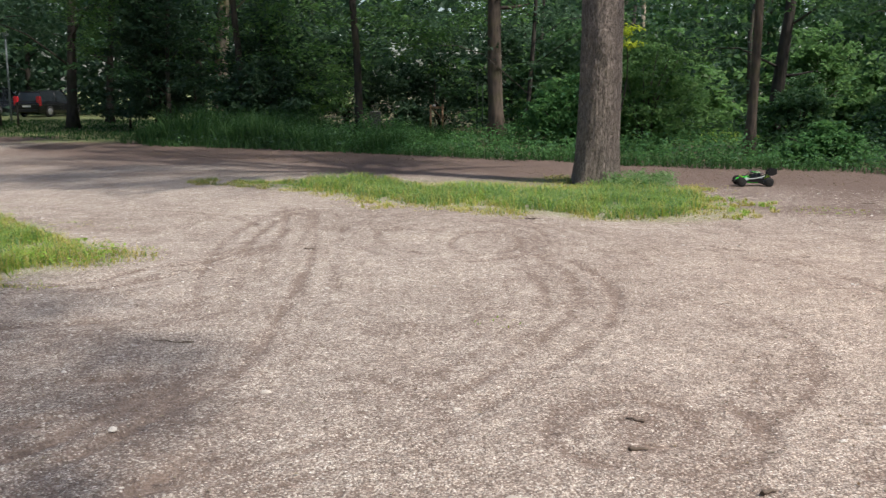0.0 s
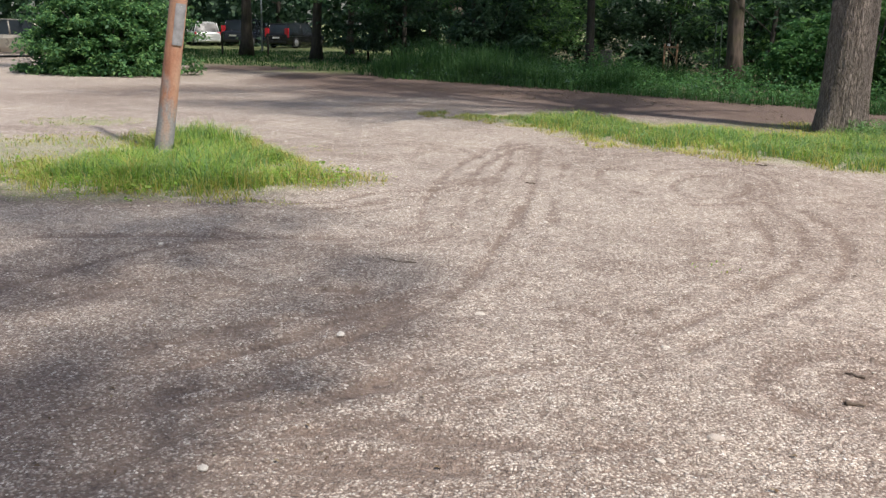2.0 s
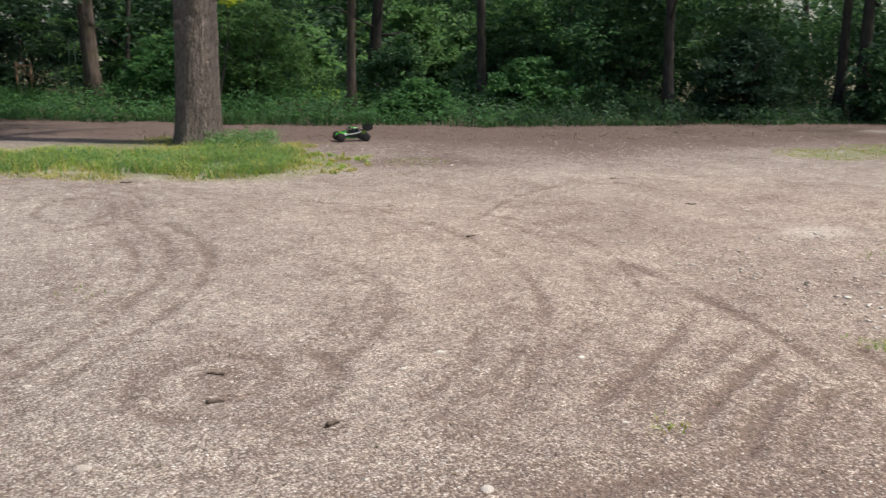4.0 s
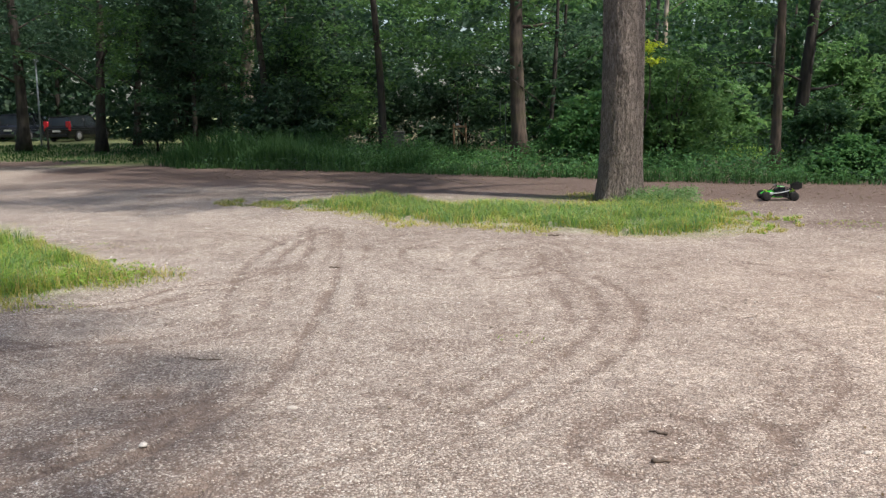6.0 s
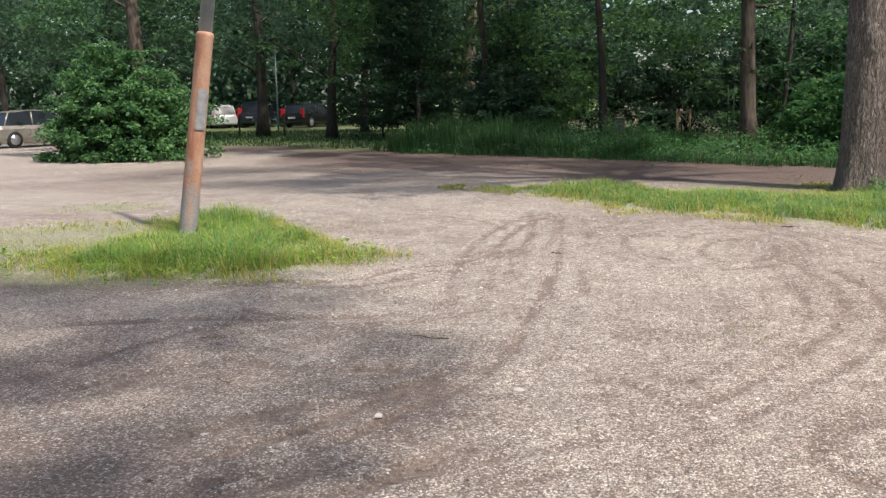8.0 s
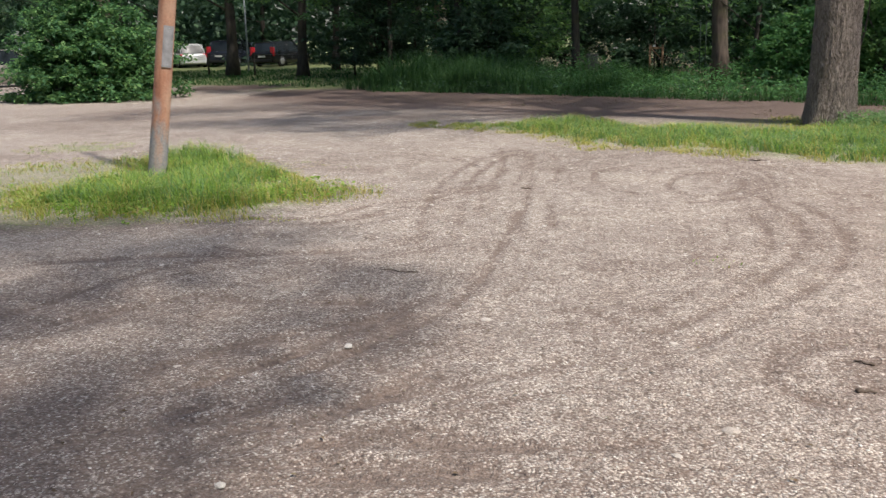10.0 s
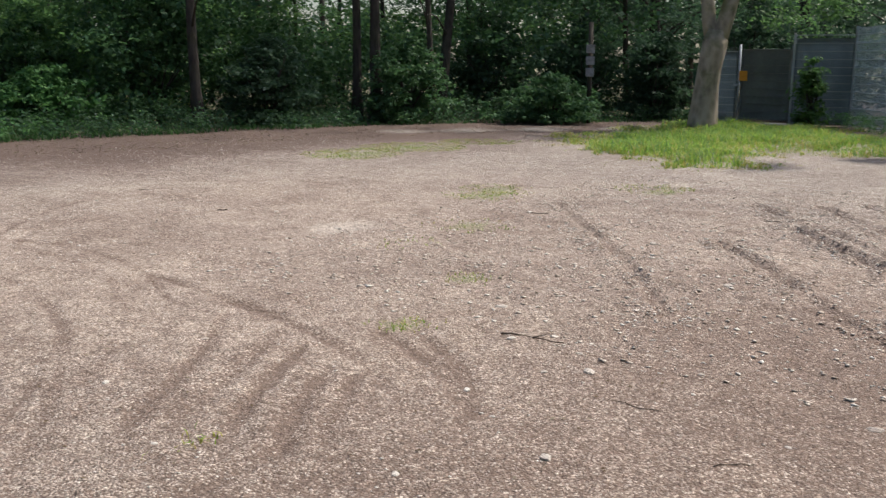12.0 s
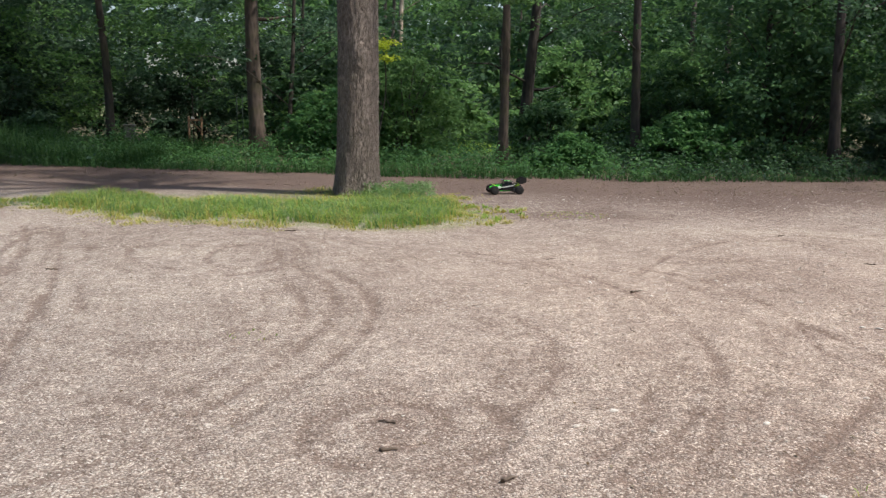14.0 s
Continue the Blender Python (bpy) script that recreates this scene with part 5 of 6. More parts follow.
    stuff("car_park_hedge", quads("car_park_hedge", leaves(pos, 0.44, 0.4, 0.3, 0.7), [LEAF_DARK]), "dark hedge behind the parked cars", "foliage")
    # the wood goes on beyond what can be seen through it, and all round the yard
    n = 2600
    b = RNG.uniform(0, 2 * math.pi, n)
    d = RNG.uniform(70, 110, n)
    behind = (np.cos(b) < -0.1)
    d = np.where(behind, RNG.uniform(24, 40, n), d)
    c = np.stack([np.sin(b) * d, np.cos(b) * d, RNG.uniform(0, 1, n) ** 0.8 * 13], 1)
    c = c[~((np.abs(np.degrees(b) - 47) < 7) & (c[:, 2] > 5.0))]
    pos = puffs(c, RNG.uniform(2.0, 4.2, len(c)), 18, 0.75)
    pos[:, 2] = np.maximum(pos[:, 2], 0.1)
    stuff("wood_all_round", quads("wood_all_round", leaves(pos, 1.3, 0.3, 0.3, 0.8), [LEAF_DARK]), "dark wood closing the view all round", "foliage")


build_far_woods()


# ---- grass patches ----
def scatter(poly, n, soft=0.0):
    xs, ys = [p[0] for p in poly], [p[1] for p in poly]
    x, y = RNG.uniform(min(xs) - soft, max(xs) + soft, n), RNG.uniform(min(ys) - soft, max(ys) + soft, n)
    d = edge_of(poly, x, y)
    return x, y, d


def grass_patch(name, poly, n, tall, label, dry, core, wide, soft=0.6, lush=0.85, blade=0.003):
    """Grass, lush along its core line and thinning to sparse yellow wisps at the edge."""
    x, y, d = scatter(poly, n, soft)
    mid, fine = fbm(x * 1.3, y * 1.3, 0, 3, 91), fbm(x * 4.5, y * 4.5, 0, 3, 92)
    c = np.clip(1.45 - reach(core, x, y) / wide + (mid - 0.5) * 1.5, 0, 1)
    edge = d + (mid - 0.5) * soft * 2.6 + (fine - 0.5) * soft * 1.2
    thick = (0.14 + 0.86 * c ** 1.3) * np.clip(0.25 + (fine - 0.36) * 4.5, 0.06, 1)
    wisps = 0.22 * np.exp(np.minimum(edge, 0) / 0.32) * np.clip((fine - 0.44) * 7, 0, 1)
    keep = RNG.uniform(0, 1, n) < np.where(edge > -0.05, thick, wisps)
    x, y, c, mid, fine, edge = (v[keep] for v in (x, y, c, mid, fine, edge))
    h = tall * (0.22 + 0.78 * c) * np.clip(0.25 + edge / 0.9, 0.2, 1) * (0.35 + 0.75 * mid + 0.55 * fine)
    h *= 1 - 0.7 * np.exp(-((x + 5.45) ** 2 + (y - 9.9) ** 2) / 0.16)
    pos = np.stack([x, y, height(x, y) - 0.01], 1)
    v = blades(pos, h, 1.0, blade)
    u = RNG.uniform(0, 1, len(x))
    kind = np.where(u < dry * np.clip(1.05 - c + 0.8 * np.exp(-np.maximum(edge, 0) / 0.35) + (fine - 0.5) * 1.2, 0.06, 1), 1, np.where(RNG.uniform(0, 1, len(x)) < np.clip(c * 1.3 - 0.55 + (mid - 0.5) * 2, 0, lush), 2, 0))
    stuff(name, quads(name, v, [GRASS_GREEN, GRASS_DRY, GRASS_COOL], which=np.concatenate([kind, kind])), label, "grass")


grass_patch("oak_grass", OAK_PATCH, 100000, 0.17, "uneven strip of green and yellowing grass round the oak", 0.95, [(-3.0, 16.2), (-1.2, 15.4), (0.8, 14.2), (2.4, 13.3), (3.3, 13.3), (3.4, 14.6), (3.6, 15.6)], 1.5, 0.6, 0.6, 0.0042)
grass_patch("pole_grass", POLE_PATCH, 118000, 0.27, "bright green tuft of grass round the rusty pole", 0.7, [(-5.3, 8.7), (-5.2, 9.8), (-5.2, 10.8), (-4.5, 10.0), (-4.4, 8.9)], 1.05, 0.6, 0.4, 0.0036)
grass_patch("fence_grass", FENCE_PATCH, 110000, 0.19, "bright sunlit grass along the fence", 0.6, [(14.4, 6.8), (16.5, 7.6), (19.5, 8.2), (22.4, 8.6), (22.0, 7.6), (20.2, 4.3), (18.6, 3.0), (17.1, 1.7)], 2.0, 0.8, 0.3, 0.007)


def weeds():
    """Broad-leaved weeds in the patches and low green tufts in the gravel."""
    c = []
    for px, py, r, n in ((3.5, 15.8, 0.6, 300), (-4.6, 8.3, 0.9, 50), (-3.5, 9.1, 0.6, 40), (-6.5, 8.2, 0.9, 40), (24.6, 6.9, 0.8, 160), (23.6, 5.9, 0.7, 150), (22.6, 5.2, 0.7, 170), (21.6, 4.5, 0.7, 170), (20.7, 3.9, 0.7, 170), (19.6, 3.1, 0.7, 160), (18.4, 2.2, 0.8, 170), (17.2, 1.4, 0.8, 150)):
        a, q = RNG.uniform(0, 6.283, n), np.sqrt(RNG.uniform(0, 1, n)) * r
        c.append(np.stack([px + np.cos(a) * q, py + np.sin(a) * q, RNG.uniform(0.02, 0.12, n) * (1.9 if n > 200 else 3.4 if n > 85 else 1.0)], 1))
    pos = puffs(np.concatenate(c), 0.08, 8, 0.6)
    pos[:, 2] = np.maximum(pos[:, 2], 0.02)
    stuff("weeds", quads("weeds", leaves(pos, 0.042, 0.6, 0.1, 0.6), [GRASS_COOL, GRASS_GREEN, LEAF_NETTLE], which=np.where(pos[:, 0] > 15, 2, (pos[:, 1] < 15.0).astype(int))), "broad-leaved green weeds in the grass", "weeds")
    # pale rosettes at the tip of the oak's grass
    n = 70
    a, q = RNG.uniform(0, 6.283, n), np.sqrt(RNG.uniform(0, 1, n))
    c = np.stack([3.95 + np.cos(a) * q * 0.95, 13.1 + np.sin(a) * q * 1.25, 0 * a], 1)
    c = np.repeat(c, 11, 0) + RNG.normal(0, 0.03, (n * 11, 3)) * [1, 1, 0]
    c[:, 2] = height(c[:, 0], c[:, 1]) - 0.005
    stuff("rosettes", quads("rosettes", blades(c, 0.07, 1.1, 0.007), [GRASS_DRY, GRASS_GREEN], which=np.tile(np.repeat(RNG.integers(0, 9, n) // 5, 11), 2)), "pale yellow-green rosettes of weeds on bare soil", "weeds")
    g = []
    for px, py, r, n in ((2.59, 3.3, 0.06, 26), (9.3, 6.7, 0.5, 260), (9.9, 6.9, 0.5, 240), (4.45, 3.8, 0.16, 60), (5.7, 4.25, 0.2, 60), (12, 11.4, 0.9, 1500), (13.6, 11.4, 1.0, 1800), (15.4, 11.2, 0.8, 900), (7.6, 5.6, 0.4, 70), (-8.7, 13.3, 0.9, 500),
                         (11.2, 5.4, 0.5, 260), (5.3, 12.6, 0.5, 160), (-3.0, 9.5, 0.4, 160), (6.5, 5.5, 0.3, 40), (8.29, 0.59, 0.5, 260), (0.4, 6.6, 0.2, 14)):
        a, q = RNG.uniform(0, 6.283, n), np.sqrt(RNG.uniform(0, 1, n)) * r
        g.append(np.stack([px + np.cos(a) * q, py + np.sin(a) * q, 0 * a], 1))
    g = np.concatenate(g)
    g[:, 2] = height(g[:, 0], g[:, 1]) - 0.005
    stuff("tufts", quads("tufts", blades(np.concatenate([g[::2], g[::2] + RNG.normal(0, 0.07, g[::2].shape) * [1, 1, 0]]), 0.034, 0.9, 0.0035), [GRASS_DRY, GRASS_GREEN], which=(RNG.uniform(0, 1, 4 * len(g[::2])) < 0.6).astype(int)), "low sparse tufts of grass in the gravel", "grass")


weeds()


# ---- rusty pole ----
def build_pole():
    root = thing("lamp_post", "leaning rusty steel lamp post with grey upper tube in grass", "lamp post", (-5.66, 10.30, 0))
    lean = Vector((0.295, 0.17, 2.36))
    d = lean.normalized()
    bm = bmesh.new()
    L = lean.length
    prof = [(0.110, -0.1), (0.109, 0.0), (0.104, 0.6), (0.101, 1.4), (0.098, L - 0.06), (0.102, L - 0.04), (0.102, L - 0.012), (0.092, L + 0.012), (0.074, L + 0.022)]
    lathe(bm, prof, 32, "z")
    m = Vector((0, 0, 1)).rotation_difference(d).to_matrix().to_4x4()
    lower = part("lower_tube", bm, RUST, root, "rust-brown flaking steel tube")
    lower.matrix_basis = m
    bm = bmesh.new()
    lathe(bm, [(0.078, L), (0.076, L + 1.6), (0.062, L + 3.4), (0.05, L + 3.45)], 24, "z")
    up = part("upper_tube", bm, GALV, root, "grey galvanised upper tube")
    up.matrix_basis = m
    # service plate on the side towards the yard
    bm = bmesh.new()
    n, w = 9, 0.075
    face = math.atan2(-10.3, 5.7) + 0.32
    def pt(a, z, r):
        return (math.cos(face + a) * r, math.sin(face + a) * r, z)
    ring_a = []
    for z0, z1, r0, r1 in ((1.28, 1.75, 0.107, 0.114),):
        outer = [[bm.verts.new(pt(-0.55 + 1.1 * k / n, z, r1)) for k in range(n + 1)] for z in (z0, z1)]
        inner = [[bm.verts.new(pt(-0.55 + 1.1 * k / n, z, 0.094)) for k in range(n + 1)] for z in (z0, z1)]
        for k in range(n):
            bm.faces.new((outer[0][k], outer[0][k + 1], outer[1][k + 1], outer[1][k]))
            bm.faces.new((inner[0][k], outer[0][k], outer[0][k + 1], inner[0][k + 1]))
            bm.faces.new((outer[1][k], inner[1][k], inner[1][k + 1], outer[1][k + 1]))
        for k in (0, n):
            bm.faces.new((outer[0][k], outer[1][k], inner[1][k], inner[0][k]))
    bmesh.ops.recalc_face_normals(bm, faces=bm.faces)
    plate = part("service_plate", bm, PLATE, root, "scratched grey metal plate")
    plate.matrix_basis = m
    for z in (1.31, 1.72):
        bm = bmesh.new()
        lathe(bm, [(0.008, 0.112), (0.008, 0.118), (0.004, 0.120)], 8, "x", Matrix.Rotation(face, 4, "Z") @ Matrix.Translation((0, 0, z)))
        part("screw", bm, GALV, root).matrix_basis = m


build_pole()


# ---- small radio-controlled buggy ----
def build_buggy(at, turn):
    root = thing("toy_buggy", "black and bright green radio-controlled off-road buggy on the gravel", "toy car", at, turn)
    root.matrix_basis = root.matrix_basis @ Matrix.Scale(1.08, 4)
    R, WB, TW = 0.072, 0.41, 0.35                 # wheel radius, wheelbase, track
    bm = bmesh.new()                              # chassis tray with raised sides
    loft(bm, [[(x, w, z), (x, -w, z), (x, -w * 0.8, z + 0.035), (x, w * 0.8, z + 0.035)] for x, w, z in
              ((-0.24, 0.05, 0.075), (-0.16, 0.085, 0.05), (0.0, 0.095, 0.045), (0.12, 0.085, 0.047), (0.24, 0.04, 0.07))])
    part("chassis", bm, BLACK, root)
    for s in (-1, 1):                             # lower side pods
        bm = bmesh.new()
        loft(bm, [[(x, s * a, 0.055), (x, s * b, 0.062), (x, s * b, z), (x, s * a, z + 0.012)] for x, a, b, z in
                  ((-0.14, 0.06, 0.085, 0.12), (-0.05, 0.07, 0.115, 0.125), (0.05, 0.07, 0.118, 0.115), (0.13, 0.06, 0.09, 0.10))])
        part("side_panel", bm, BLACK, root, "black printed side panel")
    for s in (-1, 1):
        bm = bmesh.new()
        loft(bm, [[(x, s * 0.108, z - 0.006), (x, s * 0.122, z - 0.006), (x, s * 0.122, z + 0.006), (x, s * 0.108, z + 0.006)] for x, z in ((-0.15, 0.158), (-0.08, 0.138), (0.0, 0.120), (0.09, 0.112))])
        part("side_stripe", bm, RC_WHITE, root, "white stripe along the side")
    for s in (-1, 1):
        bm = bmesh.new()
        box(bm, (-0.06, s * 0.100 - 0.012, 0.052), (0.10, s * 0.100 + 0.012, 0.07), 0.004)
        part("sill", bm, RC_GREEN, root, "green sill")
    bm = bmesh.new()                              # bonnet
    loft(bm, [[(x, w, z - 0.03), (x, w * 0.85, z), (x, 0, z + 0.012), (x, -w * 0.85, z), (x, -w, z - 0.03)] for x, w, z in
              ((0.07, 0.088, 0.150), (0.13, 0.080, 0.146), (0.20, 0.066, 0.132), (0.255, 0.045, 0.108))])
    hood = part("bonnet", bm, RC_GREEN, root, "bright green bonnet")
    for s in (-1, 0, 1):
        bm = bmesh.new()
        loft(bm, [[(x, s * 0.034 + w, z), (x, s * 0.034 - w, z), (x, s * 0.034 - w, z + 0.006), (x, s * 0.034 + w, z + 0.006)] for x, w, z in ((0.10, 0.010, 0.156), (0.16, 0.009, 0.149), (0.22, 0.003, 0.134))])
        part("bonnet_stripe", bm, BLACK, hood, "black stripe")
    for s in (-1, 1):
        bm = bmesh.new()
        loft(bm, [[(x, s * 0.06, z), (x, s * 0.112, z - 0.01), (x, s * 0.112, z - 0.045), (x, s * 0.06, z - 0.05)] for x, z in ((0.09, 0.140), (0.13, 0.132))])
        part("front_panel", bm, RC_WHITE, root, "white front quarter panel")
    bm = bmesh.new()                              # roof
    loft(bm, [[(x, w, z), (x, w * 0.9, z + 0.008), (x, -w * 0.9, z + 0.008), (x, -w, z)] for x, w, z in ((-0.095, 0.062, 0.206), (-0.03, 0.070, 0.214), (0.03, 0.066, 0.210))])
    roof = part("roof", bm, RC_GREEN, root, "green roof panel")
    for s in (-0.5, 0.5):
        bm = bmesh.new()
        box(bm, (-0.085, s * 0.06 - 0.012, 0.217), (0.0, s * 0.06 + 0.012, 0.2255), 0.002)
        part("roof_stripe", bm, BLACK, roof)
    bm = bmesh.new()                              # cabin inside
    loft(bm, [[(x, w, 0.10), (x, -w, 0.10), (x, -w * 0.8, z), (x, w * 0.8, z)] for x, w, z in ((-0.10, 0.075, 0.19), (-0.02, 0.08, 0.195), (0.06, 0.075, 0.155), (0.09, 0.07, 0.14))])
    part("cabin", bm, CAR_GLASS, root, "dark cabin")
    bm = bmesh.new()                              # roll cage
    for s in (-1, 1):
        for line in ([(0.10, s * 0.085, 0.145), (0.035, s * 0.072, 0.212), (-0.10, s * 0.066, 0.208), (-0.20, s * 0.055, 0.170)],
                     [(-0.02, s * 0.085, 0.135), (-0.035, s * 0.073, 0.214)], [(-0.15, s * 0.082, 0.135), (-0.10, s * 0.068, 0.208)],
                     [(0.10, s * 0.085, 0.145), (-0.02, s * 0.095, 0.135), (-0.15, s * 0.085, 0.150), (-0.21, s * 0.055, 0.170)],
                     [(0.055, s * 0.078, 0.150), (0.0, s * 0.074, 0.213)]):
            tube(bm, line, 0.0055, 6)
    for x, w, z in ((0.035, 0.072, 0.212), (-0.10, 0.066, 0.208), (-0.20, 0.055, 0.170)):
        tube(bm, [(x, -w, z), (x, w, z)], 0.0055, 6)
    part("roll_cage", bm, BLACK, root)
    bm = bmesh.new()                              # light bar
    box(bm, (0.028, -0.072, 0.216), (0.046, 0.072, 0.242), 0.004)
    bar = part("light_bar", bm, BLACK, root)
    for k in range(5):
        bm = bmesh.new()
        lathe(bm, [(0.011, 0.0), (0.011, 0.006), (0.007, 0.009)], 12, "x", Matrix.Translation((0.046, -0.056 + 0.028 * k, 0.229)))
        part("lamp", bm, RC_METAL, bar)
    bm = bmesh.new()                              # rear wing on two struts
    loft(bm, [[(x, -0.10, z), (x, 0.10, z), (x, 0.10, z + t), (x, -0.10, z + t)] for x, z, t in ((-0.235, 0.205, 0.005), (-0.27, 0.212, 0.010), (-0.305, 0.230, 0.004))])
    wing = part("wing", bm, BLACK, root, "black rear wing")
    for s in (-1, 1):
        bm = bmesh.new()
        loft(bm, [[(x, s * 0.100, a), (x, s * 0.106, a), (x, s * 0.106, b), (x, s * 0.100, b)] for x, a, b in ((-0.205, 0.172, 0.232), (-0.27, 0.165, 0.268), (-0.335, 0.195, 0.275))])
        part("end_plate", bm, BLACK, wing)
        bm = bmesh.new()
        tube(bm, [(-0.19, s * 0.04, 0.15), (-0.26, s * 0.04, 0.213)], 0.007, 6)
        part("strut", bm, BLACK, wing)
    for x, s in ((WB / 2, 1), (WB / 2, -1), (-WB / 2, 1), (-WB / 2, -1)):
        bm = bmesh.new()                          # chunky tyre with tread blocks
        w = 0.036 if x > 0 else 0.042
        lathe(bm, [(0.040, -w), (R - 0.010, -w), (R - 0.003, -w * 0.7), (R - 0.002, 0), (R - 0.003, w * 0.7), (R - 0.010, w), (0.040, w)], 28, "y")
        for k in range(22):
            for row in (-0.6, 0.0, 0.6):
                a = 2 * math.pi * (k + (0.5 if row == 0 else 0)) / 22
                box(bm, (-0.0055, row * w - 0.008, R - 0.005), (0.0055, row * w + 0.008, R), 0, Matrix.Rotation(a, 4, "Y"))
        tyre_root = part("wheel", bm, TYRE, root, "knobbly black tyre")
        tyre_root.matrix_basis = pose(x, s * TW / 2, R, 0, 0, 12 if x > 0 else 0)
        bm = bmesh.new()
        lathe(bm, [(0.041, s * (w - 0.012)), (0.040, s * (w + 0.001)), (0.034, s * (w - 0.004)), (0.012, s * (w - 0.006)), (0.010, s * (w + 0.004)), (0.004, s * (w + 0.006))], 20, "y")
        part("rim", bm, BLACK, tyre_root, "black rim")
        bm = bmesh.new()
        for k in range(6):
            box(bm, (-0.003, s * (w - 0.005) - 0.003, 0.01), (0.003, s * (w - 0.005) + 0.003, 0.036), 0, Matrix.Rotation(k * math.pi / 3, 4, "Y"))
        part("spoke", bm, RC_METAL, tyre_root)
        bm = bmesh.new()                          # suspension arm and drive shaft
        tube(bm, [(x, s * 0.05, 0.06), (x, s * (TW / 2 - w), 0.062)], 0.010, 8, squash=0.5)
        part("suspension_arm", bm, BLACK, root)
        bm = bmesh.new()                          # spring shock absorber
        p, q = Vector((x - 0.02 * (1 if x > 0 else -1), s * 0.062, 0.155)), Vector((x - 0.01, s * (TW / 2 - w - 0.01), 0.07))
        tube(bm, [p, q], 0.007, 8)
        coil = [p.lerp(q, 0.1 + 0.75 * k / 48) + Vector((math.cos(k * 0.9) * 0.011, 0, math.sin(k * 0.9) * 0.011)) for k in range(49)]
        tube(bm, coil, 0.0025, 5)
        part("shock_absorber", bm, RC_LIME, root, "yellow-green spring shock absorber")
    bm = bmesh.new()
    box(bm, (0.25, -0.05, 0.06), (0.275, 0.05, 0.09), 0.006)
    tube(bm, [(0.24, -0.05, 0.10), (0.275, -0.04, 0.085), (0.275, 0.04, 0.085), (0.24, 0.05, 0.10)], 0.006, 6)
    part("bumper", bm, BLACK, root)
    bm = bmesh.new()
    box(bm, (-0.26, -0.045, 0.06), (-0.225, 0.045, 0.15), 0.008)
    part("rear_gearbox", bm, BLACK, root)
    for s in (-1, 1):
        bm = bmesh.new()
        box(bm, (-0.235, s * 0.05 - 0.008, 0.12), (-0.20, s * 0.05 + 0.008, 0.175), 0.003)
        part("shock_tower", bm, RC_LIME, root, "lime green shock tower")


build_buggy((5.45, 16.0, float(height(5.45, 16.0)[0]) + 0.002), 172)


# ---- parked cars ----
def parked_car(label, at, turn, paint, estate=False, size=(4.3, 1.75, 1.5)):
    L, W, H = size
    root = thing("car", label, "car", at, turn, "parked cars")
    hw = W / 2
    belt = H * 0.60
    bm = bmesh.new()
    secs = []
    for x, lo, hi, w in ((-0.5, 0.42, 0.86, 0.86), (-0.485, 0.26, 0.97, 0.94), (-0.40, 0.2, 1.0, 1.0), (-0.1, 0.19, 1.0, 1.0), (0.18, 0.19, 0.98, 1.0), (0.36, 0.2, 0.90, 0.98), (0.47, 0.25, 0.78, 0.90), (0.5, 0.36, 0.62, 0.80)):
        z0, z1, y = lo, belt * hi, hw * w
        secs.append([(x * L, -y * 0.92, z0), (x * L, y * 0.92, z0), (x * L, y, z0 + 0.2), (x * L, y, z1 - 0.14), (x * L, y * 0.90, z1), (x * L, -y * 0.90, z1), (x * L, -y, z1 - 0.14), (x * L, -y, z0 + 0.2)])
    loft(bm, secs)
    body = part("body", bm, paint, root)
    bm = bmesh.new()
    back = -0.47 if estate else -0.38
    loft(bm, [[(x * L, -hw * w, z0), (x * L, hw * w, z0), (x * L, hw * v, z1), (x * L, -hw * v, z1)] for x, w, v, z0, z1 in
              ((back, 0.86, 0.80, belt - 0.02, belt + 0.02), (back + 0.06, 0.88, 0.72, belt - 0.03, H - 0.07), (-0.1, 0.9, 0.72, belt - 0.03, H), (0.08, 0.9, 0.70, belt - 0.03, H - 0.03), (0.26, 0.86, 0.80, belt - 0.05, belt + 0.01))])
    part("cabin_glass", bm, CAR_GLASS, root, "dark windows")
    bm = bmesh.new()
    loft(bm, [[(x * L, -hw * v, z), (x * L, hw * v, z), (x * L, hw * v * 0.9, z + 0.035), (x * L, -hw * v * 0.9, z + 0.035)] for x, v, z in ((back + 0.05, 0.74, H - 0.10), (-0.1, 0.74, H - 0.012), (0.09, 0.72, H - 0.045))])
    for s in (-1, 1):
        for x0, x1 in ((back + 0.005, back + 0.06), (-0.12, -0.115), (0.255, 0.085)):
            tube(bm, [(x0 * L, s * hw * 0.885, belt), (x1 * L, s * hw * 0.735, H - 0.06)], 0.035, 6)
    part("roof", bm, paint, root)
    for s in (-1, 1):
        bm = bmesh.new()
        z0, z1 = (belt - 0.28, belt + (0.28 if estate else -0.02))
        x = -0.485 * L
        box(bm, (x - 0.03, s * hw * 0.82 - 0.13, z0), (x + 0.12, s * hw * 0.82 + 0.13, z1), 0.03)
        part("tail_lamp", bm, TAIL_RED, root, "red tail lamp")
        bm = bmesh.new()
        box(bm, (0.2 * L, s * (hw + 0.02) - 0.09, belt - 0.04), (0.2 * L + 0.1, s * (hw + 0.02) + 0.09, belt + 0.1), 0.03)
        part("mirror", bm, paint, root)
        for x in (-0.30 * L, 0.31 * L):
            bm = bmesh.new()
            lathe(bm, [(0.2, -0.1), (0.31, -0.1), (0.325, -0.07), (0.325, 0.07), (0.31, 0.1), (0.2, 0.1)], 24, "y")
            wheel = part("wheel", bm, TYRE, root)
            wheel.matrix_basis = pose(x, s * (hw - 0.08), 0.325)
            bm = bmesh.new()
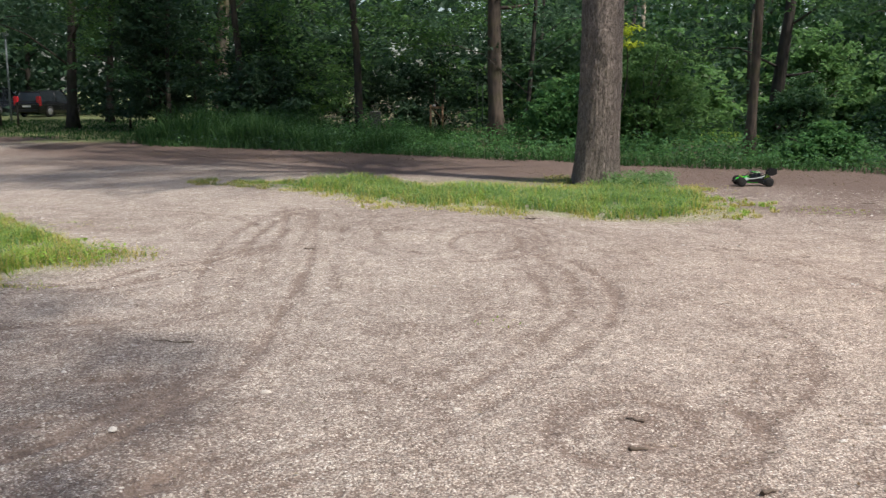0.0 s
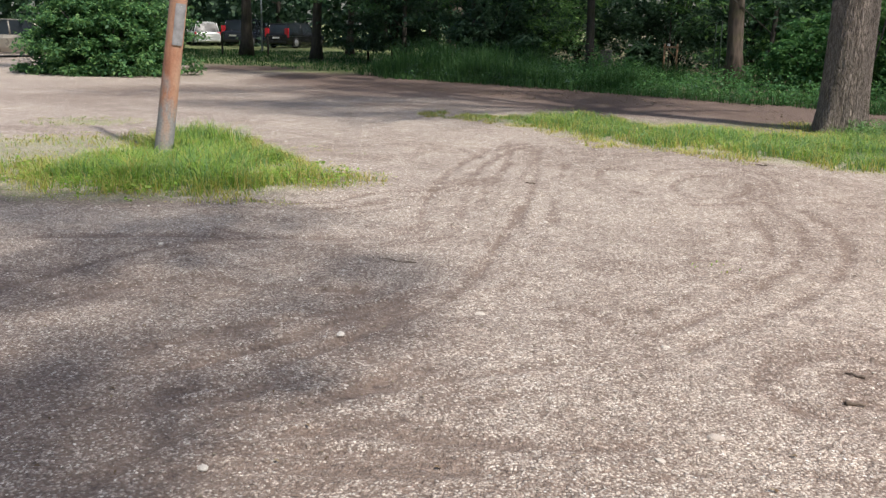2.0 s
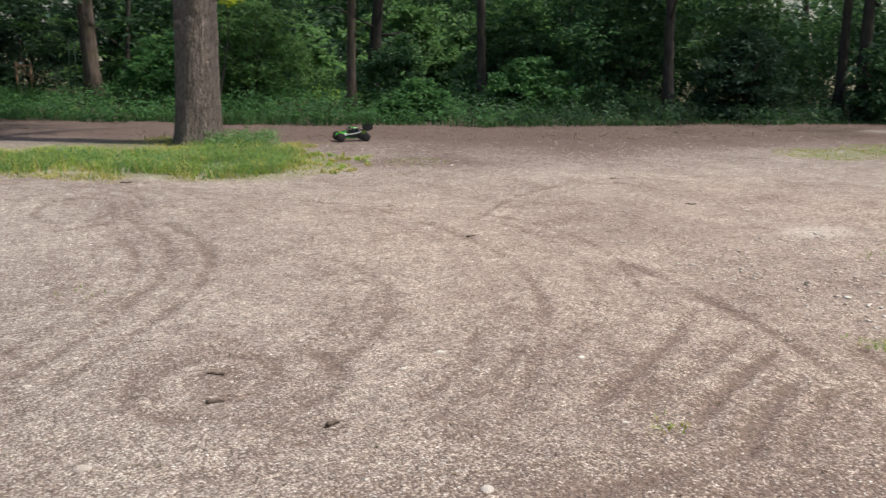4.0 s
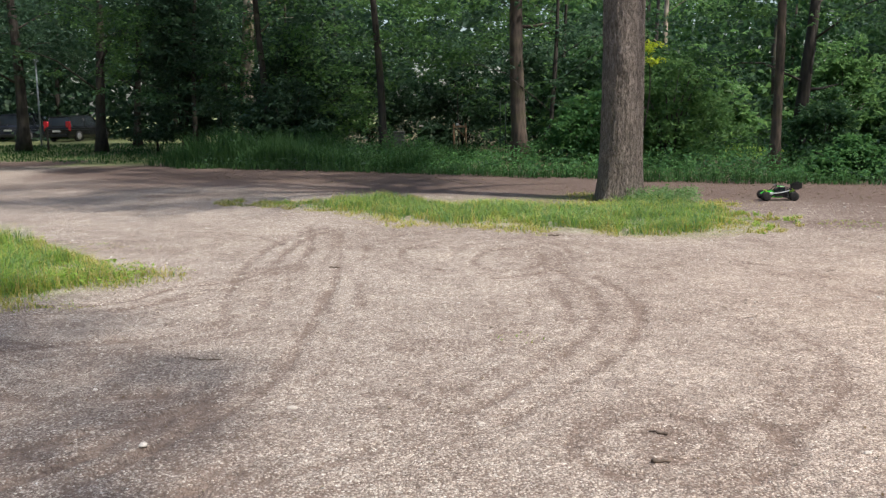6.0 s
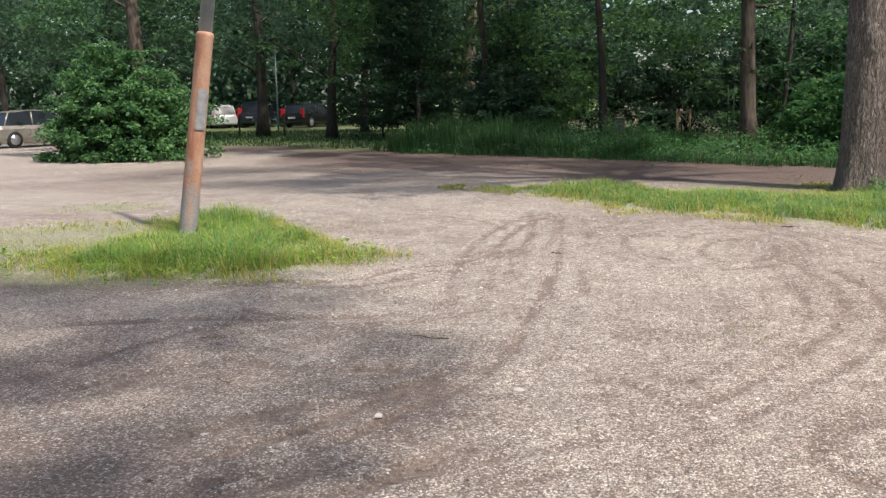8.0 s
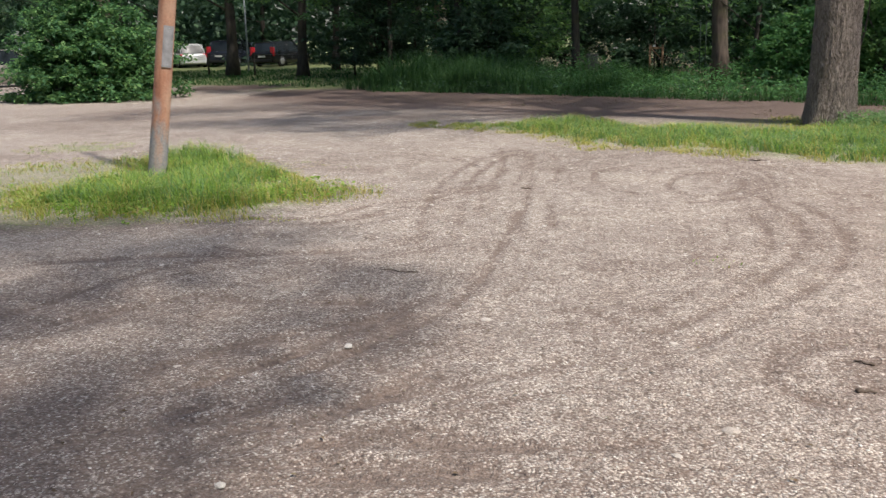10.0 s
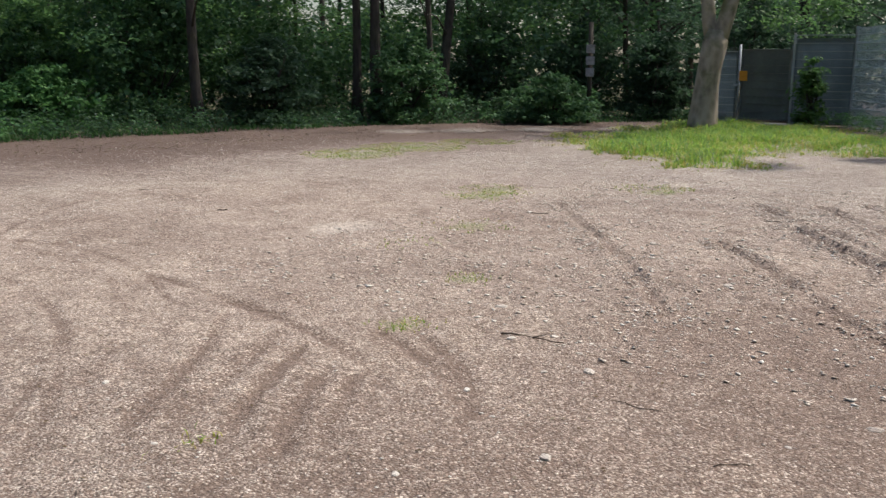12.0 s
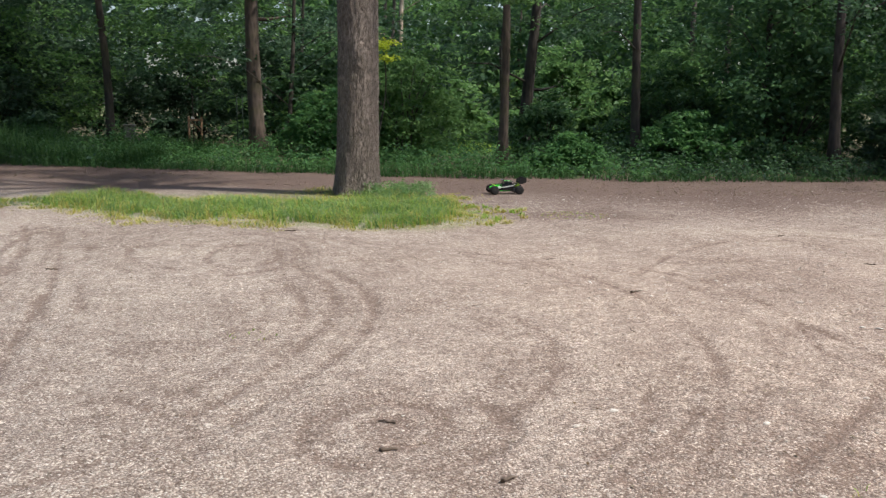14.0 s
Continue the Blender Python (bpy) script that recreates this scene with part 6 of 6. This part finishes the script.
            lathe(bm, [(0.21, s * 0.09), (0.20, s * 0.107), (0.06, s * 0.10), (0.05, s * 0.115)], 20, "y")
            for k in range(5):
                box(bm, (-0.03, s * 0.112 - 0.006, 0.04), (0.03, s * 0.112 + 0.006, 0.2), 0, Matrix.Rotation(k * 1.2566, 4, "Y"))
            part("rim", bm, RIM, wheel, "alloy rim")
    bm = bmesh.new()
    box(bm, (-0.507 * L, -0.26, belt * 0.62), (-0.49 * L, 0.26, belt * 0.62 + 0.11), 0.005)
    part("number_plate", bm, WHITE, root, "plain white plate")
    bm = bmesh.new()
    box(bm, (-0.505 * L, -hw * 0.8, 0.3), (-0.47 * L, hw * 0.8, 0.46), 0.03)
    part("bumper", bm, BLACK if estate else paint, root)
    return root


parked_car("white parked car half hidden by leaves", (-29.6, 58.6, 0), 125, CAR_WHITE, False)
parked_car("dark blue parked sport utility car with tall red lamps", (-26.8, 59.8, 0), 85, CAR_DARK, True, (4.5, 1.82, 1.72))
parked_car("white parked estate car in the shade", (-29.4, 67.6, 0), 98, CAR_WHITE, True, (4.5, 1.8, 1.5))
parked_car("black parked car under the trees", (-22.9, 58.2, 0), 78, CAR_BLACK, True, (4.5, 1.8, 1.55))
parked_car("champagne-coloured parked saloon beside the bush", (-25.6, 34.2, 0), 66, CAR_SILVER, False, (4.6, 1.78, 1.47))
parked_car("pale parked car behind the saloon", (-31.0, 44.0, 0), 70, CAR_WHITE, False)


def white_van():
    root = thing("caravan", "white caravan glimpsed through the leaves", "caravan", (17.3, 43.8, 0), 66)
    bm = bmesh.new()
    box(bm, (-2.2, -1.1, 0.45), (2.2, 1.1, 2.4), 0.18)
    part("body", bm, WHITE, root)
    for x in (-1.2, 0.6):
        bm = bmesh.new()
        box(bm, (x, -1.12, 1.3), (x + 1.1, -1.09, 1.9), 0.01)
        part("window", bm, CAR_GLASS, root)
    for s in (-1, 1):
        bm = bmesh.new()
        lathe(bm, [(0.18, -0.09), (0.3, -0.09), (0.3, 0.09), (0.18, 0.09)], 20, "y")
        w = part("wheel", bm, TYRE, root)
        w.matrix_basis = pose(0, s * 0.9, 0.3)
    bm = bmesh.new()
    box(bm, (-1.9, -0.9, 0.3), (2.9, 0.9, 0.46), 0.02)
    part("chassis", bm, BLACK, root)


white_van()
shrub("loose green shrub before the caravan", 15.4, 38.6, 3.0, 2.5, LEAF_MID, 90, 24, 0.17, 450)


# ---- stakes, posts and rails in the wood ----
def tree_stakes():
    root = thing("tree_stakes", "raw timber tree stakes with a crossbar in the undergrowth", "tree stakes", (0.33, 32.4, 0), 3)
    for s in (-1, 1):
        bm = bmesh.new()
        tube(bm, [(s * 0.20, 0, -0.1), (s * 0.20, 0, 1.12)], 0.035, 10)
        part("stake", bm, RAW_WOOD, root)
    bm = bmesh.new()
    box(bm, (-0.24, -0.06, 0.98), (0.24, -0.035, 1.05), 0.006)
    part("crossbar", bm, RAW_WOOD, root)
    bm = bmesh.new()
    tube(bm, [(-0.14, -0.05, 0.97), (0.17, -0.05, 0.66)], 0.022, 8)
    part("brace", bm, RAW_WOOD, root)
    bm = bmesh.new()
    tube(bm, [(-0.06, 0, -0.1), (-0.05, 0.01, 1.0), (-0.08, 0, 2.1)], [0.025, 0.022, 0.012], 7)
    part("sapling_stem", bm, BARK_DARK, root)
    bm = bmesh.new()
    box(bm, (-0.12, -0.03, 1.03), (-0.03, 0.03, 1.12), 0.012)
    part("wrapping", bm, WHITE, root, "torn white wrapping")


tree_stakes()


def grey_cabinet():
    root = thing("utility_cabinet", "small dim grey utility cabinet deep under the trees", "cabinet", (-2.05, 38.0, 0), 5)
    bm = bmesh.new()
    box(bm, (-0.22, -0.18, 0.0), (0.22, 0.18, 0.70), 0.05)
    part("body", bm, SCREEN, root)
    bm = bmesh.new()
    box(bm, (-0.24, -0.20, 0.70), (0.24, 0.20, 0.75), 0.015)
    part("lid", bm, FENCE_DARK, root)
    bm = bmesh.new()
    box(bm, (-0.18, -0.195, 0.1), (0.18, -0.178, 0.64), 0.008)
    part("door", bm, SCREEN, root)


def low_rail():
    root = thing("low_rail", "low barrier with a pale top rail under the trees", "barrier", (-0.75, 38.4, 0), 2)
    for x in (-0.42, 0.42):
        bm = bmesh.new()
        box(bm, (x - 0.04, -0.04, -0.05), (x + 0.04, 0.04, 0.98), 0.008)
        part("post", bm, BARK_DARK, root)
    bm = bmesh.new()
    box(bm, (-0.5, -0.075, 0.93), (0.5, -0.045, 0.98), 0.006)
    part("rail", bm, PALE_WOOD, root, "pale weathered top rail")
    bm = bmesh.new()
    box(bm, (-0.5, -0.07, 0.45), (0.5, -0.045, 0.55), 0.006)
    part("lower_rail", bm, BARK_DARK, root)


def steel_posts():
    for x, y, tall in ((1.42, 27.2, 1.75), (1.58, 27.35, 1.75)):
        root = thing("steel_post", "thin dark green steel post beside a trunk", "post", (x, y, 0), 0, "thin steel posts")
        bm = bmesh.new()
        tube(bm, [(0, 0, -0.1), (0, 0, tall)], 0.014, 8)
        part("tube", bm, GREEN_STEEL, root)
        bm = bmesh.new()
        lathe(bm, [(0.016, tall), (0.016, tall + 0.02), (0.008, tall + 0.03)], 8, "z")
        part("cap", bm, BLACK, root)


grey_cabinet()
low_rail()
steel_posts()


def low_fence(points, label):
    root = thing("low_fence", label, "fence", (0, 0, 0))
    for x, y in points:
        bm = bmesh.new()
        tube(bm, [(x, y, -0.1), (x, y, 1.05)], 0.05, 8)
        part("post", bm, BARK_DARK, root)
    for (x0, y0), (x1, y1) in zip(points, points[1:]):
        for z in (0.5, 0.95):
            bm = bmesh.new()
            tube(bm, [(x0, y0, z), (x1, y1, z)], 0.006, 6)
            part("wire", bm, FENCE_DARK, root)


low_fence([(-26.5, 45.5), (-23.6, 44.3), (-20.8, 43.2), (-17.9, 42.0), (-15.1, 40.8), (-12.3, 39.7)], "low fence of thin dark posts and wires before the cars")


def street_pole(x, y, label):
    root = thing("street_pole", label, "pole", (x, y, 0))
    bm = bmesh.new()
    tube(bm, [(0, 0, -0.1), (0, 0, 2.4), (0, 0, 4.2)], [0.05, 0.045, 0.04], 10)
    part("tube", bm, GALV, root)
    bm = bmesh.new()
    box(bm, (-0.12, -0.12, 4.2), (0.12, 0.12, 4.45), 0.04)
    part("head", bm, FENCE_POST, root)


street_pole(-20.9, 48.2, "thin pale street pole between the parked cars")


def marker_post():
    root = thing("marker_post", "dark post with three pale square plates at the wood's edge", "post", (22.3, 12.62, 0), -60)
    bm = bmesh.new()
    tube(bm, [(0, 0, -0.1), (0, 0, 2.6)], 0.06, 8)
    part("post", bm, BARK_DARK, root)
    for z in (1.32, 1.62, 1.92):
        bm = bmesh.new()
        box(bm, (-0.11, -0.085, z - 0.11), (0.11, -0.058, z + 0.11), 0.008)
        part("plate", bm, PLATE, root)


marker_post()


# ---- mesh fence and gate ----
FENCE_A, FENCE_DIR, SPAN, TALL = Vector((25.4, 6.85, 0)), Vector((-0.818, -0.575, 0)), 2.6, 2.46
FENCE_TURN = math.degrees(math.atan2(FENCE_DIR.y, FENCE_DIR.x))


def fence_panel(k, length=SPAN, screen=None, screen_from=0.0, screen_top=2.08, origin=None, turn=None, tall=TALL):
    """One panel of double-rod mesh with its post at the near end of the run."""
    p = origin if origin is not None else FENCE_A + FENCE_DIR * SPAN * k
    label = "steel rod mesh fence panel with grey post" if not screen else "steel mesh fence panel covered by a dark screen"
    root = thing("fence_panel", label, "fence panel", tuple(p), FENCE_TURN if turn is None else turn, "mesh fence panels")
    bm = bmesh.new()
    box(bm, (-0.03, -0.03, -0.1), (0.03, 0.03, tall + 0.04), 0.006)
    part("post", bm, FENCE_POST, root)
    bm = bmesh.new()
    box(bm, (-0.034, -0.034, tall + 0.04), (0.034, 0.034, tall + 0.06), 0.006)
    part("post_cap", bm, BLACK, root)
    zs = [0.08 + 0.2 * i for i in range(int((tall - 0.08) / 0.2) + 1)]
    for z in zs:
        bm = bmesh.new()
        for y in (-0.012, 0.012):
            box(bm, (0.03, y - 0.006, z - 0.009), (length - 0.03, y + 0.006, z + 0.009))
        part("rail", bm, FENCE_POST if screen and not screen_from else FENCE_STEEL, root)
    bm = bmesh.new()
    n = int(length / 0.05)
    for i in range(n):
        x = 0.05 + (length - 0.1) * i / (n - 1)
        box(bm, (x - 0.004, -0.004, 0.03), (x + 0.004, 0.004, tall))
    tagged(part("wire_mesh", bm, FENCE_DARK if screen and not screen_from else FENCE_STEEL, root), kind="stuff")
    if screen:
        bm = bmesh.new()
        cols, rows = 14, 10
        grid = [[bm.verts.new((screen_from + (length - screen_from) * i / cols, (-0.03 if screen_from else 0.022) + 0.008 * math.sin(i * 1.3 + j * 0.7), 0.03 + (screen_top - 0.03) * j / rows)) for i in range(cols + 1)] for j in range(rows + 1)]
        for j in range(rows):
            for i in range(cols):
                bm.faces.new((grid[j][i], grid[j][i + 1], grid[j + 1][i + 1], grid[j + 1][i])).smooth = True
        bmesh.ops.solidify(bm, geom=bm.faces[:], thickness=0.006)
        part("screen", bm, screen, root, "dark privacy screen")
    return root


for k in range(9):
    fence_panel(k, screen=SCREEN if k >= 2 else None, screen_from=1.75 if k == 2 else 0.0)
# screened run between the fence and the gate, and past the gate
fence_panel(0, 1.45, SCREEN_GREY, 0.0, 2.2, Vector((24.95, 8.22, 0)), -71.5, 2.3)
fence_panel(0, 0.92, SCREEN_GREY, 0.0, 1.9, Vector((24.97, 10.6, 0)), -90.0, 2.0)


def build_gate():
    root = thing("gate", "dark steel garden gate with pale post and orange sign", "gate", (24.95, 9.62, 0), -90)
    bm = bmesh.new()
    tube(bm, [(0, 0, -0.1), (0, 0, 2.06)], 0.032, 12)
    part("gate_post", bm, GALV, root, "pale galvanised post")
    bm = bmesh.new()
    for a, b in (((0.06, 0.12), (1.34, 0.16)), ((0.06, 1.9), (1.34, 1.94)), ((0.06, 0.12), (0.10, 1.94)), ((1.30, 0.12), (1.34, 1.94))):
        box(bm, (a[0], -0.02, a[1]), (b[0], 0.02, b[1]), 0.005)
    part("gate_frame", bm, FENCE_DARK, root)
    for k in range(8):
        bm = bmesh.new()
        z = 0.32 + 0.2 * k
        box(bm, (0.1, -0.012, z - 0.008), (1.3, 0.012, z + 0.008), 0.002)
        part("bar", bm, FENCE_DARK, root)
    bm = bmesh.new()
    box(bm, (0.1, 0.014, 0.16), (1.3, 0.024, 1.9), 0.002)
    part("panel", bm, SCREEN, root)
    bm = bmesh.new()
    box(bm, (0.02, -0.05, 1.12), (0.24, -0.036, 1.38), 0.006)
    part("sign", bm, ORANGE, root, "small orange sign")
    bm = bmesh.new()
    box(bm, (-0.12, -0.07, 0.98), (0.08, -0.03, 1.02), 0.008)
    part("handle", bm, GALV, root)
    bm = bmesh.new()
    tube(bm, [(1.38, 0, -0.1), (1.38, 0, 2.06)], 0.035, 12)
    part("hinge_post", bm, FENCE_DARK, root)
    bm = bmesh.new()
    box(bm, (0.0, -0.35, 0.0), (1.4, 0.35, 0.03), 0.01)
    part("threshold", bm, PLATE, root, "grey stone threshold")


build_gate()


def yard_store():
    """What stands behind the mesh fence."""
    for k in range(5):
        root = thing("plank", "long pale weathered plank stacked behind the fence", "plank", (24.6 - 0.12 * k, 5.0 - 0.06 * k, 0.45 + 0.075 * k), 35 + 2.5 * (k % 3 - 1), "stacked planks")
        bm = bmesh.new()
        box(bm, (-1.9, -0.1, 0.0), (1.9, 0.1, 0.06), 0.006)
        part("board", bm, PALE_WOOD, root)
    for s in (-1.3, 0.2, 1.4):
        root = thing("trestle", "grey trestle carrying planks", "trestle", (24.4 + s * 0.8, 4.86 + s * 0.56, 0), 35, "trestles")
        for y in (-0.25, 0.25):
            bm = bmesh.new()
            tube(bm, [(0, y * 1.3, -0.02), (0, y * 0.6, 0.43)], 0.025, 8)
            part("leg", bm, GALV, root)
        bm = bmesh.new()
        box(bm, (-0.03, -0.3, 0.40), (0.03, 0.3, 0.45), 0.006)
        part("beam", bm, GALV, root)
    root = thing("crate", "brown wooden crate with a pale lid behind the fence", "crate", (22.0, 3.5, 0), 35)
    bm = bmesh.new()
    box(bm, (-0.35, -0.3, 0.0), (0.35, 0.3, 0.78), 0.02)
    part("body", bm, BRICK_RED, root)
    bm = bmesh.new()
    box(bm, (-0.38, -0.33, 0.78), (0.38, 0.33, 0.83), 0.01)
    part("lid", bm, PALE_WOOD, root)
    root = thing("wire_hoop", "round wire plant guard leaning in the grass by the fence", "plant guard", (20.05, 2.75, 0.32), FENCE_TURN + 180)
    bm = bmesh.new()
    tube(bm, [(0.42 * math.cos(a), 0, 0.32 * math.sin(a)) for a in (2 * math.pi * k / 28 for k in range(29))], 0.012, 6)
    part("rim", bm, RAW_WOOD, root)
    bm = bmesh.new()
    for k in range(9):
        x = -0.36 + 0.09 * k
        h = 0.32 * math.sqrt(max(0, 1 - (x / 0.42) ** 2))
        tube(bm, [(x, 0, -h), (x + 0.02, 0.015, 0), (x, 0, h)], 0.005, 5)
        z = -0.27 + 0.0675 * k
        w = 0.42 * math.sqrt(max(0, 1 - (z / 0.32) ** 2))
        tube(bm, [(-w, 0, z), (0, 0.015, z), (w, 0, z)], 0.005, 5)
    part("mesh", bm, PALE_WOOD, root)


yard_store()


# ---- loose stones, twigs and leaves on the yard ----
def pebbles(n, x0, x1, y0, y1, s0, s1, name, label, along=None, material=PEBBLE):
    """Loose gravel: squashed eight-faced chips."""
    x, y = RNG.uniform(x0, x1, n), RNG.uniform(y0, y1, n)
    if along:
        r = np.min([reach(line, x, y) for line, w, d in along], 0)
        near = RNG.uniform(0, 1, n) < np.exp(-((r - 0.12) / 0.13) ** 2) * np.clip((fbm(x * 1.6, y * 1.6, 0, 3, 44) - 0.38) * 5, 0.05, 1)
        x, y = x[near], y[near]
    keep = np.ones(len(x), bool)
    for poly in (OAK_PATCH, POLE_PATCH):
        keep &= ~inside(poly, x, y)
    x, y = x[keep], y[keep]
    n = len(x)
    s = s0 + (s1 - s0) * RNG.uniform(0, 1, n) ** 3.4
    z = height(x, y) + s * 0.12
    a = RNG.uniform(0, 6.283, n)
    base = np.array([(1, 0, 0), (0, 1, 0), (-1, 0, 0), (0, -1, 0), (0, 0, 0.75), (0, 0, -0.6)], float)
    v = base[None] * (s * 0.5)[:, None, None] * RNG.uniform(0.6, 1.25, (n, 6, 1))
    v[:, :, 0] *= RNG.uniform(1.0, 1.6, (n, 1))
    v[:, :, 2] *= RNG.uniform(0.24, 0.5, (n, 1))
    v = v + RNG.normal(0, 0.07, v.shape) * s[:, None, None]
    c, q = np.cos(a)[:, None], np.sin(a)[:, None]
    v = np.stack([v[..., 0] * c - v[..., 1] * q, v[..., 0] * q + v[..., 1] * c, v[..., 2]], -1) + np.stack([x, y, z], 1)[:, None]
    tri = np.array([(0, 1, 4), (1, 2, 4), (2, 3, 4), (3, 0, 4), (1, 0, 5), (2, 1, 5), (3, 2, 5), (0, 3, 5)])
    faces = (tri[None] + 6 * np.arange(n)[:, None, None]).reshape(-1, 3)
    stuff(name, shared_faces(name, v.reshape(-1, 3), faces, [material], False), label, "gravel")


pebbles(18000, -4.2, 6.5, 2.2, 8.5, 0.004, 0.0135, "gravel", "loose pale limestone chips of the yard")
pebbles(7000, -7.0, 13.0, 0.3, 8.0, 0.006, 0.021, "coarse_gravel", "coarser scattered limestone chips")
pebbles(11000, -8.0, 14.0, 7.0, 15.5, 0.012, 0.036, "far_gravel", "pale limestone flecks over the farther yard")
pebbles(52000, 4.4, 12.0, -0.5, 6.0, 0.009, 0.036, "rut_rubble", "rubble thrown up along the car ruts", RUTS)
pebbles(9000, 4.6, 12.5, -0.5, 6.5, 0.012, 0.045, "strewn_rubble", "pale rubble strewn over the rough end of the yard")


pebbles(15000, 4.6, 12.0, -0.4, 6.0, 0.010, 0.03, "soil_clods", "dry brown clods of soil along the car ruts", RUTS, CLOD)


def stone_meshes():
    out = []
    for k in range(7):
        bm = bmesh.new()
        bmesh.ops.create_icosphere(bm, subdivisions=2, radius=0.5)
        for v in bm.verts:
            q = v.co * (1 + 0.45 * noise.noise(v.co * 1.7 + Vector((k * 9.1, 3, 1))) + 0.16 * noise.noise(v.co * 5 + Vector((0, k * 4.3, 1))))
            v.co = Vector((q.x * 1.25, q.y * 0.9, q.z * 0.46))
        me = bpy.data.meshes.new("stone")
        bm.to_mesh(me)
        bm.free()
        me.materials.append(STONE)
        out.append(me)
    return out


STONES = stone_meshes()


def stone(x, y, size, k, label="pale loose limestone lying on the gravel"):
    ob = tagged(new("stone", STONES[k % len(STONES)]), label, "stone", "loose stones")
    ob.matrix_basis = pose(x, y, float(height(x, y)[0]) + size * 0.04, 0, 0, (k * 77) % 360) @ Matrix.Scale(size, 4)


rnd = random.Random(9)
for k, (x, y, s) in enumerate([(0.28, 3.85, 0.06), (4.4, 2.5, 0.06), (4.62, 3.12, 0.05), (7.75, 3.75, 0.06), (5.3, 1.2, 0.05), (6.0, 1.4, 0.045), (4.5, 1.15, 0.06), (6.65, 2.65, 0.07), (3.35, 2.1, 0.05), (2.1, 4.6, 0.04),
                              (1.62, 3.1, 0.05), (5.2, 3.6, 0.06), (5.4, 4.4, 0.05), (-1.5, 4.6, 0.045), (-0.9, 5.2, 0.05)]):
    stone(x, y, s, k)
for k in range(200):
    x, y = (rnd.uniform(-3.5, 8), rnd.uniform(2.3, 8)) if k % 3 == 0 else (rnd.uniform(4, 11), rnd.uniform(0.4, 6.0))
    stone(x, y, rnd.uniform(0.016, 0.036) if k % 12 else rnd.uniform(0.035, 0.05), k + 3, "small pale limestone chip on the gravel")


def twig(x, y, length, turn, thick=0.008, bow=0.15, fork=False):
    root = thing("twig", "thin dark dead twig lying on the gravel" if not fork else "forked dead stick lying on the gravel", "twig", (x, y, float(height(x, y)[0]) + thick * 0.8), turn, "fallen twigs")
    bm = bmesh.new()
    pts = [(length * (k / 6 - 0.5), bow * length * math.sin(k * 0.9), 0.004 * math.sin(k * 2.0)) for k in range(7)]
    tube(bm, pts, [thick * (1 - 0.1 * k) for k in range(7)], 6)
    if fork:
        tube(bm, [pts[3], (pts[3][0] + length * 0.2, pts[3][1] + length * 0.2, 0.01)], [thick * 0.6, thick * 0.3], 5)
    part("stick", bm, TWIG, root)


twig(-1.22, 9.72, 0.102, 10, 0.0109, 0.06, False)
twig(1.24, 11.92, 0.145, 160, 0.0109, 0.06, False)
twig(0.95, 4.74, 0.093, 150, 0.0092, 0.06, False)
twig(0.88, 4.36, 0.085, 10, 0.0126, 0.06, False)
twig(-1.66, 6.2, 0.289, 172, 0.0059, 0.06, False)
twig(4.71, 3.04, 0.383, -76, 0.0067, 0.06, True)
twig(3.76, 1.49, 0.17, -41, 0.0038, 0.06, False)
twig(3.31, 2.08, 0.187, -150, 0.0038, 0.06, False)
twig(8.6, 5.5, 0.255, 120, 0.005, 0.06, False)
twig(1.29, 3.9, 0.076, 30, 0.0118, 0.06, False)
twig(3.62, 7.37, 0.085, 20, 0.0101, 0.06, False)
twig(6.95, 10.1, 0.119, 20, 0.0084, 0.06, False)
twig(6.55, 8.1, 0.111, 150, 0.0076, 0.06, False)
twig(2.2, 7.2, 0.17, 30, 0.0029, 0.06, False)
twig(-2.6, 5.1, 0.187, 150, 0.0038, 0.06, False)
twig(-3.1, 6.0, 0.17, 20, 0.0034, 0.06, False)
twig(3.0, 6.2, 0.187, 80, 0.0025, 0.06, False)
twig(7.0, 1.2, 0.297, 150, 0.0076, 0.06, False)
twig(0.7, 5.4, 0.136, 10, 0.0025, 0.06, False)
twig(4.1, 2.1, 0.255, 95, 0.0034, 0.06, False)
twig(9.6, 3.3, 0.34, 130, 0.0059, 0.06, False)
twig(-8.4, 20.3, 0.34, 70, 0.0063, 0.06, False)
twig(3.6, 9.2, 0.153, 40, 0.0042, 0.06, False)
twig(6.2, 13.4, 0.212, 20, 0.005, 0.06, False)


def litter():
    n = 5200
    x, y = RNG.uniform(-7, 14, n), RNG.uniform(1.5, 20, n)
    pos = np.stack([x, y, height(x, y) + 0.008], 1)
    stuff("leaf_litter", quads("leaf_litter", leaves(pos, 0.024, 0.9, 0.0, 0.6), [LITTER]), "dry brown leaf scraps strewn on the gravel", "leaf litter")
    x, y, b = along_edge(5000, -3.2, 1.5, -6.0)
    pos = np.stack([x, y, 0.012 + 0 * x], 1)
    stuff("edge_litter", quads("edge_litter", leaves(pos, 0.045, 0.92, 0.0, 0.6), [LITTER]), "brown leaf litter along the wood's edge", "leaf litter")


litter()

# trees that close the wood behind the gate
for k, (x, y) in enumerate([(29.7, 15.3), (33.0, 15.5), (33.6, 18.7)]):
    tree("leafy tree closing the wood behind the gate", x, y, 9, 0.12, BARK_DARK, LEAF_DARK, 85, 46, 0.18, (0.0, 0.0), 1.4, 3.4, 12, 600 + k)
